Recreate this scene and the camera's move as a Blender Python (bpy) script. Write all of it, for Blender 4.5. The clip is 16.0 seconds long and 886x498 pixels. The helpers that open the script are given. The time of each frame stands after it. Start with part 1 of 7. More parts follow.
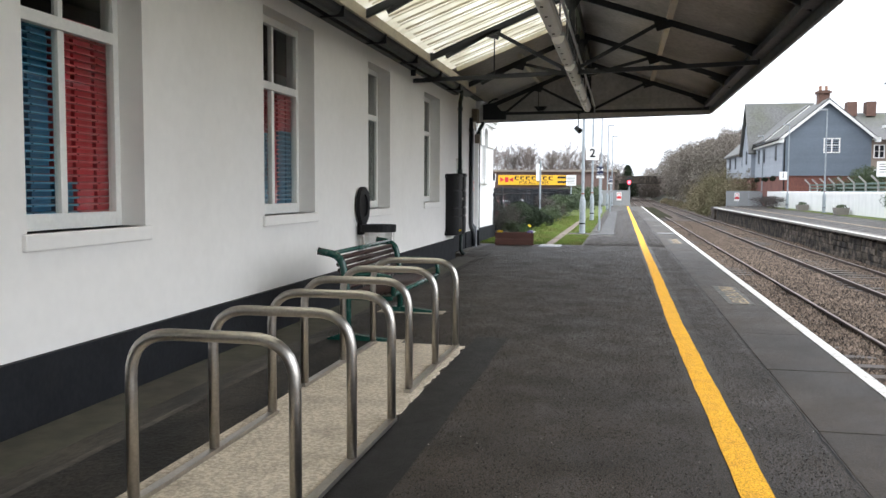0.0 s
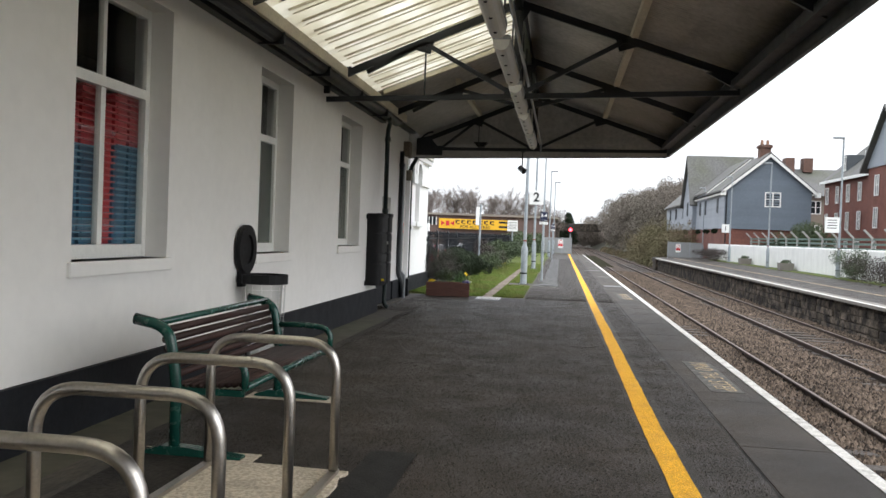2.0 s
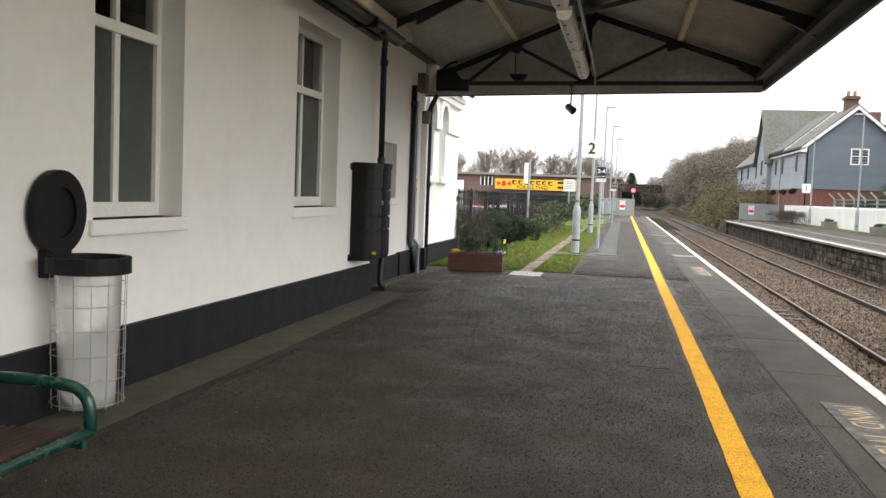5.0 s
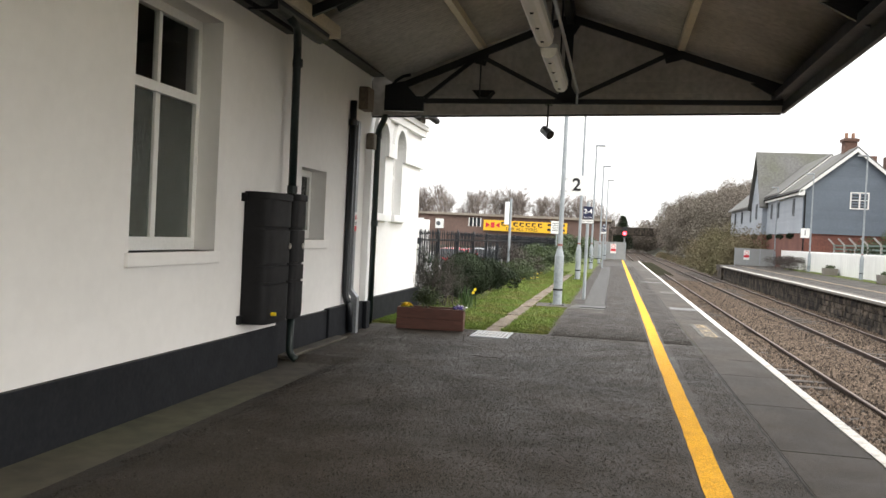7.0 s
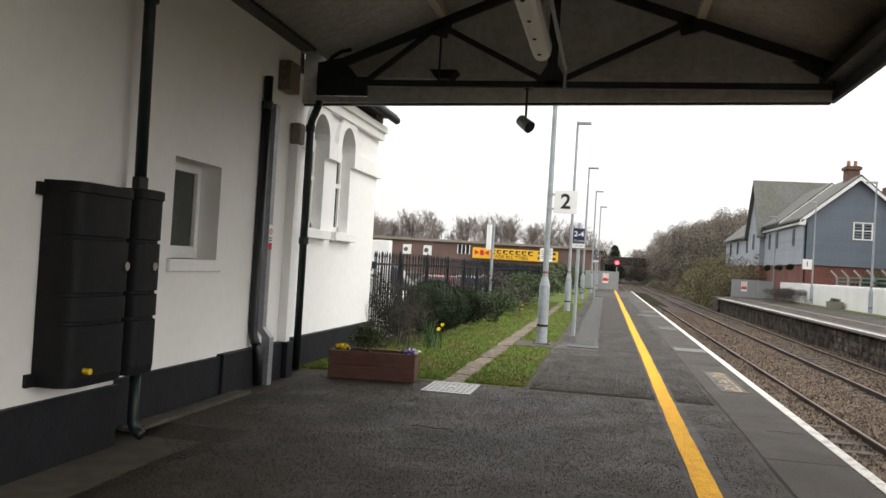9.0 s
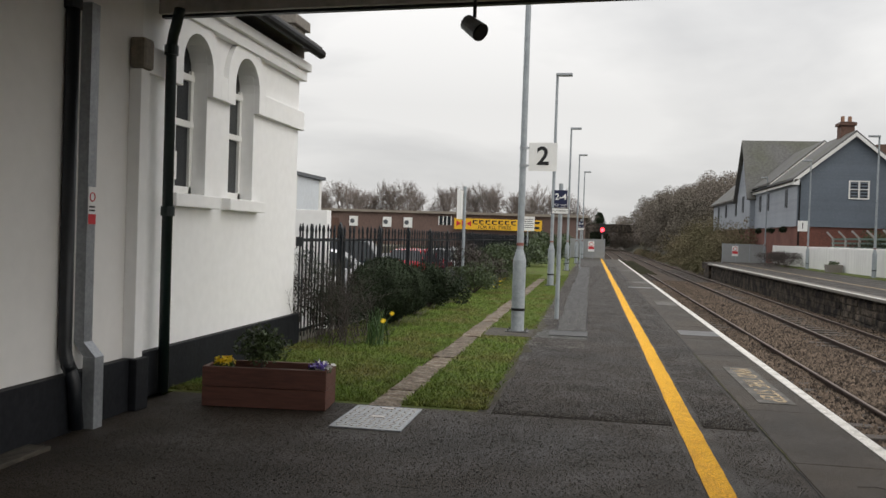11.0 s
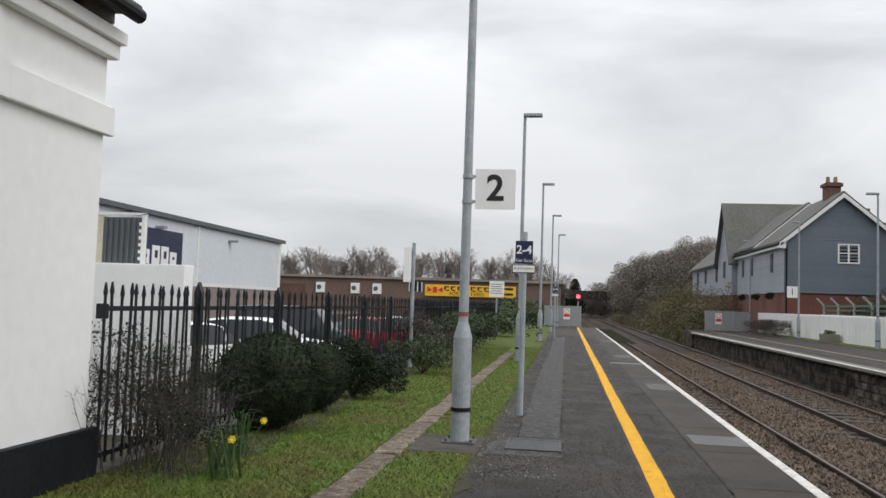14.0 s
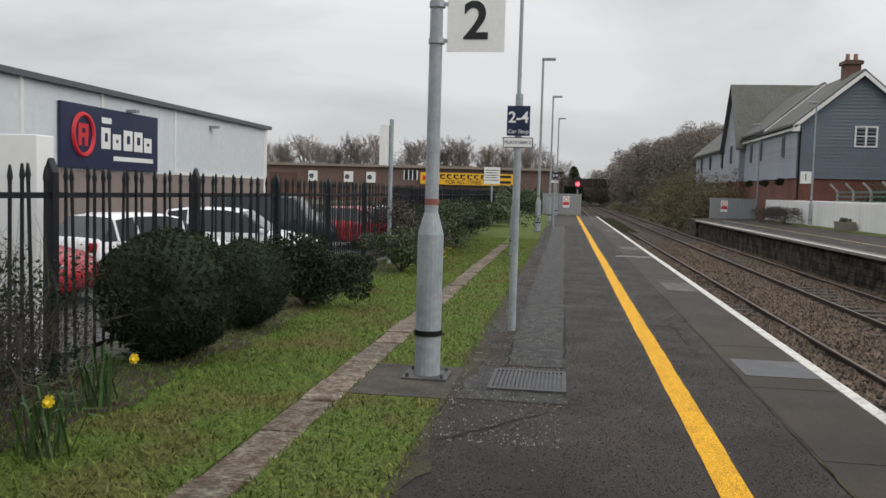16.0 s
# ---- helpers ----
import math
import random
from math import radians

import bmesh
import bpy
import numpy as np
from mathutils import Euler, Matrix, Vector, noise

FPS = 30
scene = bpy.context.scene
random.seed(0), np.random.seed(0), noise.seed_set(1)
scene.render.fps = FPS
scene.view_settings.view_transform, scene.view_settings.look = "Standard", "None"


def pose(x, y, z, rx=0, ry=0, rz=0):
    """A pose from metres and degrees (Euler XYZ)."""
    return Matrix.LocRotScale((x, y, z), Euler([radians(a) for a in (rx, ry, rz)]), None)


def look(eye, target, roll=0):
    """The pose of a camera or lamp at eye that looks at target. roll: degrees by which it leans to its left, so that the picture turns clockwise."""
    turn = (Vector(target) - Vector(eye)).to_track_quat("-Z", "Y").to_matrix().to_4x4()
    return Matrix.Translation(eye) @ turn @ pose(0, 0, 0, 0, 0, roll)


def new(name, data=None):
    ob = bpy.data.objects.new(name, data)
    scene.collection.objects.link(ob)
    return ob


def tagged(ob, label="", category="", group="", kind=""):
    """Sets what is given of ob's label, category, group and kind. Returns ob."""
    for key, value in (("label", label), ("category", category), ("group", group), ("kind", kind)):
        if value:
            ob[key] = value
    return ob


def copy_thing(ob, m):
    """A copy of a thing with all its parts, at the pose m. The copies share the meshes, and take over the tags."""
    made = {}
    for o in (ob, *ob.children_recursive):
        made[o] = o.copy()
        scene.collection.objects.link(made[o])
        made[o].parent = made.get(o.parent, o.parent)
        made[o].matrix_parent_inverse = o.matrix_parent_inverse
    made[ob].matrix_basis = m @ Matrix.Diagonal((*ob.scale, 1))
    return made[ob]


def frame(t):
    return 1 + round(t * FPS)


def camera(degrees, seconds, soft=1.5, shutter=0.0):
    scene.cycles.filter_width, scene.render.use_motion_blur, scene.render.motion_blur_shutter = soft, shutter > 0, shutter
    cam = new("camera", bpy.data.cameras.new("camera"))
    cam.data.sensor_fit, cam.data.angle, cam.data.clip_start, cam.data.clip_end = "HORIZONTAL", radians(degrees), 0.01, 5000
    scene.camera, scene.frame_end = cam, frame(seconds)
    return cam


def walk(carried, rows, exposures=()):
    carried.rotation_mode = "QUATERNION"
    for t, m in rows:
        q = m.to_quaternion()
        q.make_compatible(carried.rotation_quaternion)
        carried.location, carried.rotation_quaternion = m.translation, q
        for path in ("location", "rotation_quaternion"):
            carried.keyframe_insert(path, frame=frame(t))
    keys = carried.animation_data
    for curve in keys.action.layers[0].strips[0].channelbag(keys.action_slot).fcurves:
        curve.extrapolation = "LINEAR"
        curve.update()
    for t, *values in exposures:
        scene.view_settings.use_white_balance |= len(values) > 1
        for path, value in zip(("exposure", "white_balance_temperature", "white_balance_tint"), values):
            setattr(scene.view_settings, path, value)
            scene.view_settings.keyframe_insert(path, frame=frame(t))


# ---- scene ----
cam = camera(55.1, 16.0)
PATH = [
    (0, (0.073, 0.179, 1.425), (-0.335, 2.132, 1.286), 0.3),
    (0.5, (0.095, 0.85, 1.436), (-0.236, 2.81, 1.209), 1.2),
    (1, (0.058, 1.517, 1.437), (-0.181, 3.495, 1.258), 1.8),
    (1.5, (-0.003, 2.172, 1.452), (-0.262, 4.154, 1.383), 2.1),
    (2, (-0.087, 2.762, 1.453), (-0.361, 4.743, 1.416), 2.2),
    (2.5, (-0.112, 3.399, 1.434), (-0.41, 5.375, 1.359), 2.5),
    (3, (-0.088, 4.16, 1.414), (-0.394, 6.132, 1.276), 2.6),
    (3.5, (-0.079, 4.778, 1.41), (-0.427, 6.742, 1.255), 3.1),
    (3.7, (-0.094, 5.052, 1.407), (-0.459, 7.013, 1.251), 2.9),
    (5.8, (0.003, 8.159, 1.42), (-0.426, 10.108, 1.294), 2.7),
    (6, (0.005, 8.493, 1.415), (-0.441, 10.438, 1.282), 3.2),
    (6.5, (0.024, 9.176, 1.422), (-0.384, 11.131, 1.325), 2.9),
    (7, (0.013, 9.838, 1.442), (-0.383, 11.799, 1.406), 2.8),
    (7.5, (-0.005, 10.51, 1.446), (-0.387, 12.473, 1.461), 2.7),
    (8, (0.001, 11.297, 1.456), (-0.371, 13.262, 1.501), 3.1),
    (8.2, (-0.037, 11.584, 1.435), (-0.4, 13.55, 1.476), 3.4),
    (10.3, (-0.08, 14.757, 1.387), (-0.489, 16.715, 1.377), 3.4),
    (10.5, (-0.109, 15.037, 1.4), (-0.485, 17.001, 1.371), 3.3),
    (11, (-0.113, 15.808, 1.429), (-0.456, 17.778, 1.395), 1.9),
    (11.5, (-0.147, 16.402, 1.431), (-0.402, 18.386, 1.436), 1.1),
    (12, (-0.115, 17.109, 1.42), (-0.323, 19.097, 1.486), 1.0),
    (12.5, (-0.085, 17.923, 1.4), (-0.251, 19.915, 1.438), 1.7),
    (13, (-0.034, 18.602, 1.405), (-0.223, 20.593, 1.366), 1.6),
    (13.5, (-0.08, 19.224, 1.42), (-0.32, 21.209, 1.416), 2.0),
    (14, (-0.097, 19.767, 1.44), (-0.389, 21.742, 1.565), 1.9),
    (14.5, (-0.085, 20.407, 1.448), (-0.417, 22.373, 1.606), 1.0),
    (15, (-0.11, 21.045, 1.406), (-0.439, 23.017, 1.376), 0.4),
    (15.5, (-0.123, 21.703, 1.41), (-0.435, 23.674, 1.279), 0.7),
    (16, (-0.179, 22.335, 1.405), (-0.459, 24.311, 1.269), 1.6),
]
walk(cam, [(t, look(eye, target, roll)) for t, eye, target, roll in PATH], ((0, 1.22, 6050, 10), (1, 1.25, 6050, 10), (2, 0.9, 6250, 10), (2.5, 1.0, 6350, 10), (3.5, 1.15, 6550, 10), (6.5, 1.15, 6700, 10), (8.2, 0.82, 6750, 10), (10.5, 0.22, 6700, 10), (12, -0.36, 6650, 10), (12.5, -0.44, 6500, 10), (13, -0.4, 6450, 10), (14, 0.0, 6400, 10), (14.5, -0.25, 6300, 10), (15, -0.45, 6250, 10), (15.5, -0.2, 6450, 10), (16, -0.12, 6500, 10)))

# --- light ---
SUN = bpy.data.lights.new("sun", "SUN")
SUN.energy, SUN.angle, SUN.color = 1.3, radians(60), (1.0, 0.97, 0.93)
sun = new("sun", SUN)
sun.matrix_basis = look((60, -5, 42), (0, 20, 0))
world = bpy.data.worlds.new("overcast")
scene.world = world
world.use_nodes = True
wn, wl = world.node_tree.nodes, world.node_tree.links
wn.clear()
w_out, w_bg = wn.new("ShaderNodeOutputWorld"), wn.new("ShaderNodeBackground")
w_sky = wn.new("ShaderNodeTexSky")
w_sky.sky_type, w_sky.sun_disc = "NISHITA", False
w_sky.sun_elevation, w_sky.sun_rotation = radians(35), radians(90)
w_co, w_map, w_n1, w_n2 = (wn.new("ShaderNodeTexCoord"), wn.new("ShaderNodeMapping"), wn.new("ShaderNodeTexNoise"), wn.new("ShaderNodeValToRGB"))
w_map.inputs["Scale"].default_value = (1.0, 1.0, 3.2)
w_n1.inputs["Scale"].default_value, w_n1.inputs["Detail"].default_value, w_n1.inputs["Roughness"].default_value = 1.7, 6, 0.5
w_n1.inputs["Distortion"].default_value = 0.3
w_n2.color_ramp.elements[0].position, w_n2.color_ramp.elements[0].color = 0.36, (5.7, 5.85, 6.1, 1)
w_n2.color_ramp.elements[1].position, w_n2.color_ramp.elements[1].color = 0.64, (10.6, 10.65, 10.7, 1)
w_mix = wn.new("ShaderNodeMix")
w_mix.data_type = "RGBA"
w_mix.inputs["Factor"].default_value = 0.93
wl.new(w_co.outputs["Generated"], w_map.inputs["Vector"])
wl.new(w_map.outputs["Vector"], w_n1.inputs["Vector"])
wl.new(w_n1.outputs["Fac"], w_n2.inputs["Fac"])
wl.new(w_sky.outputs["Color"], w_mix.inputs["A"])
wl.new(w_n2.outputs["Color"], w_mix.inputs["B"])
w_sep, w_up, w_mul = wn.new("ShaderNodeSeparateXYZ"), wn.new("ShaderNodeMapRange"), wn.new("ShaderNodeMix")
w_up.inputs["From Min"].default_value, w_up.inputs["From Max"].default_value = 0.15, 1.0
w_up.inputs["To Min"].default_value, w_up.inputs["To Max"].default_value = 1.0, 2.6      # an overcast sky is brighter overhead
w_mul.data_type, w_mul.blend_type = "RGBA", "MULTIPLY"
w_mul.inputs["Factor"].default_value = 1.0
wl.new(w_co.outputs["Generated"], w_sep.inputs["Vector"])
wl.new(w_sep.outputs["Z"], w_up.inputs["Value"])
wl.new(w_mix.outputs["Result"], w_mul.inputs["A"])
wl.new(w_up.outputs["Result"], w_mul.inputs["B"])
wl.new(w_mul.outputs["Result"], w_bg.inputs["Color"])
w_bg.inputs["Strength"].default_value = 0.08
wl.new(w_bg.outputs["Background"], w_out.inputs["Surface"])


# --- materials ---
def mat(name, col, rough=0.7, metal=0.0, var=0.15, s1=2.0, s2=30.0, bump=0.15, bs=80.0, col2=None, spread=0.5, rvar=0.1, stretch=(1, 1, 1), each=0.0, spec=0.5, island=0.0, sharp=0.2):
    """A surface with large and fine variation; col2 shows in patches (spread: how much of it); each: variation from piece to piece."""
    m = bpy.data.materials.new(name)
    m.use_nodes = True
    n, l = m.node_tree.nodes, m.node_tree.links
    p = n["Principled BSDF"]
    co, mp = n.new("ShaderNodeNewGeometry"), n.new("ShaderNodeMapping")
    mp.inputs["Scale"].default_value = stretch
    l.new(co.outputs["Position"], mp.inputs["Vector"])

    def noise_tex(scale, detail=5):
        t = n.new("ShaderNodeTexNoise")
        t.inputs["Scale"].default_value, t.inputs["Detail"].default_value = scale, detail
        l.new(mp.outputs["Vector"], t.inputs["Vector"])
        return t.outputs["Fac"]

    def ramp(fac, a, b, ca, cb):
        r = n.new("ShaderNodeValToRGB")
        r.color_ramp.elements[0].position, r.color_ramp.elements[1].position = a, b
        r.color_ramp.elements[0].color, r.color_ramp.elements[1].color = (*ca, 1), (*cb, 1)
        l.new(fac, r.inputs["Fac"])
        return r.outputs["Color"]

    def mix(mode, fac, a, b):
        x = n.new("ShaderNodeMix")
        x.data_type, x.blend_type = "RGBA", mode
        for key, val in (("Factor", fac), ("A", a), ("B", b)):
            if hasattr(val, "is_linked"):
                l.new(val, x.inputs[key])
            else:
                x.inputs[key].default_value = val
        return x.outputs["Result"]

    c2 = col2 or tuple(c * (1 - var) for c in col)
    big = ramp(noise_tex(s1), max(0.0, spread - 0.16), spread + 0.16, c2, col)
    fine = ramp(noise_tex(s2, 3), 0.5 - sharp, 0.5 + sharp, (1 - var,) * 3, (1 + var * 0.6,) * 3)
    out = mix("MULTIPLY", 1.0, big, fine)
    if each:
        oi = n.new("ShaderNodeObjectInfo")
        out = mix("MULTIPLY", 1.0, out, ramp(oi.outputs["Random"], 0, 1, (1 - each,) * 3, (1 + each * 0.5,) * 3))
    if island:
        out = mix("MULTIPLY", 1.0, out, ramp(co.outputs["Random Per Island"], 0, 1, (1 - island,) * 3, (1 + island,) * 3))
    l.new(out, p.inputs["Base Color"])
    rr = n.new("ShaderNodeMapRange")
    rr.inputs["To Min"].default_value, rr.inputs["To Max"].default_value = max(0.02, rough - rvar), min(1, rough + rvar)
    l.new(noise_tex(s1 * 2.3, 4), rr.inputs["Value"])
    l.new(rr.outputs["Result"], p.inputs["Roughness"])
    p.inputs["Metallic"].default_value, p.inputs["Specular IOR Level"].default_value = metal, spec
    if bump:
        b = n.new("ShaderNodeBump")
        b.inputs["Strength"].default_value, b.inputs["Distance"].default_value = bump, 0.01
        l.new(noise_tex(bs, 4), b.inputs["Height"])
        l.new(b.outputs["Normal"], p.inputs["Normal"])
    return m


def glow(name, col, strength):
    m = mat(name, col, 0.4, bump=0)
    p = m.node_tree.nodes["Principled BSDF"]
    p.inputs["Emission Color"].default_value, p.inputs["Emission Strength"].default_value = (*col, 1), strength
    return m


def clear(name, col, rough=0.02, ior=1.45, through_it=0.92):
    m = bpy.data.materials.new(name)
    m.use_nodes = True
    p = m.node_tree.nodes["Principled BSDF"]
    p.inputs["Base Color"].default_value = (*col, 1)
    p.inputs["Roughness"].default_value, p.inputs["IOR"].default_value, p.inputs["Transmission Weight"].default_value = rough, ior, through_it
    return m


ASPHALT = mat("asphalt", (0.0435, 0.0325, 0.0228), 0.56, var=0.95, s1=0.9, s2=105, bump=1.0, bs=105, col2=(0.0255, 0.0195, 0.0142), rvar=0.22, spec=0.25, sharp=0.05)
ASPHALT_DARK = mat("asphalt_dark", (0.026, 0.026, 0.027), 0.5, var=0.25, s1=0.8, s2=60, bump=0.5, bs=130, rvar=0.2)
EDGE_STONE = mat("edge_slab", (0.056, 0.0425, 0.0298), 0.62, var=0.5, s1=0.9, s2=140, bump=0.7, bs=130, col2=(0.033, 0.0265, 0.0205), rvar=0.12, each=0.06, spec=0.25, sharp=0.1)
YELLOW = mat("yellow_paint", (0.80, 0.42, 0.022), 0.7, var=0.45, s1=6, s2=140, bump=0.8, bs=140, col2=(0.66, 0.33, 0.025), spread=0.4, spec=0.2, sharp=0.1)
WHITE_LINE = mat("white_line_paint", (0.66, 0.64, 0.60), 0.75, var=0.25, s1=9, s2=60, bump=0.5, bs=120, col2=(0.33, 0.31, 0.28), spread=0.36, spec=0.2)
FADED = mat("faded_grey_paint", (0.150, 0.140, 0.125), 0.8, var=0.35, s1=7, s2=60, bump=0.4, col2=(0.055, 0.05, 0.045))
FADED_YELLOW = mat("faded_yellow_paint", (0.50, 0.38, 0.22), 0.8, var=0.3, s1=9, s2=60, bump=0.3, col2=(0.28, 0.22, 0.14))
RENDER = mat("painted_render", (0.80, 0.785, 0.76), 0.7, var=0.025, s1=0.8, s2=9, bump=0.035, bs=30, col2=(0.745, 0.728, 0.70), spread=0.36)
RENDER_WHITE = mat("white_painted_render", (0.86, 0.86, 0.85), 0.75, var=0.03, s1=0.9, s2=9, bump=0.035, bs=30, col2=(0.82, 0.82, 0.80), spread=0.35)
PLINTH = mat("black_plinth_paint", (0.012, 0.0135, 0.017), 0.65, var=0.3, s1=2, s2=20, bump=0.25, bs=25, spec=0.25)
KERB = mat("dirty_concrete", (0.078, 0.066, 0.050), 0.8, var=0.5, s1=2.2, s2=25, bump=0.5, bs=50, col2=(0.024, 0.020, 0.016), spread=0.52, stretch=(1, 0.45, 1))
SLAB = mat("pale_concrete", (0.47, 0.405, 0.315), 0.85, var=0.28, s1=3.0, s2=46, bump=0.6, bs=60, col2=(0.31, 0.262, 0.20), spread=0.36, sharp=0.12)
FRAME_WHITE = mat("white_frame_paint", (0.8, 0.8, 0.77), 0.4, var=0.05, bump=0.03)
CREAM = mat("cream_paint", (0.62, 0.56, 0.43), 0.5, var=0.12, s1=3, bump=0.1)
IRON = mat("dark_painted_iron", (0.008, 0.011, 0.015), 0.45, var=0.3, s1=4, s2=30, bump=0.1)
IRON_GREEN = mat("dark_green_iron", (0.008, 0.018, 0.016), 0.45, var=0.3, s1=4, bump=0.06, spec=0.35)
SHEET = mat("corrugated_sheet", (0.56, 0.54, 0.51), 0.6, var=0.18, s1=0.8, s2=12, bump=0.1, col2=(0.40, 0.38, 0.35), each=0.12)
GREEN = mat("green_gloss_paint", (0.009, 0.06, 0.046), 0.25, var=0.15, s1=8, bump=0.04)
SLAT = mat("dark_stained_slat", (0.045, 0.022, 0.018), 0.55, var=0.3, s1=6, s2=30, bump=0.15, stretch=(1, 0.1, 1), each=0.25, spec=0.25)
STEEL = mat("brushed_stainless_steel", (0.50, 0.47, 0.43), 0.33, metal=1.0, var=0.12, s1=7, s2=60, bump=0.05, rvar=0.08)
GALV = mat("galvanised_steel", (0.36, 0.38, 0.40), 0.5, metal=0.55, var=0.14, s1=9, s2=40, bump=0.06)
LAMP_GREY = mat("grey_painted_column", (0.31, 0.34, 0.36), 0.5, var=0.14, s1=5, s2=25, bump=0.08, col2=(0.22, 0.25, 0.27), spread=0.4)
PLASTIC = mat("black_plastic", (0.008, 0.008, 0.009), 0.6, var=0.2, s1=6, bump=0.05, spec=0.25)
GRASS_SOIL = mat("turf", (0.10, 0.142, 0.030), 0.9, var=0.6, s1=1.5, s2=28, bump=0.8, bs=60, col2=(0.112, 0.094, 0.036), spread=0.42, spec=0.15)
GRASS = mat("grass_blades", (0.128, 0.188, 0.034), 0.75, var=0.45, s1=1.5, s2=11, bump=0, col2=(0.175, 0.150, 0.052), spread=0.41, spec=0.2, island=0.4)
SOIL = mat("soil", (0.05, 0.035, 0.024), 0.95, var=0.35, s1=3, s2=30, bump=0.9, bs=40)
PAVER = mat("worn_path_stone", (0.27, 0.235, 0.185), 0.9, var=0.5, s1=9, s2=34, bump=0.8, bs=40, col2=(0.115, 0.080, 0.052), spread=0.56, each=0.25, sharp=0.12)
BALLAST = mat("ballast_stone", (0.092, 0.068, 0.050), 0.9, var=0.6, s1=0.9, s2=26, bump=1.0, bs=45, col2=(0.036, 0.026, 0.020), spec=0.2)
RAIL = mat("rusty_rail", (0.048, 0.029, 0.021), 0.7, metal=0.2, var=0.25, s1=3, s2=40, bump=0.2)
RAIL_TOP = mat("worn_rail_head", (0.19, 0.145, 0.115), 0.5, metal=0.5, var=0.15, bump=0.05)
SLEEPER = mat("weathered_sleeper", (0.07, 0.057, 0.047), 0.85, var=0.3, s1=3, s2=25, bump=0.4)
OLD_STONE = mat("sooty_platform_stone", (0.19, 0.155, 0.12), 0.9, var=0.5, s1=2.4, s2=14, bump=0.9, bs=26, col2=(0.034, 0.030, 0.028), spread=0.55, each=0.45, spec=0.15)
COPING = mat("coping_concrete", (0.21, 0.19, 0.165), 0.8, var=0.2, s1=1.5, bump=0.3)
FENCE_WHITE = mat("white_fence_paint", (0.82, 0.82, 0.80), 0.6, var=0.06, s1=2, bump=0.1, each=0.06)
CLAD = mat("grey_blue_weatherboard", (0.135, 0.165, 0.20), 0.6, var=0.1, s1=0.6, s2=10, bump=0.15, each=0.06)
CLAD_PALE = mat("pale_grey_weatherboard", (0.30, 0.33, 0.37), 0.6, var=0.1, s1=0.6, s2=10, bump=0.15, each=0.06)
ROOF = mat("slate_roof", (0.115, 0.112, 0.108), 0.75, var=0.25, s1=0.35, s2=6, bump=0.3, bs=12, col2=(0.085, 0.088, 0.06), spread=0.42)
BRICK = mat("red_brick", (0.185, 0.072, 0.052), 0.85, var=0.25, s1=0.8, s2=9, bump=0.3, bs=14, col2=(0.14, 0.055, 0.042))
BRICK_DARK = mat("brown_brick", (0.135, 0.075, 0.055), 0.85, var=0.25, s1=0.8, s2=9, bump=0.3, bs=14)
DARK_GLASS = mat("dark_window_glass", (0.02, 0.024, 0.028), 0.06, var=0.1, bump=0, rvar=0.02)
CLADDING_WHITE = mat("white_steel_cladding", (0.66, 0.70, 0.73), 0.45, var=0.06, s1=0.3, s2=3, bump=0.05)
CLADDING_GREY = mat("grey_steel_cladding", (0.09, 0.10, 0.11), 0.45, var=0.1, bump=0.05)
NAVY = mat("navy_sign_blue", (0.012, 0.018, 0.06), 0.4, var=0.06, bump=0)
SIGN_WHITE = mat("sign_white", (0.82, 0.82, 0.80), 0.4, var=0.04, s1=3, bump=0)
SIGN_RED = mat("sign_red", (0.62, 0.03, 0.04), 0.4, var=0.05, bump=0)
SIGN_YELLOW = mat("sign_yellow", (0.85, 0.48, 0.02), 0.45, var=0.05, bump=0)
BLACK = mat("sign_black", (0.012, 0.012, 0.014), 0.5, var=0.1, bump=0)
PLANTER = mat("reddish_planter_wood", (0.105, 0.040, 0.028), 0.65, var=0.25, s1=4, s2=30, bump=0.3, stretch=(0.2, 1, 2))
LEAF_DARK = mat("dark_yew_leaf", (0.034, 0.048, 0.026), 0.7, var=0.45, s1=5, s2=40, bump=0, spec=0.12)
LEAF = mat("shrub_leaf", (0.055, 0.085, 0.025), 0.55, var=0.4, s1=4, s2=40, bump=0)
LEAF_SPEAR = mat("daffodil_leaf", (0.06, 0.12, 0.035), 0.5, var=0.25, bump=0)
PETAL = mat("yellow_petal", (0.85, 0.62, 0.02), 0.5, var=0.1, bump=0)
PETAL_BLUE = mat("violet_petal", (0.16, 0.10, 0.45), 0.5, var=0.2, bump=0)
TWIG = mat("brown_twig", (0.062, 0.049, 0.043), 0.85, var=0.3, s1=3, bump=0)
BARK = mat("grey_bark", (0.095, 0.08, 0.065), 0.9, var=0.3, s1=2, bump=0.3)
SCRUB = mat("winter_scrub", (0.23, 0.185, 0.125), 0.95, var=0.3, s1=0.16, s2=0.9, bump=0, col2=(0.135, 0.125, 0.072), spread=0.5, spec=0.05)
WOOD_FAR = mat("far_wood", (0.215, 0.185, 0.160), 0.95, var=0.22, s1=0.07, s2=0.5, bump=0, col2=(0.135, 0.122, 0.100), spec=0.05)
# Paler than the near twigs: distance haze is put into this colour.
TWIG_FAR = mat("hazed_far_twig", (0.25, 0.215, 0.195), 0.95, var=0.25, s1=0.3, bump=0, spec=0.05)
CRATE_RED = mat("red_plastic", (0.46, 0.022, 0.032), 0.4, var=0.15, bump=0.05, each=0.15)
CRATE_BLUE = mat("blue_plastic", (0.010, 0.10, 0.19), 0.4, var=0.15, bump=0.05, each=0.15)
GLASS = clear("window_glass", (0.9, 0.93, 0.93), ior=1.22, through_it=1.0)
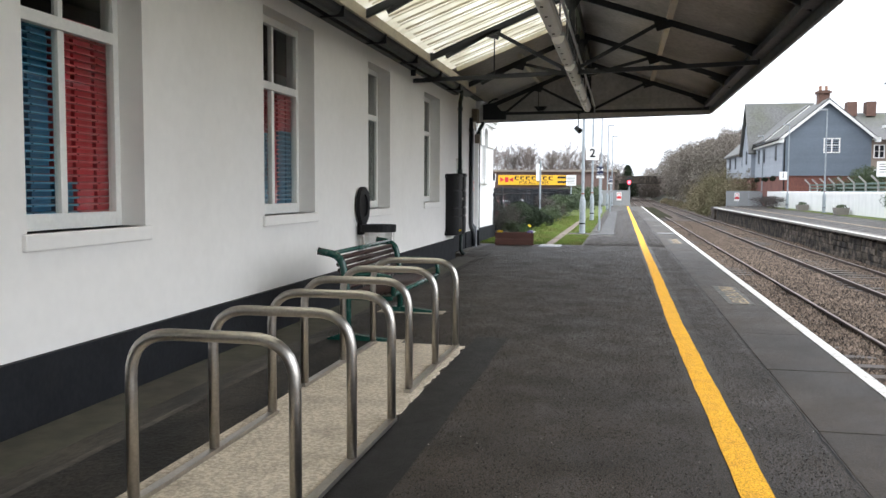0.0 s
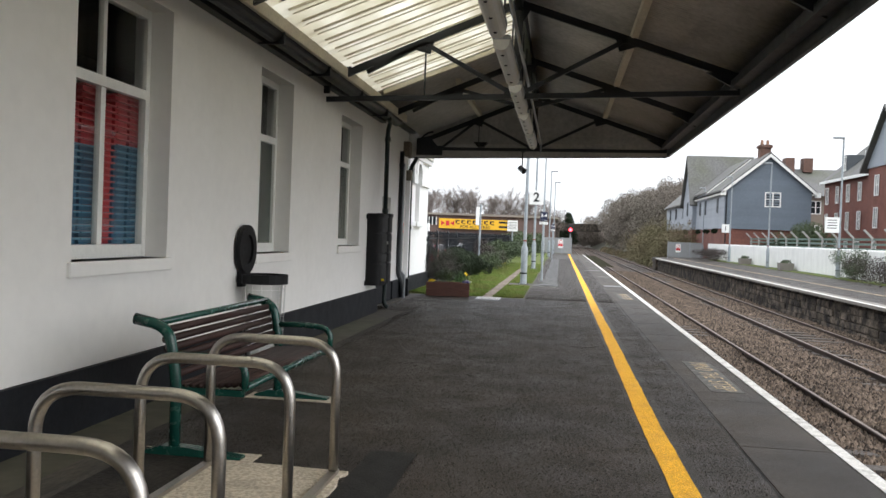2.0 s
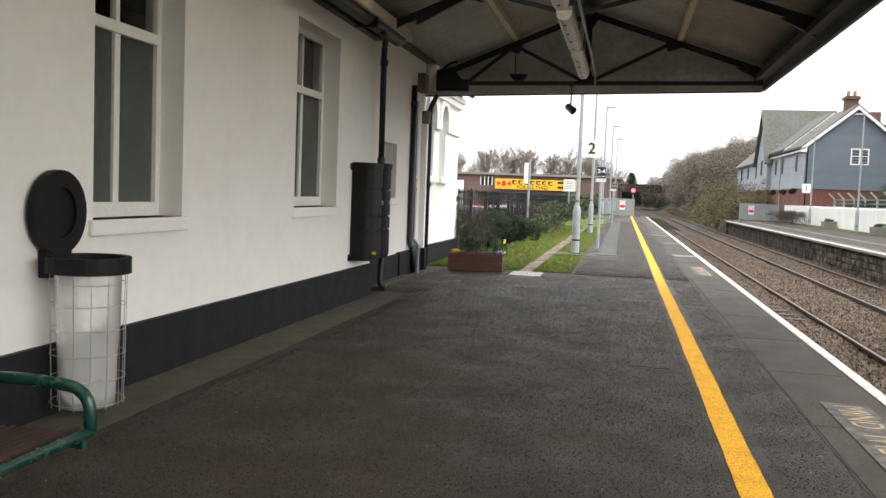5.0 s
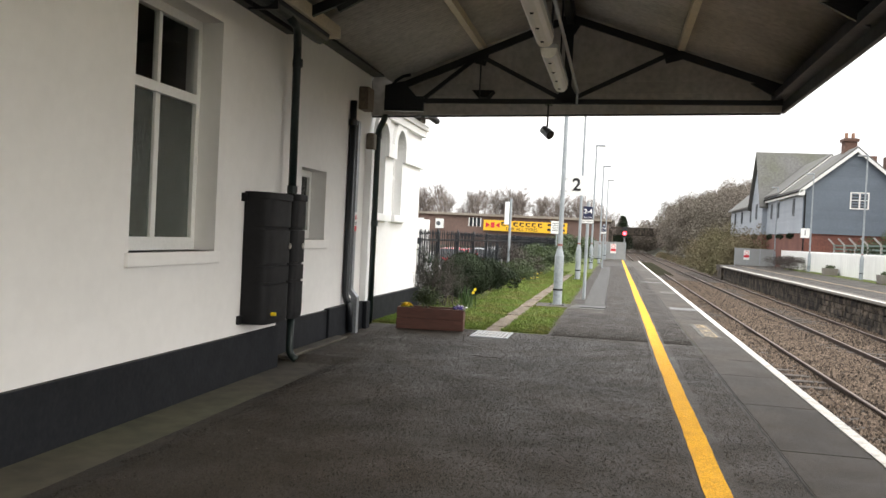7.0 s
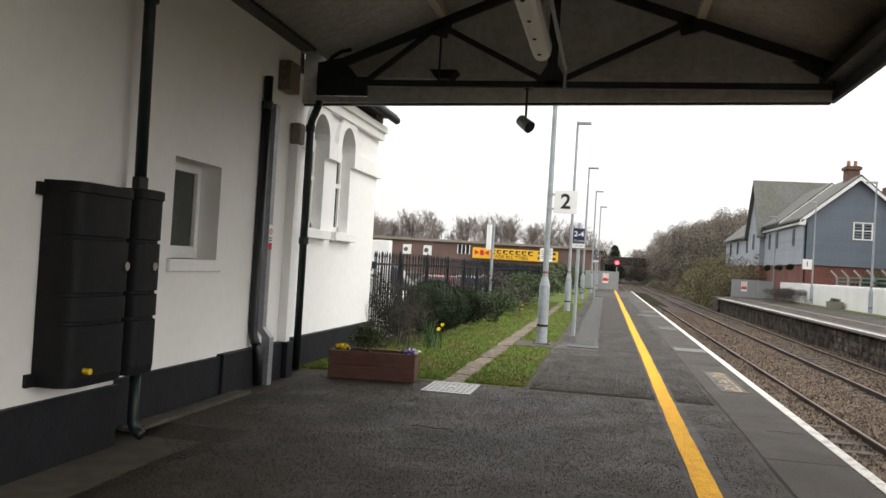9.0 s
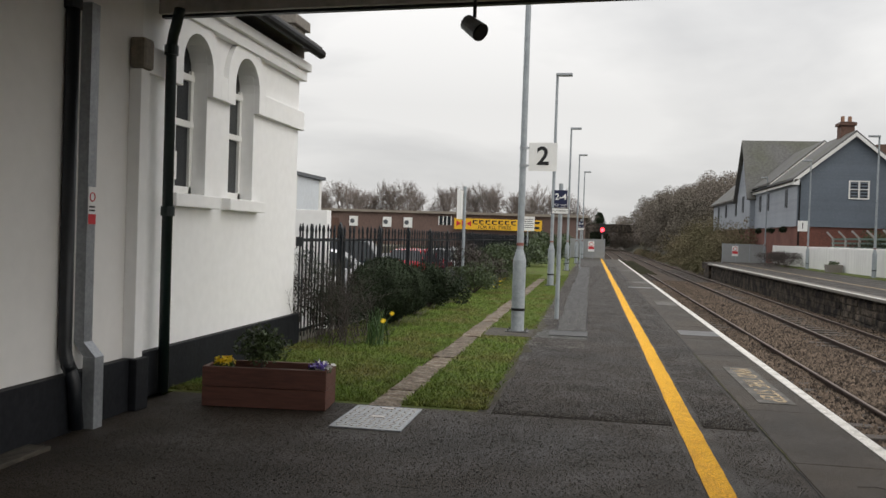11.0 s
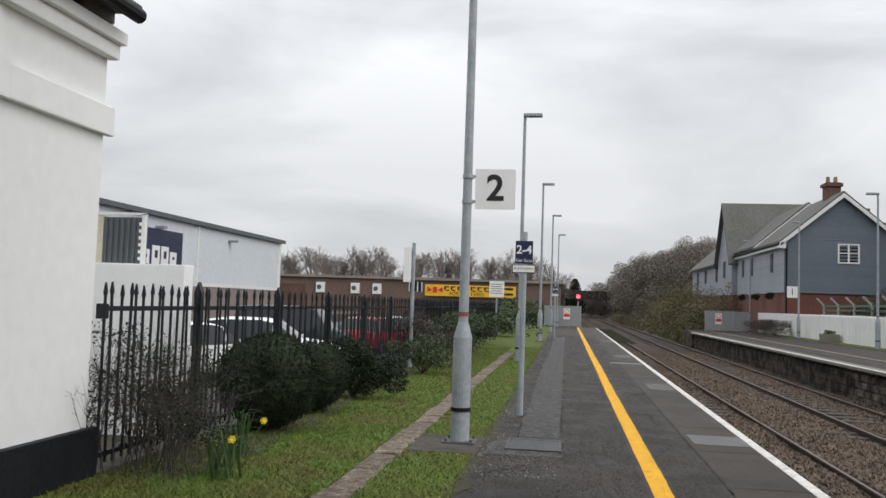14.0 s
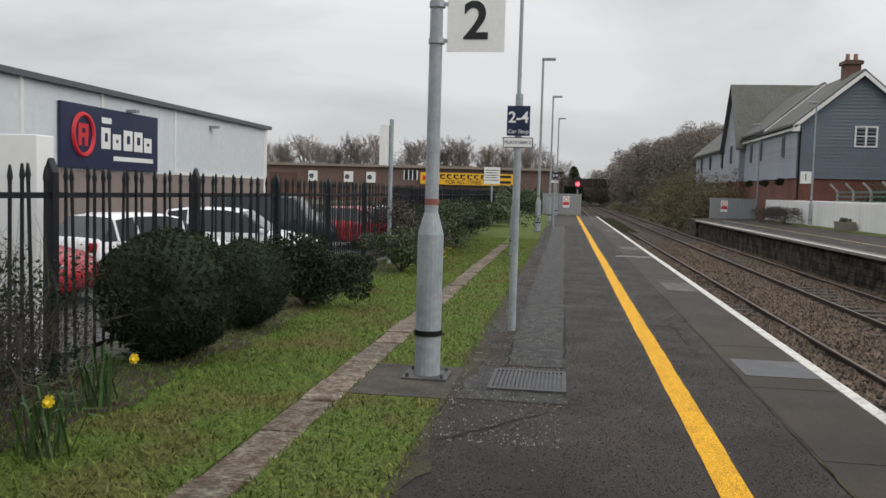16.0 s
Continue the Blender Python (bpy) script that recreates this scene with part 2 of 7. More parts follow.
FROST = clear("obscured_glass", (0.30, 0.34, 0.30), 0.10, ior=1.3, through_it=0.86)
fn, fl_ = FROST.node_tree.nodes, FROST.node_tree.links
f_geo, f_map, f_tex, f_bump = fn.new("ShaderNodeNewGeometry"), fn.new("ShaderNodeMapping"), fn.new("ShaderNodeTexNoise"), fn.new("ShaderNodeBump")
f_map.inputs["Scale"].default_value = (1, 1, 0.35)
f_tex.inputs["Scale"].default_value, f_tex.inputs["Detail"].default_value = 38, 3
f_bump.inputs["Strength"].default_value, f_bump.inputs["Distance"].default_value = 0.9, 0.02      # cast pattern of the glass
fl_.new(f_geo.outputs["Position"], f_map.inputs["Vector"])
fl_.new(f_map.outputs["Vector"], f_tex.inputs["Vector"])
fl_.new(f_tex.outputs["Fac"], f_bump.inputs["Height"])
fl_.new(f_bump.outputs["Normal"], fn["Principled BSDF"].inputs["Normal"])
TRANSLUCENT = bpy.data.materials.new("translucent_sheet")
TRANSLUCENT.use_nodes = True
tn, tl = TRANSLUCENT.node_tree.nodes, TRANSLUCENT.node_tree.links
t_a, t_b, t_m, t_n, t_r, t_g = tn.new("ShaderNodeBsdfTranslucent"), tn.new("ShaderNodeBsdfDiffuse"), tn.new("ShaderNodeMixShader"), tn.new("ShaderNodeTexNoise"), tn.new("ShaderNodeValToRGB"), tn.new("ShaderNodeNewGeometry")
t_n.inputs["Scale"].default_value = 1.6
t_r.color_ramp.elements[0].position, t_r.color_ramp.elements[0].color = 0.35, (0.73, 0.695, 0.59, 1)
t_r.color_ramp.elements[1].position, t_r.color_ramp.elements[1].color = 0.65, (0.90, 0.88, 0.81, 1)
t_m.inputs["Fac"].default_value = 0.15
tl.new(t_g.outputs["Position"], t_n.inputs["Vector"])
tl.new(t_n.outputs["Fac"], t_r.inputs["Fac"])
tl.new(t_r.outputs["Color"], t_a.inputs["Color"])
tl.new(t_r.outputs["Color"], t_b.inputs["Color"])
tl.new(t_a.outputs["BSDF"], t_m.inputs[1])
tl.new(t_b.outputs["BSDF"], t_m.inputs[2])
tl.new(t_m.outputs["Shader"], tn["Material Output"].inputs["Surface"])
RED_LIGHT = glow("signal_red_light", (1.0, 0.02, 0.03), 14)


# --- shapes ---
def box(bm, x0, x1, y0, y1, z0, z1, bevel=0.0, m=None):
    r = bmesh.ops.create_cube(bm, size=1)
    vs = r["verts"]
    bmesh.ops.transform(bm, verts=vs, matrix=Matrix.Translation(((x0 + x1) / 2, (y0 + y1) / 2, (z0 + z1) / 2)) @ Matrix.Diagonal((abs(x1 - x0), abs(y1 - y0), abs(z1 - z0), 1)))
    if bevel:
        es = list({e for v in vs for e in v.link_edges})
        vs = list({v for f in bmesh.ops.bevel(bm, geom=es, offset=bevel, segments=2, affect="EDGES", profile=0.6)["faces"] for v in f.verts} | {v for v in vs if v.is_valid})
    if m is not None:
        bmesh.ops.transform(bm, verts=vs, matrix=m)
    return vs


def rod(bm, a, b, r0, r1=None, n=10, caps=True):
    a, b = Vector(a), Vector(b)
    d = b - a
    q = bmesh.ops.create_cone(bm, cap_ends=caps, segments=n, radius1=r0, radius2=r0 if r1 is None else r1, depth=d.length)
    bmesh.ops.transform(bm, verts=q["verts"], matrix=Matrix.Translation((a + b) / 2) @ d.to_track_quat("Z", "Y").to_matrix().to_4x4())


def tube(bm, pts, r, n=10):
    """A round bar along a bent line."""
    pts = [Vector(p) for p in pts]
    rings = []
    for i, p in enumerate(pts):
        d = (pts[min(i + 1, len(pts) - 1)] - pts[max(i - 1, 0)]).normalized()
        u = d.orthogonal().normalized() if i == 0 else (u - d * u.dot(d)).normalized()
        w = d.cross(u)
        rings.append([bm.verts.new(p + r * (math.cos(2 * math.pi * k / n) * u + math.sin(2 * math.pi * k / n) * w)) for k in range(n)])
    for a, b in zip(rings, rings[1:]):
        for k in range(n):
            bm.faces.new((a[k], a[(k + 1) % n], b[(k + 1) % n], b[k]))
    bm.faces.new(rings[0][::-1]), bm.faces.new(rings[-1])


def bend(pts, r, n=6):
    """A broken line with its corners rounded off."""
    pts = [Vector(p) for p in pts]
    out = [pts[0]]
    for a, b, c in zip(pts, pts[1:], pts[2:]):
        u, v = (a - b).normalized(), (c - b).normalized()
        p, q = b + u * r, b + v * r
        out += [p.lerp(b, k / n).lerp(b.lerp(q, k / n), k / n) for k in range(n + 1)]
    return out + [pts[-1]]


def prism(bm, outline, axis, a, b):
    """A flat outline of 2D points, drawn out along an axis from a to b."""
    put = {"x": lambda p, s: (s, p[0], p[1]), "y": lambda p, s: (p[0], s, p[1]), "z": lambda p, s: (p[0], p[1], s)}[axis]
    lo, hi = [bm.verts.new(put(p, a)) for p in outline], [bm.verts.new(put(p, b)) for p in outline]
    k = len(outline)
    fs = [bm.faces.new(lo), bm.faces.new(hi)] + [bm.faces.new((lo[i], lo[(i + 1) % k], hi[(i + 1) % k], hi[i])) for i in range(k)]
    bmesh.ops.recalc_face_normals(bm, faces=fs)


def mesh_of(name, bm, material, smooth=False):
    me = bpy.data.meshes.new(name)
    bm.to_mesh(me), bm.free()
    me.materials.append(material)
    if smooth:
        me.shade_smooth()
    return me


def part(name, bm, material, parent, label="", smooth=False):
    ob = new(name, mesh_of(name, bm, material, smooth))
    ob.parent = parent
    return tagged(ob, label)


def whole(name, bm, material, label, category="", kind="", group="", smooth=False, at=(0, 0, 0)):
    ob = new(name, mesh_of(name, bm, material, smooth))
    ob.location = at
    return tagged(ob, label, category, group, kind)


def thing(name, label, category="", at=(0, 0, 0), rz=0, group="", kind=""):
    ob = new(name)
    ob.matrix_basis = pose(*at, 0, 0, rz)
    return tagged(ob, label, category, group, kind)


def piece(name, me, parent, m):
    ob = new(name, me)
    ob.parent, ob.matrix_basis = parent, m
    return ob


def bm_boxes(*boxes, bevel=0.0):
    bm = bmesh.new()
    for b in boxes:
        box(bm, *b, bevel=bevel)
    return bm


def bm_rod(*args, **kw):
    bm = bmesh.new()
    rod(bm, *args, **kw)
    return bm


def bm_tube(*args, **kw):
    bm = bmesh.new()
    tube(bm, *args, **kw)
    return bm


def bm_prism(*args):
    bm = bmesh.new()
    prism(bm, *args)
    return bm


def raw(name, verts, faces, material, smooth=False):
    me = bpy.data.meshes.new(name)
    me.from_pydata([tuple(map(float, v)) for v in verts], [], [tuple(map(int, f)) for f in faces])
    me.materials.append(material)
    if smooth:
        me.shade_smooth()
    return me


def lettering(name, words, size, material, parent, m, depth=0.002, label="", bold=0.0):
    """Words in the built-in font as a mesh, centred on m's origin, in m's xy plane."""
    cu = bpy.data.curves.new(name, "FONT")
    cu.body, cu.size, cu.extrude, cu.align_x, cu.align_y, cu.offset = words, size, depth, "CENTER", "CENTER", bold
    tmp = bpy.data.objects.new(name + "_curve", cu)
    me = bpy.data.meshes.new_from_object(tmp)
    bpy.data.objects.remove(tmp)
    me.materials.clear()
    me.materials.append(material)
    ob = new(name, me)
    ob.parent, ob.matrix_basis = parent, m
    return tagged(ob, label)


FACE_SOUTH = pose(0, 0, 0, 90, 0, 0)     # lettering that faces back along the platform


def leaves(rng, centres, radii, count, size, flat=0.5):
    """Leaf quads scattered near the skins of some blobs, with numpy: verts and faces."""
    centres, radii = np.asarray(centres, float), np.asarray(radii, float)
    k = rng.integers(0, len(centres), count)
    d = rng.normal(size=(count, 3))
    d /= np.linalg.norm(d, axis=1)[:, None]
    p = centres[k] + d * radii[k] * (rng.random(count) ** flat)[:, None]
    u = rng.normal(size=(count, 3))
    u /= np.linalg.norm(u, axis=1)[:, None]
    w = np.cross(u, rng.normal(size=(count, 3)))
    w /= np.linalg.norm(w, axis=1)[:, None]
    s = size * (0.6 + 0.8 * rng.random(count))[:, None]
    v = np.stack([p - u * s, p + w * s * 0.45, p + u * s, p - w * s * 0.45], 1).reshape(-1, 3)
    return v, np.arange(count * 4).reshape(-1, 4)


def branches(rng, base, way, length, radius, depth, out, kids=3, droop=0.0, spread=0.55):
    """Bare boughs as thin three-sided cones, into out = (verts, faces)."""
    a = np.array(base, float)
    d = np.array(way, float) / np.linalg.norm(way)
    b = a + d * length
    u = np.cross(d, [0.3, 0.9, 0.2])
    u /= np.linalg.norm(u)
    w = np.cross(d, u)
    n0 = len(out[0])
    for q, r in ((a, radius), (b, radius * 0.6)):
        for j in range(3):
            g = j * 2.0944
            out[0].append(q + r * (math.cos(g) * u + math.sin(g) * w))
    for j in range(3):
        out[1].append((n0 + j, n0 + (j + 1) % 3, n0 + 3 + (j + 1) % 3, n0 + 3 + j))
    if depth:
        for _ in range(kids):
            k = d + rng.normal(size=3) * spread
            k[2] += 0.25 - droop
            branches(rng, a + d * length * (0.55 + 0.45 * rng.random()), k, length * (0.55 + 0.25 * rng.random()), radius * 0.55, depth - 1, out, kids, droop, spread)

# --- ground ---
WALL, END, FAR_END = -3.49, 80.0, 78.0


def lie(x, y):
    """Height of the open ground."""
    cut = -1.12
    if y < END:
        left = -0.06 if x < 1.7 else cut
    else:
        left = -0.06 + (cut + 0.06) * min(1, max(0, (x + 8) / 6)) * min(1, (y - END) / 3)
    right = cut if y < FAR_END and x < 8.6 else (-0.06 if y < FAR_END else cut + (1.06 + 0.02 * min(60, y - FAR_END)) * min(1, max(0, (x - 8.4) / 3)))
    return left if x < 4 else right


def low_yard(x, y):
    """The sunken car park behind the railings."""
    return -0.76 if -22 < x < -4.4 and 28.5 < y < 122 else lie(x, y)


xs = [-900, -200, -60, -25, -22.01, -21.99, -12, -8, -6, -4.41, -4.39, -2, 0, 1.69, 1.71, 3, 5, 7, 8.2, 8.59, 8.61, 9.5, 10.5, 11.5, 13, 18, 30, 60, 200, 900]
ys = [-600, -60, -12, 0, 20, 28.49, 28.51, 40, 55, FAR_END - 0.01, FAR_END + 0.01, END - 0.01, END + 0.01, 81.5, 83, 88, 95, 105, 121.9, 122.1, 150, 200, 300, 500, 1500]
GROUND_MIX = mat("rough_ground", (0.075, 0.075, 0.045), 0.95, var=0.3, s1=0.25, s2=6, bump=0.4, bs=8, col2=(0.06, 0.05, 0.04))
tagged(new("ground", raw("ground", [(x, y, low_yard(x, y)) for y in ys for x in xs], [(j * len(xs) + i, j * len(xs) + i + 1, (j + 1) * len(xs) + i + 1, (j + 1) * len(xs) + i) for j in range(len(ys) - 1) for i in range(len(xs) - 1)], GROUND_MIX)), "rough grassy ground round the railway", "ground", kind="structure")

# --- platform with the station ---
FALL = 0.165      # the asphalt drops to the foot of the station wall
FALL_X = -2.7


def platform_body():
    bm = bm_boxes((FALL_X, 1.62, -14, 22.62, -1.1, 0), (-3.62, FALL_X, 19.0, 22.62, -1.1, 0))
    prism(bm, [(-3.62, -1.1), (FALL_X, -1.1), (FALL_X, 0), (-3.44, -FALL), (-3.62, -FALL)], "y", -14, 18.3)
    ramp = [bm.verts.new(p) for p in ((-3.62, 18.3, -FALL), (-3.44, 18.3, -FALL), (FALL_X, 18.3, 0), (FALL_X, 19.0, 0), (-3.44, 19.0, 0), (-3.62, 19.0, 0))]
    bm.faces.new((ramp[0], ramp[1], ramp[4], ramp[5])), bm.faces.new((ramp[1], ramp[2], ramp[3], ramp[4]))
    bmesh.ops.recalc_face_normals(bm, faces=bm.faces[:])
    return bm


def paved(x, y):
    """Height of the platform's asphalt."""
    return -FALL * np.clip((FALL_X - x) / (FALL_X + 3.44), 0, 1) * np.clip((19.0 - y) / 0.7, 0, 1)


platform = whole("platform", platform_body(), ASPHALT, "dark worn asphalt platform surface", "platform", "structure")
# Same asphalt as the platform, its colour darkened to offset the brighter open light.
OPEN_ASPHALT = mat("toned_open_asphalt", (0.039, 0.0292, 0.0207), 0.58, var=0.95, s1=0.9, s2=105, bump=1.0, bs=105, col2=(0.0212, 0.0169, 0.0135), rvar=0.2, spec=0.26, sharp=0.05)
part("open_surface", bm_boxes((-0.93, 1.62, 22.62, END, -1.1, 0)), OPEN_ASPHALT, platform, "dark brown asphalt in the open, toned down against the open light")
part("retaining_wall", bm_boxes((1.62, 1.86, -14, END, -1.1, -0.07)), OLD_STONE, platform)
edge_me = mesh_of("edge_slab", bm_boxes((-0.375, 0.375, 0, 1.79, -0.07, 0.0), bevel=0.006), EDGE_STONE)
for i in range(51):
    piece("edge_slab", edge_me, platform, pose(1.625 + 0.004 * math.sin(i * 2.1), -12.5 + 1.8 * i, 0.004 + 0.0012 * math.sin(i * 5.3)))
tagged(whole("edge_line", bm_boxes((1.885, 1.985, -12.5, END, 0.004, 0.012)), WHITE_LINE, "white painted line along the platform edge", "line", "structure"))
bm, prev = bmesh.new(), None
for k in range(460):
    y = -12.5 + k * (END + 12.5) / 459
    c_, h_ = 0.675 + 0.055 * min(1, max(0, (9.5 - y) / 6)) + 0.004 * math.sin(y * 0.5) + 0.002 * math.sin(y * 2.3 + 1), 0.079 + 0.002 * math.sin(y * 5.1) + 0.002 * math.sin(y * 13)
    now = [bm.verts.new((c_ - h_, y, 0.005)), bm.verts.new((c_ + h_, y, 0.005))]
    if prev:
        bm.faces.new((prev[0], prev[1], now[1], now[0]))
    prev = now
whole("yellow_line", bm, YELLOW, "worn yellow safety line painted on asphalt", "line", "structure")

# --- tracks ---
PROFILE = [(-0.07, -0.16), (0.07, -0.16), (0.07, -0.145), (0.012, -0.12), (0.012, -0.045), (0.035, -0.035), (0.035, -0.004), (0.028, 0.0), (-0.028, 0.0), (-0.035, -0.004), (-0.035, -0.035), (-0.012, -0.045), (-0.012, -0.12), (-0.07, -0.145)]
RAIL_Z = -0.9
for k, centre in enumerate((3.29, 6.72)):
    track = thing("railway_track", "rusty rails on sleepers in brown ballast", "track", (centre, 0, -1.12), group="tracks", kind="structure")
    for s in (-0.7525, 0.7525):
        part("rail", bm_prism([(px + s, pz + RAIL_Z + 1.12) for px, pz in PROFILE], "y", -14, 400), RAIL, track, "rusty steel rail")
        part("rail_head", bm_boxes((s - 0.022, s + 0.022, -14, 400, RAIL_Z + 1.12, RAIL_Z + 1.124)), RAIL_TOP, track, "worn bright running surface")
    sleeper = mesh_of("sleeper", bm_boxes((-1.25, 1.25, -0.12, 0.12, -0.1, 0.118), bevel=0.012), SLEEPER)
    for i in range(140):
        piece("sleeper", sleeper, track, pose(0, -6 + 0.7 * i, 0))
rng = np.random.default_rng(4)
bx, by = np.linspace(1.9, 9.0, 60), np.concatenate([np.linspace(-14, 60, 500), np.linspace(61, 300, 120)])
gx, gy = np.meshgrid(bx, by)
bed = -1.075 + 0.03 * rng.random(gx.shape) + 0.03 * np.sin(gx * 1.9 + np.sin(gy * 0.4))
bed = np.where(np.abs(gx - 5.0) < 0.8, bed + 0.05, bed)
nx = len(bx)
tagged(new("ballast", raw("ballast", np.stack([gx, gy, bed], -1).reshape(-1, 3), [(j * nx + i, j * nx + i + 1, (j + 1) * nx + i + 1, (j + 1) * nx + i) for j in range(len(by) - 1) for i in range(nx - 1)], BALLAST)), "grey and brown stone ballast between rails", "ballast", kind="stuff")


def stones(count, x0, x1, y0, y1, zf, size, seed, crowd=1.6):
    r = np.random.default_rng(seed)
    base = np.array([(1, 0, 0), (-1, 0, 0), (0, 1, 0), (0, -1, 0), (0, 0, 1), (0, 0, -1)], float)
    tri = np.array([(0, 2, 4), (2, 1, 4), (1, 3, 4), (3, 0, 4)])
    y = y0 + (y1 - y0) * r.random(count) ** crowd
    c = np.stack([x0 + (x1 - x0) * r.random(count), y, np.zeros(count)], 1)
    c[:, 2] = zf(c[:, 0], c[:, 1]) + 0.008
    v = base[None] * size * (0.45 + 0.8 * r.random((count, 6, 1))) * (0.7 + 0.6 * r.random((count, 1, 3)))
    a = r.random(count) * 6.28
    v = np.stack([v[..., 0] * np.cos(a)[:, None] - v[..., 1] * np.sin(a)[:, None], v[..., 0] * np.sin(a)[:, None] + v[..., 1] * np.cos(a)[:, None] + 0.3 * v[..., 2], v[..., 2]], -1) + c[:, None]
    return v.reshape(-1, 3), (tri[None] + 6 * np.arange(count)[:, None, None]).reshape(-1, 3)


v, f = stones(150000, 2.2, 8.2, 5, 70, lambda x, y: -1.03 + 0.03 * np.sin(x * 1.9 + np.sin(y * 0.4)) + 0.02 * np.sin(y * 1.3 + 2 * x) + np.where(abs(x - 5.0) < 0.8, 0.04, 0), 0.044, 5)
LOOSE = mat("loose_ballast", (0.122, 0.092, 0.069), 0.9, var=0.3, s1=1.2, s2=60, bump=0, col2=(0.085, 0.064, 0.048), spec=0.2, island=0.85)
tagged(new("loose_ballast", raw("loose_ballast", v, f, LOOSE)), "loose angular ballast stones", "ballast", kind="stuff")

# --- opposite platform ---
far = whole("platform_opposite", bm_prism([(8.4, -1.1), (14.6, -1.1), (14.6, 0.12), (12.4, 0.12), (8.5, -0.02), (8.4, -0.02)], "y", -14, FAR_END + 6), ASPHALT, "asphalt platform across the tracks", "platform", "structure")
part("coping", bm_boxes((8.02, 8.52, -14, FAR_END, -0.09, 0.0), bevel=0.01), COPING, far, "grey coping with white edge")
part("edge_line", bm_boxes((8.03, 8.15, -14, FAR_END, -0.004, 0.006)), WHITE_LINE, far, "white painted edge")
part("yellow_line", bm_boxes((9.86, 9.94, -14, FAR_END + 3, 0.02, 0.038)), FADED_YELLOW, far, "yellow safety line")
part("wall_backing", bm_boxes((8.30, 8.52, -14, FAR_END + 0.3, -1.15, -0.1)), OLD_STONE, far)
part("ramp", bm_prism([(FAR_END, 0), (FAR_END, -1.1), (FAR_END + 6.5, -1.1)], "x", 8.1, 9.6), OLD_STONE, far, "dark sloping platform end")
part("grass_verge", bm_boxes((12.0, 14.6, -14, FAR_END - 3, 0.09, 0.13)), GRASS_SOIL, far, "strip of short grass")

# --- station building ---
T = 0.35
# Near-black indoors: the unlit room's shade is put into this colour.
DIM = mat("dim_interior_shade", (0.026, 0.025, 0.023), 0.8, var=0.1)
WINDOWS = [(0.95, 2.3, 1.15, 3.28), (4.75, 6.08, 1.14, 3.28), (8.31, 9.77, 1.15, 3.28), (11.96, 13.13, 1.14, 3.25), (15.5, 16.87, 1.19, 3.22), (19.3, 20.16, 1.29, 2.15)]
TOP = 4.15


def wall_with_holes(name, x0, x1, y0, y1, z0, z1, holes, material, label):
    bm = bmesh.new()
    y = y0
    for a, b, c, d in holes:
        box(bm, x0, x1, y, a, z0, z1)
        box(bm, x0, x1, a, b, z0, c)
        box(bm, x0, x1, a, b, d, z1)
        y = b
    box(bm, x0, x1, y, y1, z0, z1)
    bmesh.ops.remove_doubles(bm, verts=bm.verts[:], dist=1e-4)
    return whole(name, bm, material, label, "wall", "structure")


STEP, WALL2, BW = 18.36, -3.63, -3.77
wall_with_holes("wall_station", WALL - T, WALL, -14, STEP, -FALL - 0.02, TOP, WINDOWS[:5], RENDER, "white painted rendered station wall")
wall_with_holes("wall_station_recess", WALL2 - T, WALL2, STEP, 21.98, 0, TOP, WINDOWS[5:], RENDER, "white painted rendered wall set slightly back")
whole("plinth_recess", bm_boxes((WALL2, WALL2 + 0.045, STEP, 20.3, 0.0, 0.38), (WALL2, WALL2 + 0.075, 20.3, 21.98, 0.0, 0.40), bevel=0.006), PLINTH, "black painted plinth at the wall foot", "plinth", "structure")
whole("gutter_kerb", bm_boxes((WALL2 + 0.08, WALL2 + 0.24, STEP + 0.2, 20.6, 0.0, 0.03), bevel=0.008), KERB, "wet concrete gutter kerb by the wall", "kerb", "structure")
whole("plinth", bm_boxes((WALL, WALL + 0.045, -14, STEP, -FALL - 0.02, 0.38), bevel=0.006), PLINTH, "black painted plinth at the wall foot", "plinth", "structure")
whole("wall_gutter", bm_prism([(WALL + 0.046, -FALL - 0.01), (-2.66, -0.01), (-2.66, 0.006), (FALL_X, 0.010), (WALL + 0.046, -FALL + 0.014)], "y", -14, 7.9), KERB, "dirty concrete fall along the wall", "kerb", "structure")
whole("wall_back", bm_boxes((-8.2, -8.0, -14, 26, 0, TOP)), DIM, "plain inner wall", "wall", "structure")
# Unseen partition, added to keep daylight out of the rooms behind the windows.
whole("wall_north", bm_boxes((-8.0, WALL2 - T - 0.002, 21.7, 21.9, 0, TOP)), DIM, "plain partition added indoors to keep daylight out", "wall", "structure")
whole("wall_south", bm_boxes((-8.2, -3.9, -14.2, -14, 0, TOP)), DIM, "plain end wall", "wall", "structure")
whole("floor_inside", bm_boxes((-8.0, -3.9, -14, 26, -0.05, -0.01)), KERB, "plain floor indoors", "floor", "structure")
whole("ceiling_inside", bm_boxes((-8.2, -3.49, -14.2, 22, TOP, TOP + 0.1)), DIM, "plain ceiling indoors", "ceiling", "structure")


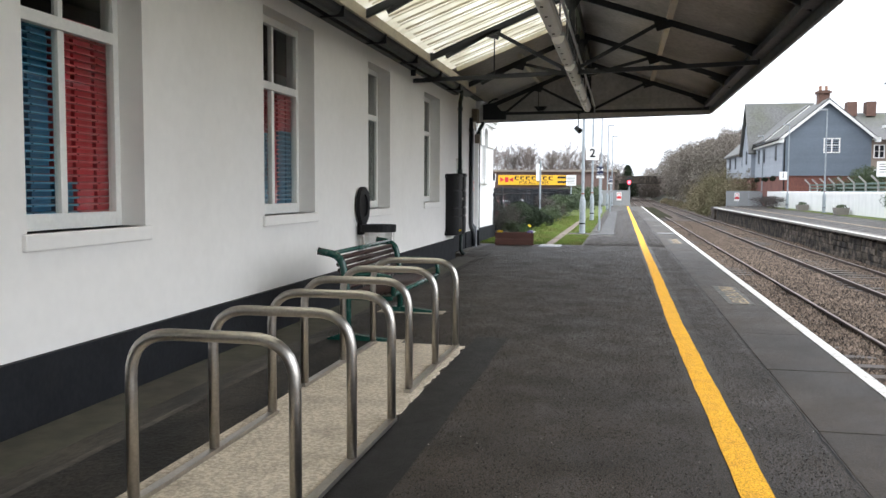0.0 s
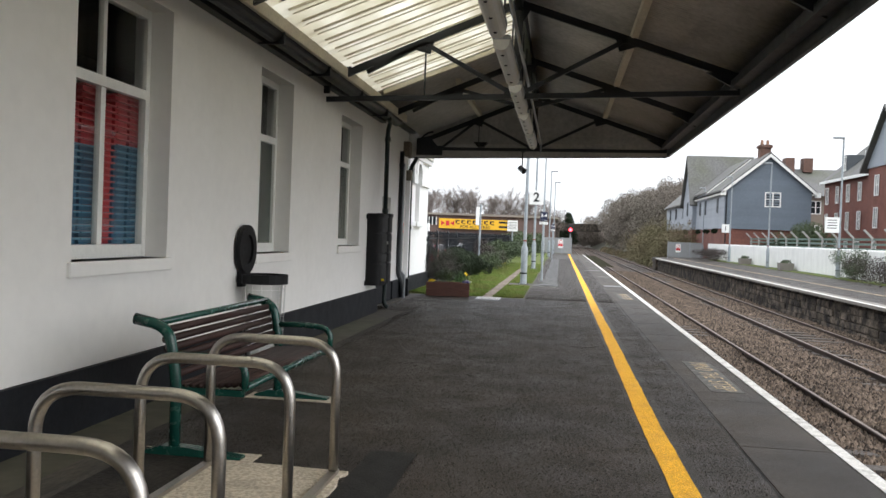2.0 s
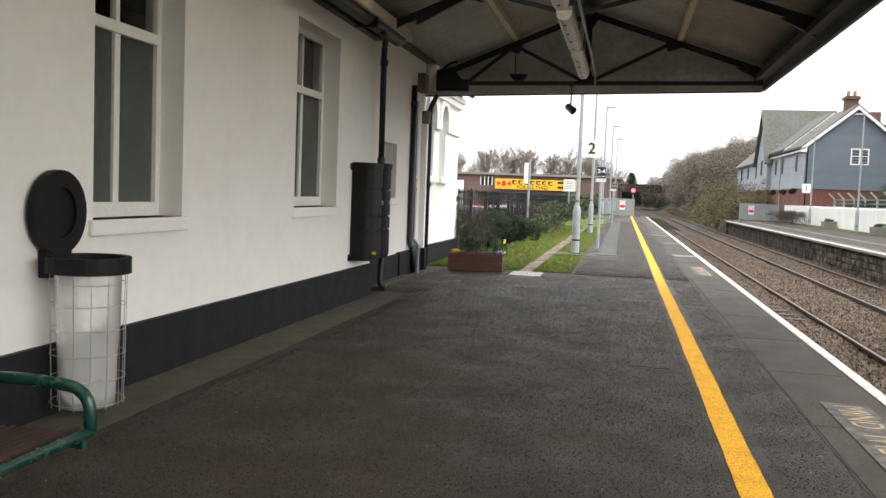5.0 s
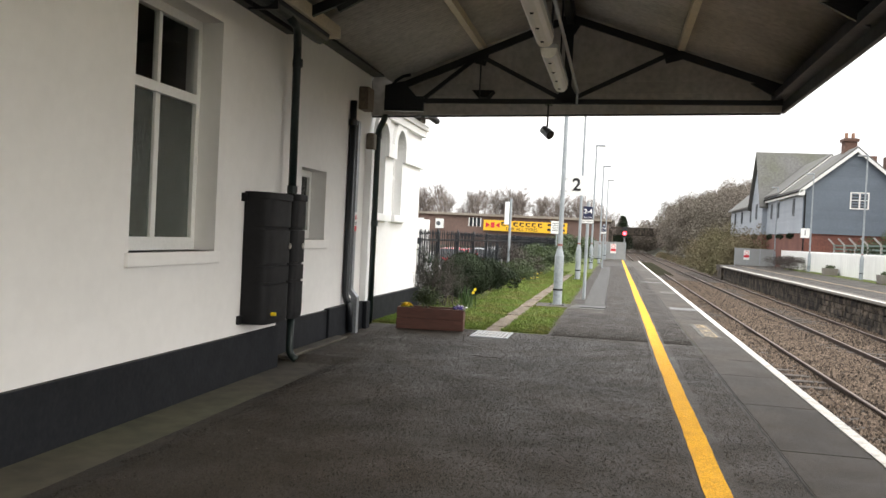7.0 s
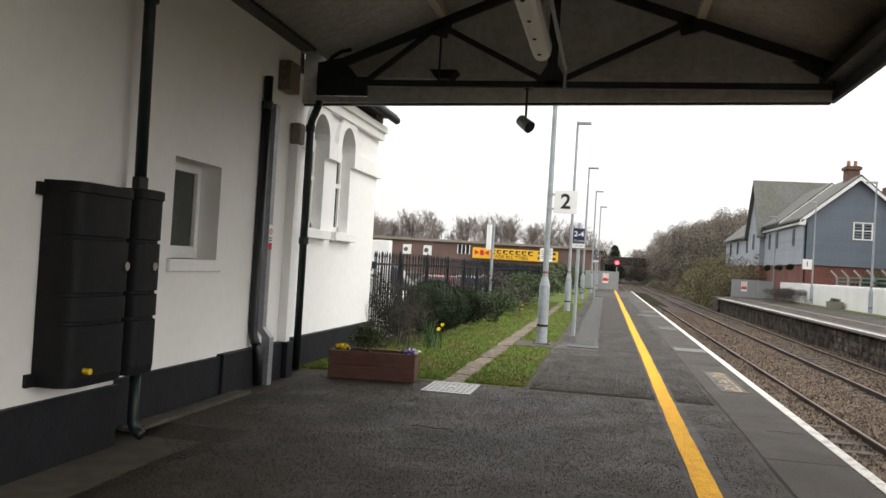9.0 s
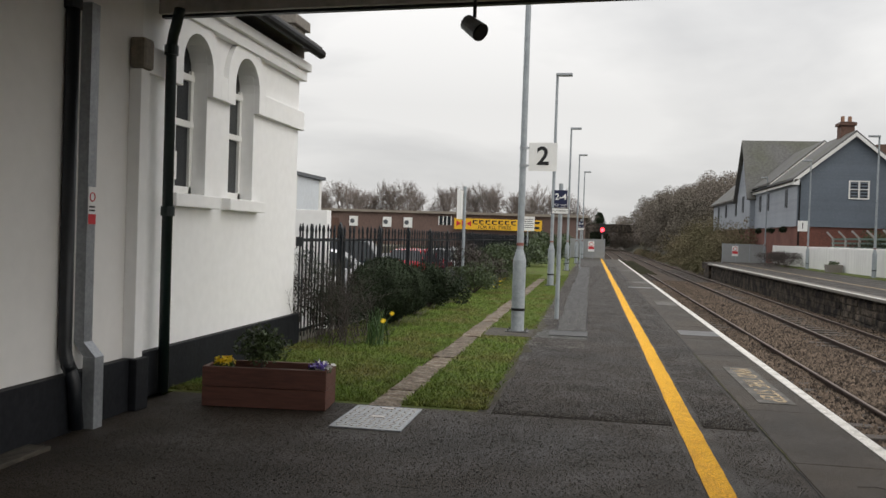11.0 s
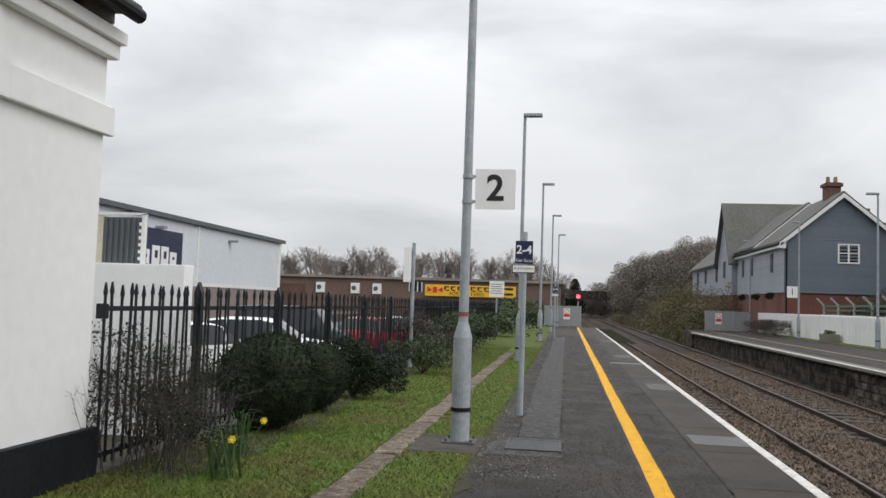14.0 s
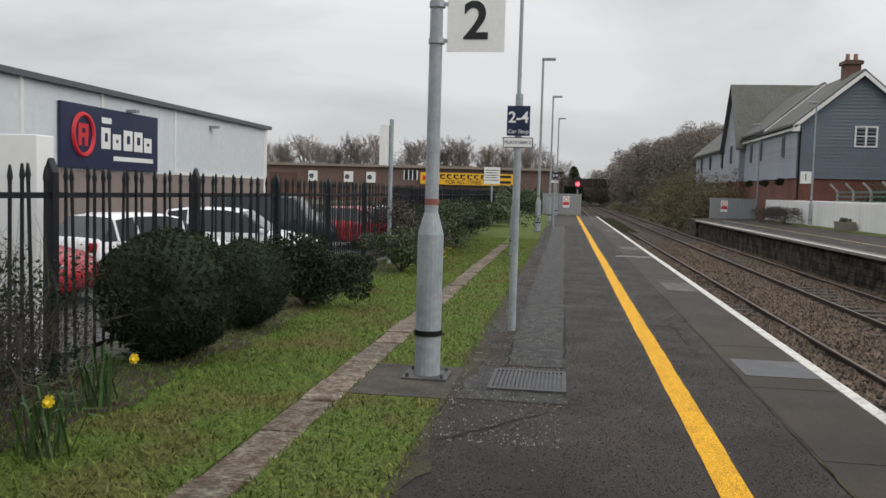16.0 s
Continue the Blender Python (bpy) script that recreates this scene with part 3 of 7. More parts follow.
def window(i, y0, y1, z0, z1, kind_):
    w = thing(f"window_{i}", "white framed window with a stone sill", "window", ((WALL2 if kind_ == "small" else WALL) - 0.24, (y0 + y1) / 2, z0), kind="structure")
    h, t = (y1 - y0) / 2, 0.055
    H = z1 - z0
    tr = H * 0.635
    J = 0.065
    bars = [(-0.03, 0.04, -h, -h + J, 0, H), (-0.03, 0.04, h - J, h, 0, H), (-0.03, 0.04, -h + J, h - J, 0, 0.11), (-0.03, 0.04, -h + J, h - J, H - 0.08, H)]
    if kind_ != "small":
        bars += [(-0.025, 0.045, -h + J, h - J, tr, tr + 0.085), (-0.025, 0.03, -0.035, 0.035, 0.11, tr), (-0.025, 0.03, -0.025, 0.025, tr + 0.085, H - 0.08)]
    for b in bars:
        part("frame_bar", bm_boxes(b, bevel=0.006), FRAME_WHITE, w)
    if kind_ == "small":
        part("pane", bm_boxes((-0.004, 0.004, -h + J, h - J, 0.11, H - 0.08)), FROST, w)
    else:
        low = FROST if kind_ == "frosted" else GLASS
        for a, b in ((-h + J, -0.035), (0.035, h - J)):
            part("pane", bm_boxes((-0.004, 0.004, a, b, 0.11, tr)), low, w).visible_shadow = False
            part("pane", bm_boxes((-0.004, 0.004, a, b, tr + 0.085, H - 0.08)), GLASS, w).visible_shadow = False
    part("sill", bm_boxes((-0.02, 0.275, -h - 0.05, h + 0.05, -0.11, 0.0), bevel=0.012), RENDER, w, "painted stone sill")


for i, (a, b, c, d) in enumerate(WINDOWS):
    window(i + 1, a, b, c, d, ("clear", "clear", "clear", "frosted", "frosted", "small")[i])

# --- canopy over the platform ---
RIDGE, RIDGE_Z, EAVE_Z, CAN_R, CAN_END = -0.77, 4.80, 3.79, 2.26, 22.45
WAVE = 0.076


def sheet(x0, z0, x1, z1, y0, y1, name, material, lab, pitch=WAVE, amp=0.012):
    """A corrugated sheet, ridges running down the slope."""
    n = max(8, int((y1 - y0) / pitch * (6 if pitch < 0.1 else 16)))
    vs, fs = [], []
    for j in range(n + 1):
        y = y0 + (y1 - y0) * j / n
        d = amp * math.tanh((2.6 if pitch > 0.1 else 0.9) * math.sin(2 * math.pi * y / pitch)) * (1 if pitch > 0.1 else 1.35)
        vs += [(x0, y, z0 + d), (x1, y, z1 + d)]
    for j in range(n):
        fs.append((2 * j, 2 * j + 1, 2 * j + 3, 2 * j + 2))
    ob = new(name, raw(name, vs, fs, material, True))
    so = ob.modifiers.new("thick", "SOLIDIFY")
    so.thickness = 0.006
    ob.parent = canopy
    return tagged(ob, lab)


canopy = thing("platform_canopy", "dark iron trusses carrying corrugated roof sheets", "canopy", (0, 0, 0), kind="structure")
LEFT_Z = 3.74     # where the left slope meets the wall
sl = (RIDGE_Z - LEFT_Z) / (RIDGE - WALL)
GUT = -3.05
seams = [-14, -7.8, -4.1, -0.4, 3.3, 7.0, 10.7, 14.4, 16.95, CAN_END]
for a, b in zip(seams, seams[1:]):
    clear_roof = -1 < a < 16
    sheet(WALL + 0.01, LEFT_Z + 0.01 * sl, RIDGE, RIDGE_Z, a, b + 0.02, "roof_sheet", TRANSLUCENT if clear_roof else SHEET, "translucent yellowed corrugated sheets" if clear_roof else "grey corrugated sheets", 0.48 if clear_roof else WAVE, 0.05 if clear_roof else 0.014)
    sheet(CAN_R, EAVE_Z, RIDGE, RIDGE_Z, a, b + 0.02, "roof_sheet", SHEET, "grey corrugated sheets")
rib = Vector((RIDGE - WALL - 0.36, 0, (RIDGE - WALL - 0.36) * sl))
rib_turn = Matrix.Translation((WALL + 0.36, 0, LEFT_Z + 0.36 * sl - 0.055)) @ rib.to_track_quat("X", "Z").to_matrix().to_4x4()
# Opaque bars added under the clear sheets to draw their corrugations' shaded lines.
for w_ in (0.013, 0.007):
    rib_me = mesh_of("sheet_rib", bm_boxes((0, rib.length, -w_, w_, -0.012, 0.012)), CREAM)
    for k in range(36):
        piece("sheet_rib", rib_me, canopy, Matrix.Translation((0, -0.25 + 0.48 * k + (0.14 if w_ < 0.01 else 0), 0)) @ rib_turn)


def soffit_and_fascia():
    part("fascia", bm_boxes((CAN_R - 0.05, CAN_R, -14, CAN_END + 0.13, 3.37, EAVE_Z + 0.03)), IRON, canopy, "dark painted fascia board")
    part("eave_beam", bm_boxes((CAN_R - 0.22, CAN_R - 0.052, -14, CAN_END - 0.1, 3.50, 3.60)), IRON, canopy)
    part("wall_gutter", bm_boxes((WALL + 0.001, WALL + 0.36, -14, 19.0, LEFT_Z - 0.17, LEFT_Z - 0.03), bevel=0.01), CREAM, canopy, "cream painted gutter board")
    part("wall_plate", bm_boxes((WALL + 0.002, WALL + 0.10, -14, 18.3, LEFT_Z - 0.28, LEFT_Z - 0.175)), IRON, canopy)
    gut = [(WALL + 0.10, LEFT_Z - 0.175)] + [(WALL + 0.21 + 0.11 * math.cos(g), LEFT_Z - 0.18 + 0.10 * math.sin(g)) for g in np.linspace(-math.pi, 0, 9)] + [(WALL + 0.32, LEFT_Z - 0.175)]
    part("rain_gutter", bm_prism(gut, "y", -14, 18.75), IRON, canopy, "black half-round gutter")
    for y in np.arange(0.6, 18.7, 1.85):
        part("gutter_bracket", bm_boxes((WALL + 0.05, WALL + 0.345, float(y) - 0.015, float(y) + 0.015, LEFT_Z - 0.30, LEFT_Z - 0.172)), IRON, canopy)
    edge = Vector((RIDGE - WALL - 0.3, 0, (RIDGE - WALL - 0.3) * sl))
    bm = bmesh.new()
    box(bm, 0, edge.length, -0.03, 0.05, -0.085, -0.015, m=Matrix.Translation((WALL + 0.3, 16.97, LEFT_Z + 0.3 * sl)) @ edge.to_track_quat("X", "Z").to_matrix().to_4x4())
    part("sheet_edge", bm, CREAM, canopy, "cream board along the end of the clear sheets")
    part("ridge_beam", bm_boxes((RIDGE - 0.05, RIDGE + 0.05, -14, CAN_END, RIDGE_Z - 0.28, RIDGE_Z - 0.03)), IRON, canopy)
    for s, x in ((-1, -2.05), (1, 0.78)):
        z = RIDGE_Z - (RIDGE_Z - (LEFT_Z if s < 0 else EAVE_Z)) * abs(x - RIDGE) / (abs(WALL - RIDGE) if s < 0 else CAN_R - RIDGE)
        part("purlin", bm_boxes((x - 0.045, x + 0.045, -14 if s > 0 else 18.1, CAN_END, z - 0.13, z - 0.03)), CREAM, canopy, "cream painted purlin")
    part("gable_end", bm_prism([(BW + 0.002, 3.21), (CAN_R - 0.052, 3.37), (CAN_R - 0.052, EAVE_Z + 0.045), (RIDGE, RIDGE_Z + 0.03), (BW + 0.002, LEFT_Z + 0.07)], "y", CAN_END + 0.02, CAN_END + 0.06), SHEET, canopy, "grey boarded gable end")


soffit_and_fascia()
# Added strip: draws the dark crease between wall and roof, closes the gap.
part("wall_plate", bm_boxes((WALL2 + 0.001, WALL + 0.04, 18.37, 21.985, LEFT_Z - 0.03, LEFT_Z + 0.06)), IRON, canopy)
# Two boards added to stop sky light leaking in past the wall top.
part("wall_soffit", bm_boxes((-4.2, WALL + 0.03, 18.37, CAN_END + 0.015, LEFT_Z + 0.062, LEFT_Z + 0.10)), SHEET, canopy)
part("wall_infill", bm_boxes((BW - 0.3, BW + 0.001, 21.985, CAN_END + 0.015, 3.551, LEFT_Z + 0.06)), IRON, canopy)
part("bearing_block", bm_boxes((WALL2 + 0.001, WALL2 + 0.14, 21.35, 21.65, 3.14, 3.46), bevel=0.012), mat("bearing_wood", (0.20, 0.16, 0.12), 0.8, var=0.3), canopy, "weathered wooden bearing block")
part("gable_band", bm_prism([(WALL + 0.4, 3.52), (CAN_R - 0.3, 3.64), (CAN_R - 0.3, 3.80), (WALL + 0.4, 3.69)], "y", CAN_END - 0.02, CAN_END + 0.018), SHEET, canopy, "paler board across the gable")


def bar2(bm, y, a, b, w=0.07, d=0.05):
    """A flat iron between two points of a truss's plane."""
    a, b = Vector((a[0], y, a[1])), Vector((b[0], y, b[1]))
    q = (b - a).to_track_quat("X", "Z").to_matrix().to_4x4()
    box(bm, -(b - a).length / 2, (b - a).length / 2, -d / 2, d / 2, -w / 2, w / 2, m=Matrix.Translation((a + b) / 2) @ q)


def truss(y, tie):
    t = thing("roof_truss", "dark painted iron roof truss", "truss", (0, y, 0), group="canopy trusses", kind="structure")
    foot_l, foot_r, top = (WALL + 0.1, LEFT_Z - 0.20), (CAN_R - 0.12, EAVE_Z - 0.14), (RIDGE, RIDGE_Z - 0.18)
    mid_l = ((foot_l[0] + top[0]) / 2, (foot_l[1] + top[1]) / 2)
    mid_r = ((foot_r[0] + top[0]) / 2, (foot_r[1] + top[1]) / 2)
    tie_z, end = tie or 3.76, y > 21
    lift = 0.03 if end else 0.085
    for nm, a, b, w in (("rafter", foot_l, top, 0.10), ("rafter", foot_r, top, 0.10), ("brace", mid_l, (RIDGE, tie_z), 0.06), ("brace", mid_r, (RIDGE, tie_z), 0.06),
                        ("king_post", (RIDGE, tie_z), top, 0.11), ("strut", (mid_l[0], mid_l[1] - 0.02), (mid_l[0] - 0.78, tie_z + 0.02 if end else foot_l[1] + 0.12), 0.055), *([("tie_bar", (WALL + 0.06, tie_z - lift), (CAN_R - 0.1, tie_z + lift), 0.07), ("hanger_rod", (mid_l[0] + 0.04, mid_l[1]), (mid_l[0] + 0.04, tie_z), 0.016)] if tie else []), ("wall_bracket", (WALL + 0.06, tie_z), (WALL + 0.06, foot_l[1] + 0.05), 0.08)):
        bm = bmesh.new()
        bar2(bm, 0, a, b, w)
        part(nm, bm, IRON, t)
    bm = bmesh.new()
    for (cx, cz), side in ((mid_l, -1), (mid_r, 1)):
        prism(bm, [(cx - 0.16, cz - 0.16 * 0.36 * -side - 0.03), (cx + 0.16, cz + 0.16 * 0.36 * -side - 0.03), (cx - side * 0.1, cz - 0.16)], "y", -0.02, 0.02)
    for x_, z_, d_ in ((RIDGE, tie_z + 0.03, 0.2), (RIDGE, top[1] - 0.06, -0.2)):
        prism(bm, [(x_ - 0.17, z_), (x_ + 0.17, z_), (x_ + 0.05, z_ + d_), (x_ - 0.05, z_ + d_)], "y", -0.022, 0.022)
    prism(bm, [(foot_r[0] - 0.42, foot_r[1] + 0.06), (foot_r[0] + 0.02, foot_r[1] - 0.18), (foot_r[0] + 0.02, foot_r[1] + 0.06)], "y", -0.022, 0.022)
    if end:
        box(bm, WALL + 0.02, WALL + 0.62, -0.03, 0.03, 3.24, 3.46)
        prism(bm, [(WALL + 0.02, 3.46), (WALL + 0.5, 3.46), (WALL + 0.3, 3.68), (WALL + 0.02, 3.62)], "y", -0.03, 0.03)
    part("gusset", bm, IRON, t)
    if tie:
        bm = bmesh.new()
        tube(bm, [(WALL + 0.08 + 0.32 * (1 - math.cos(g)), 0, tie_z + 0.04 + 0.32 * math.sin(g)) for g in (0, 0.4, 0.8, 1.2, 1.57)], 0.025, 6)
        part("curved_bracket", bm, IRON, t)


for y, tie in ((-7.8, 0), (-4.1, 0), (-0.4, 3.36), (3.3, 0), (7.0, 3.36), (10.7, 0), (14.4, 3.36), (18.1, 0), (22.15, 3.42)):
    truss(y, tie)
part("end_beam", bm_prism([(BW + 0.002, 3.19), (CAN_R - 0.052, 3.35), (CAN_R - 0.052, 3.47), (BW + 0.002, 3.31)], "y", CAN_END + 0.07, CAN_END + 0.13), IRON, canopy, "dark painted end beam")

# --- end building with arched windows ---
BY0, BY1, BTOP = 21.99, 25.97, 3.55


def arch_outline(y0, y1, z0, spring, n=10):
    c, r = (y0 + y1) / 2, (y1 - y0) / 2
    return [(y0, z0), (y1, z0)] + [(c + r * math.cos(math.pi * k / n), spring + r * math.sin(math.pi * k / n)) for k in range(n + 1)]


def arched_wall():
    """Wall with two arched openings, cut out as real holes."""
    bm = bmesh.new()
    cuts = [(22.82, 23.42), (23.94, 24.56)]
    cols = [BY0, cuts[0][0], cuts[0][1], cuts[1][0], cuts[1][1], BY1]
    for k, (a, b) in enumerate(zip(cols, cols[1:])):
        if k % 2 == 0:
            box(bm, BW - T, BW, a, b, 0, BTOP)
        else:
            box(bm, BW - T, BW, a, b, 0, 1.72)
            c, r, n = (a + b) / 2, (b - a) / 2, 10
            arc = [(c + r * math.cos(math.pi * j / n), 2.89 + r * math.sin(math.pi * j / n)) for j in range(n + 1)]
            for p, q in zip(arc, arc[1:]):
                prism(bm, [p, (p[0], BTOP), (q[0], BTOP), q], "x", BW - T, BW)
    bmesh.ops.remove_doubles(bm, verts=bm.verts[:], dist=1e-4)
    return bm, cuts


bm, ARCHES = arched_wall()
annex = whole("wall_annex", bm, RENDER_WHITE, "bright white rendered building end with arched windows", "wall", "structure")
part("annex_end", bm_boxes((-8.2, BW - T, BY1 - 0.35, BY1 - 0.001, 0, BTOP + 0.6)), RENDER_WHITE, annex)
part("annex_roof", bm_prism([(BW + 0.3, BTOP + 0.08), (BW + 0.3, BTOP + 0.14), (-6.5, BTOP + 0.9), (-8.5, BTOP + 0.2)], "y", 22.62, BY1 - 0.05), ROOF, annex, "slate roof")
part("cornice", bm_boxes((BW, BW + 0.09, 22.6, BY1 + 0.03, 3.28, 3.4), (BW, BW + 0.14, 22.6, BY1 + 0.05, 3.4, 3.5), bevel=0.01), RENDER_WHITE, annex)
part("roof_gutter", bm_tube([(BW + 0.3, 22.62, 3.6), (BW + 0.3, BY1 - 0.08, 3.6)], 0.06), PLASTIC, annex, "black roof gutter")
part("stack", bm_boxes((-4.13, -3.70, 25.5, 25.93, 3.55, 3.88), (-4.18, -3.65, 25.45, 25.98, 3.88, 4.0), bevel=0.01), COPING, annex, "weathered stone stack on the roof")
part("plinth", bm_boxes((BW, BW + 0.07, BY0 + 0.02, BY1 + 0.07, 0, 0.38), bevel=0.01), PLINTH, annex, "black painted plinth")
for a, b in ((BY0 + 0.02, ARCHES[0][0] - 0.18), (ARCHES[0][1] + 0.18, ARCHES[1][0] - 0.18), (ARCHES[1][1] + 0.18, BY1 + 0.06)):
    if b - a > 0.08:
        part("band", bm_boxes((BW, BW + 0.06, a, b, 2.67, 2.90), bevel=0.01), RENDER_WHITE, annex)
for a, b in ARCHES:
    c, r = (a + b) / 2, (b - a) / 2
    bm = bmesh.new()
    ring = [(c + q * math.cos(g), 2.89 + q * math.sin(g)) for q in (r,) for g in np.linspace(0, math.pi, 13)]
    for g0, g1 in zip(np.linspace(0, math.pi, 13), np.linspace(0, math.pi, 13)[1:]):
        prism(bm, [(c + q * math.cos(g), 2.89 + q * math.sin(g)) for q, g in ((r, g0), (r + 0.18, g0), (r + 0.18, g1), (r, g1))], "x", BW + 0.001, BW + 0.06)
    for s in (-1, 1):
        box(bm, BW + 0.001, BW + 0.06, c + s * (r + 0.09) - 0.09, c + s * (r + 0.09) + 0.09, 2.67, 2.89)
    part("arch_surround", bm, RENDER_WHITE, annex)
    part("sill", bm_boxes((BW - 0.1, BW + 0.1, a - 0.14, b + 0.16, 1.6, 1.72), bevel=0.012), RENDER_WHITE, annex)
    w = part("arched_window", bm_boxes((BW - 0.2, BW - 0.14, a, a + 0.05, 1.72, 2.9), (BW - 0.2, BW - 0.14, b - 0.05, b, 1.72, 2.9), (BW - 0.2, BW - 0.14, a, b, 1.72, 1.8), (BW - 0.2, BW - 0.13, a, b, 2.36, 2.42), (BW - 0.2, BW - 0.13, a, b, 2.80, 2.86)), FRAME_WHITE, annex, "white sash frame")
    part("pane", bm_prism(arch_outline(a, b, 1.74, 2.89), "x", BW - 0.175, BW - 0.168), DARK_GLASS, w, "dark glass")
    part("paper_notice", bm_boxes((BW - 0.166, BW - 0.160, a + 0.12, a + 0.34, 1.86, 2.12)), SIGN_WHITE, w, "white paper notice")
whole("yard_wall", bm_boxes((-9, -4.06, 28.16, 28.38, -0.06, 1.74), bevel=0.01), RENDER_WHITE, "low white rendered yard wall", "wall", "structure")


# --- garden strip ---
lawn = whole("lawn", bm_boxes((-3.72, -1.89, 22.62, 46, -0.06, 0.0), (-1.61, -0.93, 22.62, 27.95, -0.06, 0.0), (-1.61, -0.93, 28.98, END, -0.06, 0.0), (-3.72, -1.61, 46, END, -0.06, 0.0)), GRASS_SOIL, "mossy lawn strip beside the platform", "lawn", "structure")
rng = np.random.default_rng(11)
n = 110000
gy = 22.7 + 26 * rng.random(n) ** 1.5
gx = np.where(rng.random(n) < 0.75, -3.7 + 1.83 * rng.random(n), -1.63 + 0.72 * rng.random(n))
keep = ~((gx > -1.6) & (gy > 27.9) & (gy < 29.0))
gx, gy = gx[keep], gy[keep]
n = len(gx)
h, a = 0.012 + 0.028 * rng.random(n), rng.random(n) * 6.28
wv, lean = 0.004 + 0.004 * rng.random(n), 0.025 * rng.normal(size=(n, 2))
v = np.stack([np.stack([gx - wv * np.cos(a), gy - wv * np.sin(a), 0 * gx - 0.004], 1), np.stack([gx + wv * np.cos(a), gy + wv * np.sin(a), 0 * gx - 0.004], 1), np.stack([gx + lean[:, 0], gy + lean[:, 1], h], 1)], 1).reshape(-1, 3)
tagged(new("grass", raw("grass", v, np.arange(3 * n).reshape(-1, 3), GRASS)), "short patchy lawn grass with moss", "grass", kind="stuff")
path = whole("garden_path", bm_boxes((-1.89, -1.61, 22.55, 46, -0.06, -0.012)), SOIL, "narrow worn stone path through the grass", "path", "structure")
slab_me = [mesh_of("paving_slab", bm_boxes((-0.132, 0.132, 0, L, -0.04, 0.008), bevel=0.012), PAVER) for L in (0.72, 0.58, 0.86)]
y, i = 22.6, 0
while y < 45:
    L = (0.72, 0.58, 0.86)[i % 3]
    if y > 0:
        piece("paving_slab", slab_me[i % 3], path, pose(-1.75 + 0.015 * math.sin(i * 2.7), y, -0.004 + 0.006 * math.sin(i * 1.9), 0.4 * math.sin(i), 0.6 * math.cos(i * 3), 0.8 * math.sin(i * 4)))
    y, i = y + L + 0.012, i + 1

# platform surface details: worn strip, patches, gully
STRIP = mat("damp_patched_asphalt", (0.038, 0.034, 0.030), 0.5, var=0.8, s1=4, s2=60, bump=1.0, bs=60, col2=(0.0165, 0.0145, 0.013), spread=0.56, rvar=0.25, spec=0.22)
rr = random.Random(3)


def ragged(x0, x1, y0, y1, z, step=0.15, rough_l=0.0, rough_r=0.0, lay=None):
    """A thin strip whose long edges wander; lay gives the height of the ground below."""
    bm, vs, y, seed = bmesh.new(), [], y0, 7.3 * x0 + 3.1 * y0

    def stray(y, k):
        return 0.7 * noise.noise(Vector((y * 0.9, seed, k))) + 0.4 * noise.noise(Vector((y * 3.1, seed, k))) + 0.2 * noise.noise(Vector((y * 9.0, seed, k)))
    while y < y1:
        a, b = x0 + rough_l * stray(y, 1.5), x1 + rough_r * stray(y, 8.5)
        xs_ = (a, (2 * a + b) / 3, (a + 2 * b) / 3, b)
        vs.append([bm.verts.new((x, y, z + (float(lay(x, y)) if lay else 0))) for x in xs_])
        y += min(step, 0.08)
    for p, q in zip(vs, vs[1:]):
        for k in range(3):
            bm.faces.new((p[k], p[k + 1], q[k + 1], q[k]))
    return bm


whole("lamp_pad", bm_boxes((-1.61, -0.93, 27.95, 28.98, -0.06, 0.006), bevel=0.004), mat("dirty_pad", (0.085, 0.072, 0.055), 0.85, var=0.5, s1=4, s2=40, bump=0.6, bs=50, col2=(0.032, 0.027, 0.021)), "dirty concrete pad round the lamp column", "pad", "structure")
part("worn_strip", ragged(-0.62, -0.15, 29.2, 60, 0.004, 0.30, 0.05, 0.03), STRIP, platform, "damp grey patched strip")
part("worn_strip", ragged(-0.85, -0.12, 28.0, 29.15, 0.0035, 0.11, 0.16, 0.03), STRIP, platform, "damp grey patch round the drain")
bed = whole("flower_bed", ragged(-3.74, -2.95, 26.1, 45, 0.006, 0.1, 0.0, 0.28), SOIL, "dark earth of the planting bed by the fence", "bed", "structure")
EARTH = mat("dirty_edge_earth", (0.030, 0.022, 0.014), 0.95, var=0.5, s1=5, s2=40, bump=0.8, bs=50, col2=(0.045, 0.042, 0.016))
part("dirt_edge", ragged(-0.97, -0.87, 22.6, 60, 0.0045, 0.16, 0.02, 0.13), EARTH, platform, "ragged earth where lawn meets asphalt")
part("dirt_edge", ragged(-3.44, -2.8, 7.9, 18.2, 0.0045, 0.13, 0.0, 0.5, paved), mat("trodden_dust", (0.047, 0.037, 0.0275), 0.72, var=0.7, s1=2.2, s2=40, bump=0.7, col2=(0.0205, 0.0163, 0.013), spread=0.53, stretch=(0.6, 1.5, 1)), platform, "dusty strip along the wall foot")
whole("wall_channel", bm_boxes((-2.66, -2.15, -4, 7.9, 0.0, 0.005)), mat("mottled_asphalt", (0.040, 0.033, 0.026), 0.7, var=0.6, s1=2.6, s2=40, bump=0.7, bs=60, col2=(0.011, 0.0095, 0.008), spread=0.55, spec=0.2, stretch=(1, 0.5, 1)), "darker asphalt band by the rack", "patch", "structure")
PATCH = mat("grey_patch", (0.075, 0.074, 0.074), 0.45, var=0.2, s1=3, s2=30, bump=0.2)
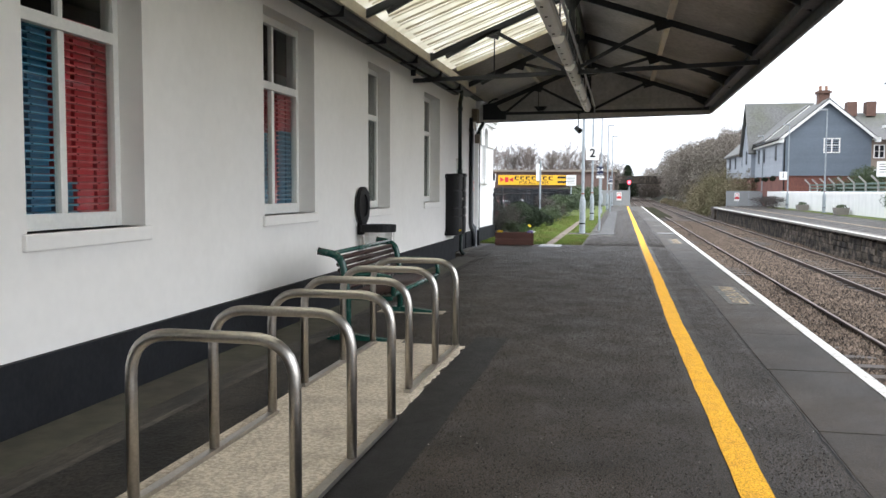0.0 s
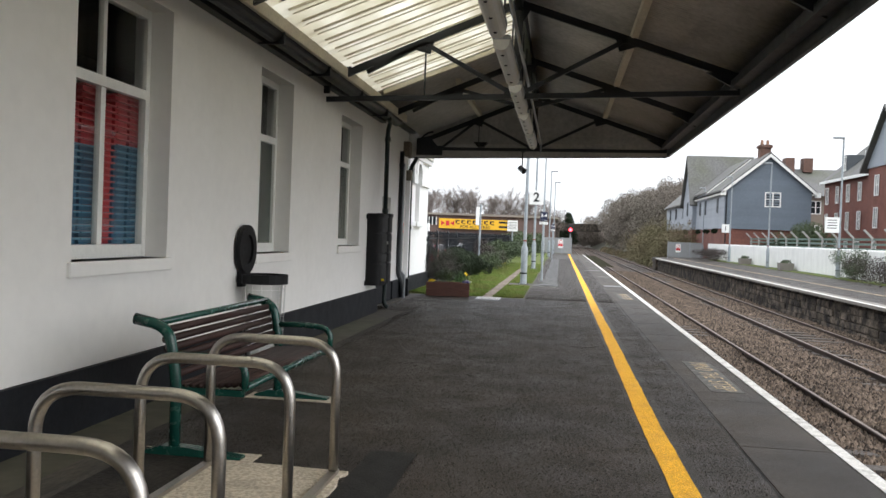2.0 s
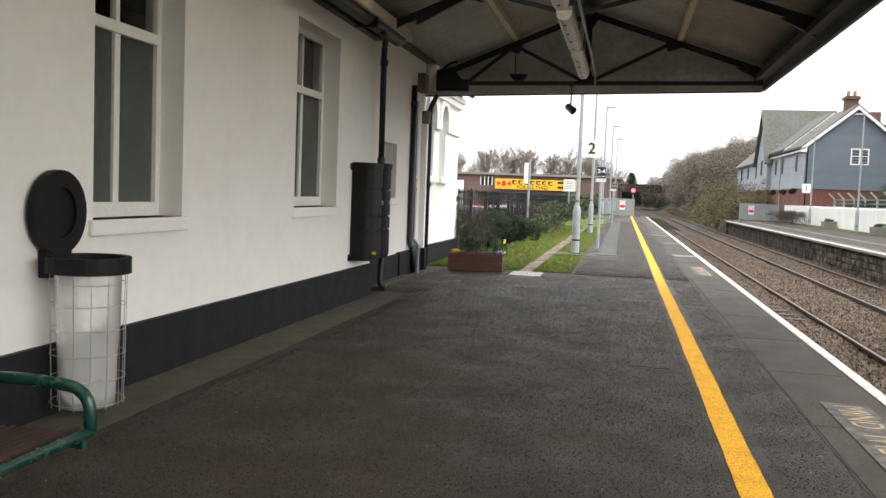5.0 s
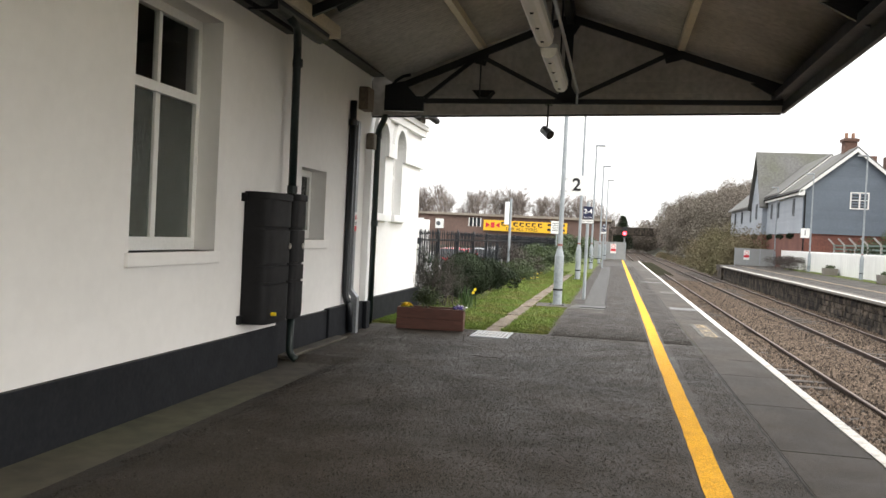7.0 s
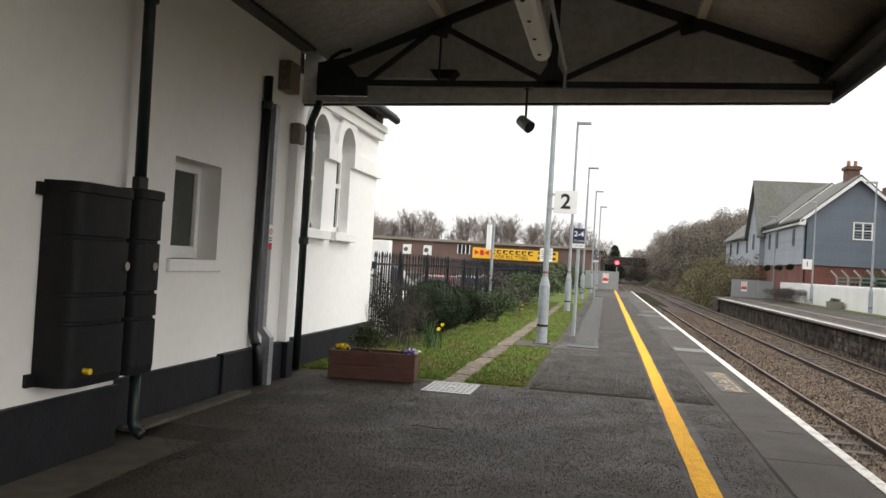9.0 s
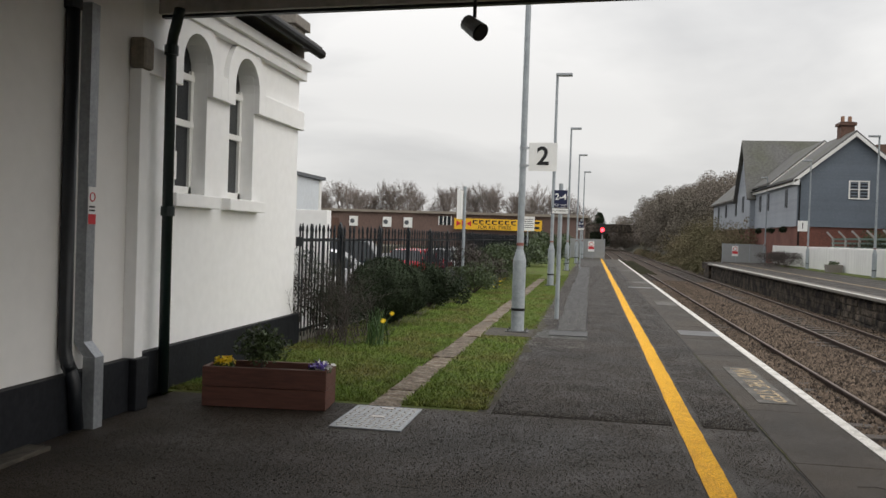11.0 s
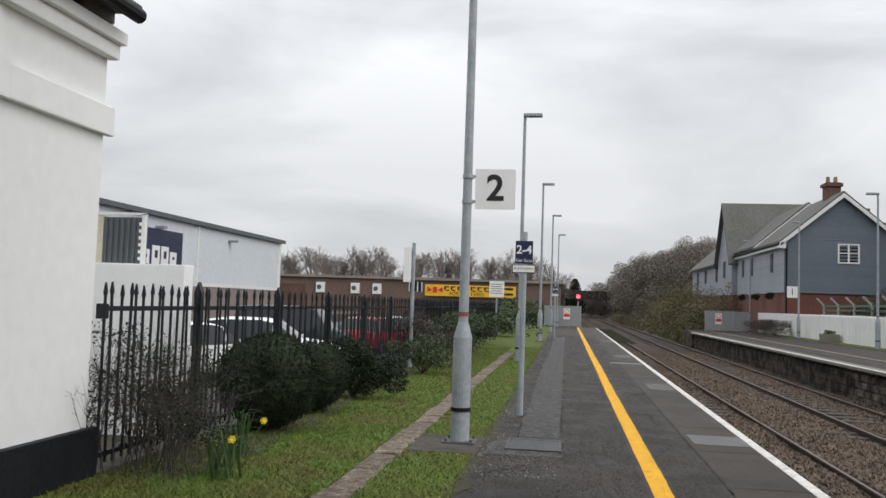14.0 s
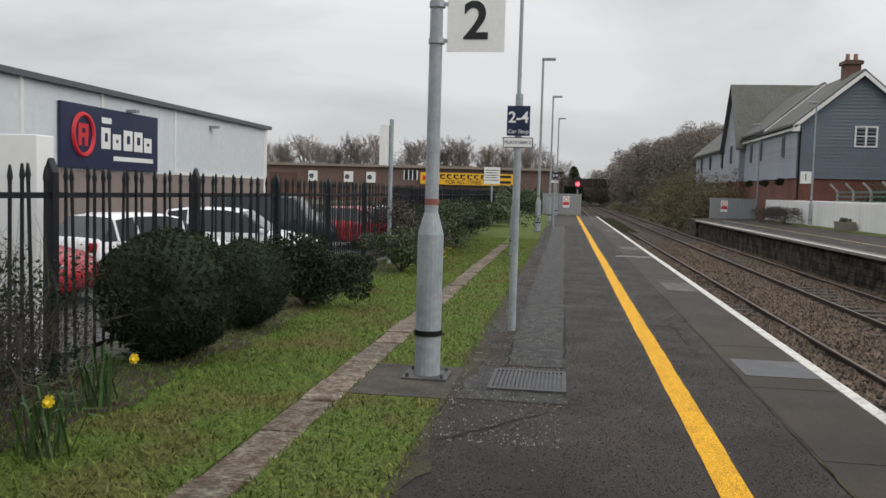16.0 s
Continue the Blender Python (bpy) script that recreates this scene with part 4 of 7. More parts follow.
for x0, x1, y0, y1, m in ((1.3, 1.88, 29.3, 30.0, PATCH), (1.4, 1.86, 35.4, 36.6, FADED), (1.35, 1.84, 45, 46.4, FADED), (1.05, 1.86, 42.2, 42.7, PATCH), (1.4, 1.84, 56, 58, FADED)):
    part("patch", bm_boxes((x0, x1, y0, y1, 0.0, 0.009)), m, platform, "paler worn patch")

def crack(pts, w):
    bm = bmesh.new()
    vs = []
    for k, (x, y) in enumerate(pts):
        q = w * (0.5 + rr.random())
        vs.append((bm.verts.new((x - q, y, 0.0045)), bm.verts.new((x + q, y, 0.0045))))
    for (p, q), (s, t) in zip(vs, vs[1:]):
        bm.faces.new((p, q, t, s))
    return bm


CRACK = mat("crack_dirt", (0.010, 0.009, 0.008), 0.95, var=0.3, bump=0)
MOSS = mat("moss", (0.085, 0.080, 0.022), 0.95, var=0.4, s1=8, s2=60, bump=0.6)
part("joint", crack([(1.225 + 0.014 * rr.random(), 3 + 0.11 * k) for k in range(630)], 0.004), CRACK, platform, "cracked joint behind the edge slabs")
part("joint_moss", crack([(1.232 + 0.012 * rr.random(), 21.5 + 0.09 * k) for k in range(64)], 0.006), MOSS, platform, "mossy joint")
for pts_ in ([(-0.13, 28.2 + 0.12 * k) for k in range(8)], [(-0.14 + 0.02 * rr.random(), 29.6 + 0.15 * k) for k in range(22)], [(-0.62 + 0.03 * rr.random(), 29.1 + 0.12 * k) for k in range(12)], [(-0.85 + 0.085 * k + 0.03 * rr.random(), 27.0 + 0.11 * k) for k in range(8)], [(1.02 + 0.03 * rr.random(), 30.6 + 0.16 * k) for k in range(10)]):
    part("tar_line", crack(pts_, 0.011), CRACK, platform, "cracked tar line")
for x, y in ((0.1, 14.2), (1.5, 21.2), (-1.6, 19.8)):
    tw = whole("fallen_twig", bm_tube([(x, y, 0.008), (x + 0.1, y + 0.02, 0.010), (x + 0.2, y - 0.02, 0.008), (x + 0.33, y + 0.01, 0.008)], 0.002, 5), TWIG, "thin dark twig lying on the asphalt", "twig")
v, f = stones(150000, -3.3, 1.2, 2.6, 22.6, lambda x, y: np.where((x > 0.56) & (x < 0.83), -0.03, -0.0075) + paved(x, y), 0.0050, 18, 1.0)
v2, f2 = stones(80000, -0.86, 1.2, 22.6, 62, lambda x, y: np.where((x > 0.56) & (x < 0.79), -0.03, -0.0075), 0.0050, 19, 2.0)
v, f = np.concatenate([v, v2]), np.concatenate([f, f2 + len(v)])
AGG = mat("asphalt_aggregate", (0.085, 0.071, 0.058), 0.85, var=0.4, s1=25, s2=90, bump=0, col2=(0.022, 0.019, 0.016), spread=0.56, spec=0.3, island=0.8)
tagged(new("aggregate", raw("aggregate", v, f, AGG)), "worn aggregate standing out of the asphalt", "aggregate", kind="stuff")
v, f = stones(1100, -2.7, 1.6, 2.5, 36, lambda x, y: np.where((x < -0.9) & (y > 22.5), -0.05, -0.0085), 0.0055, 8)
v2, f2 = stones(800, -0.95, -0.15, 27.0, 33, lambda x, y: 0 * x - 0.004, 0.0062, 28)
v, f = np.concatenate([v, v2]), np.concatenate([f, f2 + len(v)])
tagged(new("grit", raw("grit", v, f, mat("pale_grit", (0.4, 0.38, 0.34), 0.9, var=0.3, s1=20, bump=0))), "pale grit scattered on the asphalt", "grit", kind="stuff")


def stencil(y0, y1):
    """A worn painted warning on the edge slabs: read from the platform, lines across."""
    s = thing("ground_sign", "worn painted warning on the platform edge", "sign", (1.59, (y0 + y1) / 2, 0.006), group="edge warnings")
    L = y1 - y0
    part("field", bm_boxes((-0.16, 0.16, -L / 2, L / 2, 0, 0.003)), FADED, s, "worn grey painted field")
    for word, a, b in (("MIND", 0.04, 0.33), ("THE", 0.39, 0.61), ("STEP", 0.67, 0.96)):
        t = lettering("word", word, 0.30, FADED_YELLOW, s, pose(0, 0, 0.0045, 0, 0, -90), 0.0008, "faded yellow letters")
        wid = max(p.co.x for p in t.data.vertices) - min(p.co.x for p in t.data.vertices)
        t.matrix_basis = pose(0, L / 2 - L * (a + b) / 2, 0.0045, 0, 0, -90) @ Matrix.Diagonal((L * (b - a) / wid, 0.95, 1, 1))


stencil(23.83, 26.03), stencil(11.33, 13.4)
DRAIN = mat("drain_iron", (0.10, 0.10, 0.10), 0.6, metal=0.3, var=0.3, s1=9, s2=40, bump=0.2)
gully = thing("drain_grating", "long galvanised drain grating set in the platform", "drain", (-0.4, 28.65, 0.004))
part("frame", bm_boxes((-0.28, 0.28, -0.34, -0.3, 0, 0.012), (-0.28, 0.28, 0.3, 0.34, 0, 0.012), (-0.28, -0.25, -0.3, 0.3, 0, 0.012), (0.25, 0.28, -0.3, 0.3, 0, 0.012)), DRAIN, gully)
# Flat black plate: the dark of the hollow below the bars, as colour.
part("sump", bm_boxes((-0.25, 0.25, -0.3, 0.3, 0, 0.003)), BLACK, gully)
slot = mesh_of("bar", bm_boxes((-0.009, 0.009, -0.3, 0.3, 0.003, 0.012)), DRAIN)
for k in range(16):
    piece("bar", slot, gully, pose(-0.225 + 0.03 * k, 0, 0))
cover = thing("manhole_cover", "steel chequer-plate manhole cover in the asphalt", "manhole cover", (-1.68, 22.14, 0.0))
part("plate", bm_boxes((-0.27, 0.27, -0.4, 0.4, 0, 0.012), bevel=0.004), GALV, cover)
stud = mesh_of("stud", bm_boxes((-0.02, 0.02, -0.005, 0.005, 0.012, 0.016)), STEEL)
for j in range(12):
    for k in range(9):
        piece("stud", stud, cover, pose(-0.225 + 0.056 * k, -0.34 + 0.062 * j, 0, 0, 0, 45 if (j + k) % 2 else -45))
for y in (0.0, 0.32):
    part("lifting_key", bm_boxes((-0.05, 0.05, y - 0.03, y + 0.03, 0.012, 0.018), bevel=0.003), STEEL, cover)

# --- bicycle stands ---
part("tar_strip", ragged(-1.27, -0.96, -4, 8.3, 0.0042, 0.3, 0.0, 0.02), mat("tar_repair", (0.0105, 0.0095, 0.009), 0.6, var=0.4, s1=3, s2=70, bump=0.6, bs=90, spec=0.2), platform, "smooth dark repair beside the slab")


def slab_outline():
    """The slab, with its platform side broken by wear."""
    q, pts, y = random.Random(12), [], 1.5
    while y < 7.66:
        pts.append((-1.235 - 0.012 * y * 0.5 - 0.035 * q.random() ** 2, y))
        y += 0.03 + 0.07 * q.random()
    return [(-2.16, 1.5)] + pts + [(-1.285, 7.68), (-2.16, 7.72)]


whole("rack_base", bm_prism(slab_outline(), "z", 0.0, 0.014), SLAB, "pale concrete slab under the bicycle stands", "slab", "structure")


def rack(x, y0, step):
    t = thing("bicycle_rack", "brushed steel rack of three bicycle hoops", "bicycle rack", (x, y0, 0.014), group="bicycle racks")
    for s in (-1, 1):
        part("base_rail", bm_boxes((s * 0.385 - 0.025, s * 0.385 + 0.025, -0.05, 2 * step + 0.05, 0, 0.025), bevel=0.004), STEEL, t)
    for k in range(3):
        pts = bend([(-0.385, step * k, 0.025), (-0.385, step * k, 0.775), (0.385, step * k, 0.775), (0.385, step * k, 0.025)], 0.2, 8)
        part("hoop", bm_tube(pts, 0.027, 14), STEEL, t, smooth=True)


rack(-1.74, 5.87, 0.86), rack(-1.65, 3.53, 0.775)


# --- benches ---
def bench(y0, y1):
    t = thing("platform_bench", "green steel bench with dark brown slats", "bench", (-2.35, (y0 + y1) / 2, 0), group="benches")
    h = (y1 - y0) / 2
    slat = mesh_of("slat", bm_rod((0, -h + 0.03, 0), (0, h - 0.03, 0), 0.0175, n=8), SLAT, True)
    for k in range(10):
        piece("slat", slat, t, pose(-0.09 + 0.046 * k, 0, 0.43 + 0.03 * (k / 9) ** 2))
    back = mesh_of("slat", bm_rod((0, -h + 0.03, 0), (0, h - 0.03, 0), 0.0245, n=10), SLAT, True)
    for k in range(6):
        piece("slat", back, t, pose(-0.13 - 0.014 * k, 0, 0.49 + 0.056 * k))
    part("top_rail", bm_tube([(-0.215, -h, 0.826), (-0.215, h, 0.826)], 0.022), GREEN, t, smooth=True)
    part("front_rail", bm_tube([(0.36, -h, 0.445), (0.36, h, 0.445)], 0.022), GREEN, t, smooth=True)
    for s in (-1, 1):
        y = s * h
        part("end_frame", bm_tube(bend([(-0.09, y, 0.02), (-0.09, y, 0.46), (-0.15, y, 0.80), (-0.37, y, 0.84)], 0.11, 8), 0.036, 14), GREEN, t, smooth=True)
        part("end_cap", bm_rod((-0.375, y, 0.841), (-0.368, y, 0.84), 0.037, n=14), PLASTIC, t, "dark end cap")
        part("armrest", bm_tube(bend([(-0.13, y, 0.62), (0.1, y, 0.63), (0.36, y, 0.61), (0.36, y, 0.445)], 0.1), 0.024, 12), GREEN, t, smooth=True)
        part("seat_bearer", bm_boxes((-0.09, 0.35, y - 0.012 - 0.02 * s, y + 0.012 - 0.02 * s, 0.385, 0.425)), GREEN, t)
        part("foot", bm_prism([(-0.28, 0.0), (0.36, 0.0), (0.36, 0.018), (0.0, 0.06), (-0.16, 0.06), (-0.28, 0.018)], "y", y - 0.045, y + 0.045), GREEN, t)
        part("foot_pad", bm_boxes((-0.34, 0.44, y - 0.13, y + 0.13, 0.0, 0.004)), SLAB, t, "pale concrete patch under the foot")


bench(7.80, 9.76), bench(0.3, 2.36)

# --- bin with its lid up ---
b = thing("litter_bin", "clear bag bin on a black wall ring, lid raised", "bin", (-3.22, 11.53, 0.0))
ring = bmesh.new()
for g in range(24):
    a0, a1 = g * math.pi / 12, (g + 1) * math.pi / 12
    prism(ring, [(r_ * math.cos(a_), r_ * math.sin(a_)) for r_, a_ in ((0.215, a0), (0.25, a0), (0.25, a1), (0.215, a1))], "z", 0.84, 0.94)
part("ring", ring, PLASTIC, b, "black plastic hoop")
part("wall_bracket", bm_boxes((-0.265, -0.2, -0.12, 0.12, 0.80, 0.97), bevel=0.01), PLASTIC, b)
lid = bmesh.new()
for g in range(24):
    a0, a1 = g * math.pi / 12, (g + 1) * math.pi / 12
    prism(lid, [(r_ * math.cos(a_), 1.2 + r_ * 1.05 * math.sin(a_)) for r_, a_ in ((0.15, a0), (0.25, a0), (0.25, a1), (0.15, a1))], "x", -0.245, -0.19)
prism(lid, [(0.16 * math.cos(g * math.pi / 12), 1.2 + 0.165 * math.sin(g * math.pi / 12)) for g in range(24)], "x", -0.24, -0.215)
bmesh.ops.remove_doubles(lid, verts=lid.verts[:], dist=0.0005)
part("lid", lid, PLASTIC, b, "black plastic lid standing up")
BAG = clear("clear_bag", (0.93, 0.93, 0.92), 0.25, 1.15, 0.7)
bag = bmesh.new()
rings = []
for k in range(10):
    z, q = 0.9 - 0.098 * k, 0.2 - 0.004 * k
    rings.append([bag.verts.new((0.96 * q * math.cos(g * math.pi / 16) * (1 + 0.04 * rr.random()), q * math.sin(g * math.pi / 16) * (1 + 0.05 * rr.random()), z)) for g in range(32)])
for p, q in zip(rings, rings[1:]):
    for g in range(32):
        bag.faces.new((p[g], p[(g + 1) % 32], q[(g + 1) % 32], q[g]))
bag.faces.new(rings[-1])
part("bag", bag, BAG, b, "creased clear plastic bag", True)
WIRE = mat("bin_wire", (0.45, 0.45, 0.44), 0.4, metal=0.8, bump=0)
for k in range(14):
    g = k * math.pi / 7
    part("wire", bm_rod((0.225 * math.cos(g), 0.225 * math.sin(g), 0.86), (0.21 * math.cos(g), 0.21 * math.sin(g), 0.02), 0.0025, n=5), WIRE, b)
for z in (0.05, 0.2, 0.35, 0.5, 0.65, 0.78):
    part("wire_ring", bm_tube([(0.218 * math.cos(g * math.pi / 12), 0.218 * math.sin(g * math.pi / 12), z) for g in range(25)], 0.0025, 5), WIRE, b)

# --- water butts and pipes on the wall ---
wb = thing("wall_tank", "tall black plastic water tanks fixed to the wall", "water tank", (WALL, 17.9, 0.38))


def tank(y0, y1, deep, z1):
    bm = bmesh.new()
    out_ = []
    for k in range(31):
        g = math.pi * k / 30
        c, s = math.cos(g), math.sin(g)
        out_.append((deep * abs(s) ** 0.4, (y0 + y1) / 2 + (y1 - y0) / 2 * math.copysign(abs(c) ** 0.35, c)))
    levels = [(0.10, 0.96), (0.16, 1.0), (0.48, 1.0), (0.485, 0.91), (0.505, 0.91), (0.51, 1.0), (0.66, 1.0), (0.665, 0.91), (0.685, 0.91), (0.69, 1.0), (1.02, 1.0), (1.025, 0.91), (1.045, 0.91), (1.05, 1.0), (z1 - 0.07, 1.0), (z1 - 0.065, 1.06), (z1 - 0.005, 1.06), (z1, 1.0)]
    rs = [[bm.verts.new((0.005 + x * q, y, z)) for x, y in out_] for z, q in levels]
    for p, q in zip(rs, rs[1:]):
        for j in range(30):
            bm.faces.new((p[j], p[j + 1], q[j + 1], q[j]))
        bm.faces.new((p[30], p[0], q[0], q[30]))
    bm.faces.new(rs[-1]), bm.faces.new(rs[0][::-1])
    bmesh.ops.recalc_face_normals(bm, faces=bm.faces[:])
    return bm


part("tank", tank(-0.45, 0.20, 0.26, 1.38), PLASTIC, wb, "wide black plastic tank")
part("tank", tank(0.24, 0.58, 0.26, 1.40), PLASTIC, wb, "narrow black plastic tank")
part("tap", bm_rod((0.26, -0.3, 0.2), (0.31, -0.3, 0.2), 0.02), PETAL, wb, "yellow tap")
for y, z in ((0.10, 0.86), (0.46, 0.86)):
    part("badge", bm_rod((0.25, y, z), (0.272, y, z), 0.03, n=16), STEEL, wb)
for z in (0.1, 1.28):
    part("bracket", bm_boxes((0.001, 0.03, -0.52, -0.45, z, z + 0.08)), PLASTIC, wb)


def pipe(name, label, pts, r, material, cat="pipe", collars=()):
    t = thing(name, label, cat, (0, 0, 0))
    part("pipe", bm_tube(bend(pts, r * 2.2, 5), r, 12), material, t, smooth=True)
    for x, y, z in collars:
        part("collar", bm_rod((x, y, z - 0.04), (x, y, z + 0.04), r * 1.3, n=14), material, t)
    return t


pipe("downpipe", "dark green rainwater pipe down the wall", [(WALL + 0.26, 17.72, 3.5), (WALL + 0.24, 18.0, 3.46), (WALL + 0.14, 18.28, 3.3), (WALL + 0.14, 18.31, 1.74)], 0.042, IRON_GREEN, collars=((WALL + 0.14, 18.31, 1.83), (WALL + 0.14, 18.3, 3.16)))
pipe("downpipe", "dark green rainwater pipe down the wall", [(WALL + 0.16, 18.38, 0.5), (WALL + 0.16, 18.38, 0.06), (WALL + 0.24, 18.38, 0.03)], 0.04, IRON_GREEN)
pipe("downpipe", "thin black pipe down the wall", [(WALL2 + 0.05, 21.0, 3.2), (WALL2 + 0.05, 21.0, 0.5), (WALL2 + 0.12, 21.0, 0.4), (WALL2 + 0.12, 21.05, 0.03)], 0.045, IRON, collars=((WALL2 + 0.05, 21.0, 2.9),))
pipe("downpipe", "dark green cast iron rainwater pipe", [(BW + 0.27, 22.30, 3.16), (BW + 0.25, 22.32, 3.11), (BW + 0.13, 22.46, 2.98), (BW + 0.13, 22.47, 0.02)], 0.045, IRON_GREEN, collars=((BW + 0.13, 22.47, 1.55), (BW + 0.13, 22.46, 2.9)))
trunk = thing("cable_trunking", "galvanised steel cable trunking with a small notice", "trunking", (WALL2, 21.22, 0.0))
part("upper", bm_boxes((0.001, 0.08, -0.05, 0.05, 0.6, 2.95), bevel=0.003), GALV, trunk)
part("lower", bm_boxes((0.077, 0.17, -0.055, 0.055, 0.0, 0.5), bevel=0.003), GALV, trunk)
part("offset", bm_prism([(0.001, 0.6), (0.08, 0.6), (0.17, 0.5), (0.08, 0.5)], "y", -0.052, 0.052), GALV, trunk)
n_ = part("notice", bm_boxes((0.081, 0.084, -0.045, 0.045, 1.42, 1.68)), SIGN_WHITE, trunk, "white notice with red no-smoking ring")
ringm = bm_tube([(0.086, 0.03 * math.cos(g * 0.5236), 1.61 + 0.03 * math.sin(g * 0.5236)) for g in range(13)], 0.004, 5)
part("red_ring", ringm, SIGN_RED, n_)
part("red_field", bm_boxes((0.0845, 0.0855, -0.045, 0.045, 1.42, 1.49)), SIGN_RED, n_)
part("text_bar", bm_boxes((0.0845, 0.0855, -0.035, 0.035, 1.51, 1.522), (0.0845, 0.0855, -0.035, 0.035, 1.535, 1.547)), BLACK, n_)
pil = thing("wall_pilaster", "white boxed pipe casing with a wooden cap", "casing", (WALL2, 21.86, 0))
part("casing", bm_boxes((0.001, 0.1, -0.06, 0.06, 0.4, 2.62), bevel=0.006), RENDER_WHITE, pil)
part("cap", bm_boxes((0.001, 0.13, -0.08, 0.08, 2.62, 2.86), bevel=0.03), mat("old_wood", (0.22, 0.19, 0.15), 0.8, var=0.2), pil, "weathered wooden cap")
part("shoe", bm_boxes((0.076, 0.14, -0.09, 0.09, 0.0, 0.4), bevel=0.01), PLINTH, pil)

# --- canopy lamps and speaker ---
TUBE_COVER = mat("lamp_diffuser", (0.72, 0.70, 0.66), 0.35, var=0.06, bump=0)
batten = thing("strip_light", "unlit fluorescent lamp with a pale plastic cover", "strip light", (-0.74, 19.42, 3.36), group="canopy lamps")
prof = [(-0.085, 0.0), (-0.075, -0.06), (-0.045, -0.095), (0, -0.105), (0.045, -0.095), (0.075, -0.06), (0.085, 0.0)]
part("diffuser", bm_prism(prof, "y", -0.96, 0.96), TUBE_COVER, batten)
part("gear_tray", bm_boxes((-0.09, 0.09, -0.98, 0.98, 0.0, 0.05), bevel=0.01), GALV, batten)
part("end_cap", bm_prism(prof, "y", -0.99, -0.96), TUBE_COVER, batten)
part("end_cap", bm_prism(prof, "y", 0.96, 0.99), TUBE_COVER, batten)
for y in (-0.75, -0.25, 0.25, 0.75):
    part("clip", bm_rod((0, y, -0.112), (0, y, -0.10), 0.016, n=8), PLASTIC, batten)
for y in (-0.7, 0.7):
    part("hanger", bm_boxes((-0.01, 0.01, y - 0.01, y + 0.01, 0.05, 1.05)), IRON, batten)
for k in range(1, 12):
    copy_thing(batten, pose(-0.74, 19.42 - 2.46 * k, 3.36))
whole("conduit", bm_tube([(-0.62, -10, 3.56), (-0.62, 22.0, 3.56)], 0.02, 8), GALV, "grey cable conduit under the roof", "conduit", "structure")
whole("conduit", bm_tube([(-0.62, 22.0, 3.54), (-0.62, 22.06, 3.36)], 0.018, 8), GALV, "grey cable conduit under the roof", "conduit", "structure")
sp = thing("loudspeaker", "small dark horn loudspeaker hung under the beam", "loudspeaker", (-1.02, 22.05, 2.92))
part("horn", bm_rod((0.05, -0.05, 0.0), (-0.06, 0.02, 0.09), 0.07, 0.06, 18), GALV, sp, "grey cylindrical body")
part("grille", bm_rod((0.06, -0.056, -0.008), (0.05, -0.05, 0.0), 0.068, n=18), PLASTIC, sp, "black grille")
part("stem", bm_rod((0, 0, 0.12), (0, 0, 0.46), 0.014), IRON, sp)
part("mount", bm_boxes((-0.05, 0.05, -0.04, 0.14, 0.44, 0.46)), IRON, sp)
sec = thing("sensor_box", "small dark wedge-shaped sensor on the gable", "sensor", (-2.0, 22.2, 3.47))
part("body", bm_prism([(-0.16, 0.1), (0.16, 0.1), (0.07, 0), (-0.07, 0)], "y", -0.05, 0.2), PLASTIC, sec)

# --- things stacked behind the first windows ---
room = thing("stacked_trays", "red and blue plastic trays stacked behind the window", "trays", (WALL - 0.49, 5.4, 0.0), group="stacks of trays")
RIM = {CRATE_RED.name: mat("red_tray_rim", (0.55, 0.10, 0.10), 0.35, var=0.1, bump=0), CRATE_BLUE.name: mat("blue_tray_rim", (0.10, 0.30, 0.42), 0.35, var=0.1, bump=0)}
tray = {}
for m in (CRATE_RED, CRATE_BLUE):
    bm = bm_boxes((-0.2, 0.185, -0.100, 0.100, 0, 0.034))
    body_faces = len(bm.faces)
    box(bm, -0.22, 0.22, -0.114, 0.114, 0.034, 0.046, bevel=0.003)
    for k, f_ in enumerate(bm.faces):
        f_.material_index = int(k >= body_faces)
    tray[m.name] = mesh_of("tray", bm, m)
    tray[m.name].materials.append(RIM[m.name])


def stack(parent_, cols, top, seed, lean_, blue):
    q = random.Random(seed)
    for c in range(cols):
        z, k, hi = 0.95, 0, top - 0.25 * q.random() - lean_ * abs(c - cols / 2)
        while z < hi:
            colour = CRATE_BLUE if z < blue[c] else CRATE_RED
            piece("tray", tray[colour.name], parent_, pose(0.01 * q.random(), (c - (cols - 1) / 2) * 0.245 + 0.01 * q.random(), z))
            z, k = z + 0.052, k + 1


stack(room, 8, 2.75, 2, 0.06, (3, 3, 3, 3, 1.45, 0, 0, 0))
room2 = thing("stacked_trays", "red and blue plastic trays stacked behind the window", "trays", (WALL - 0.49, 9.1, 0.0), group="stacks of trays")
stack(room2, 8, 2.6, 5, 0.0, (0, 0, 2.0, 2.0, 0, 2.05, 2.05, 2.05))
for y in (5.4, 9.1):
    tb = thing("tray_table", "plain dark table under the stacked trays", "table", (WALL - 0.66, y, -0.01), group="tray tables")
    part("tabletop", bm_boxes((-0.3, 0.3, -1.0, 1.0, 0.92, 0.96), bevel=0.005), KERB, tb)
    for sx in (-0.26, 0.26):
        for sy in (-0.94, 0.94):
            part("leg", bm_boxes((sx - 0.025, sx + 0.025, sy - 0.025, sy + 0.025, 0, 0.92)), KERB, tb)

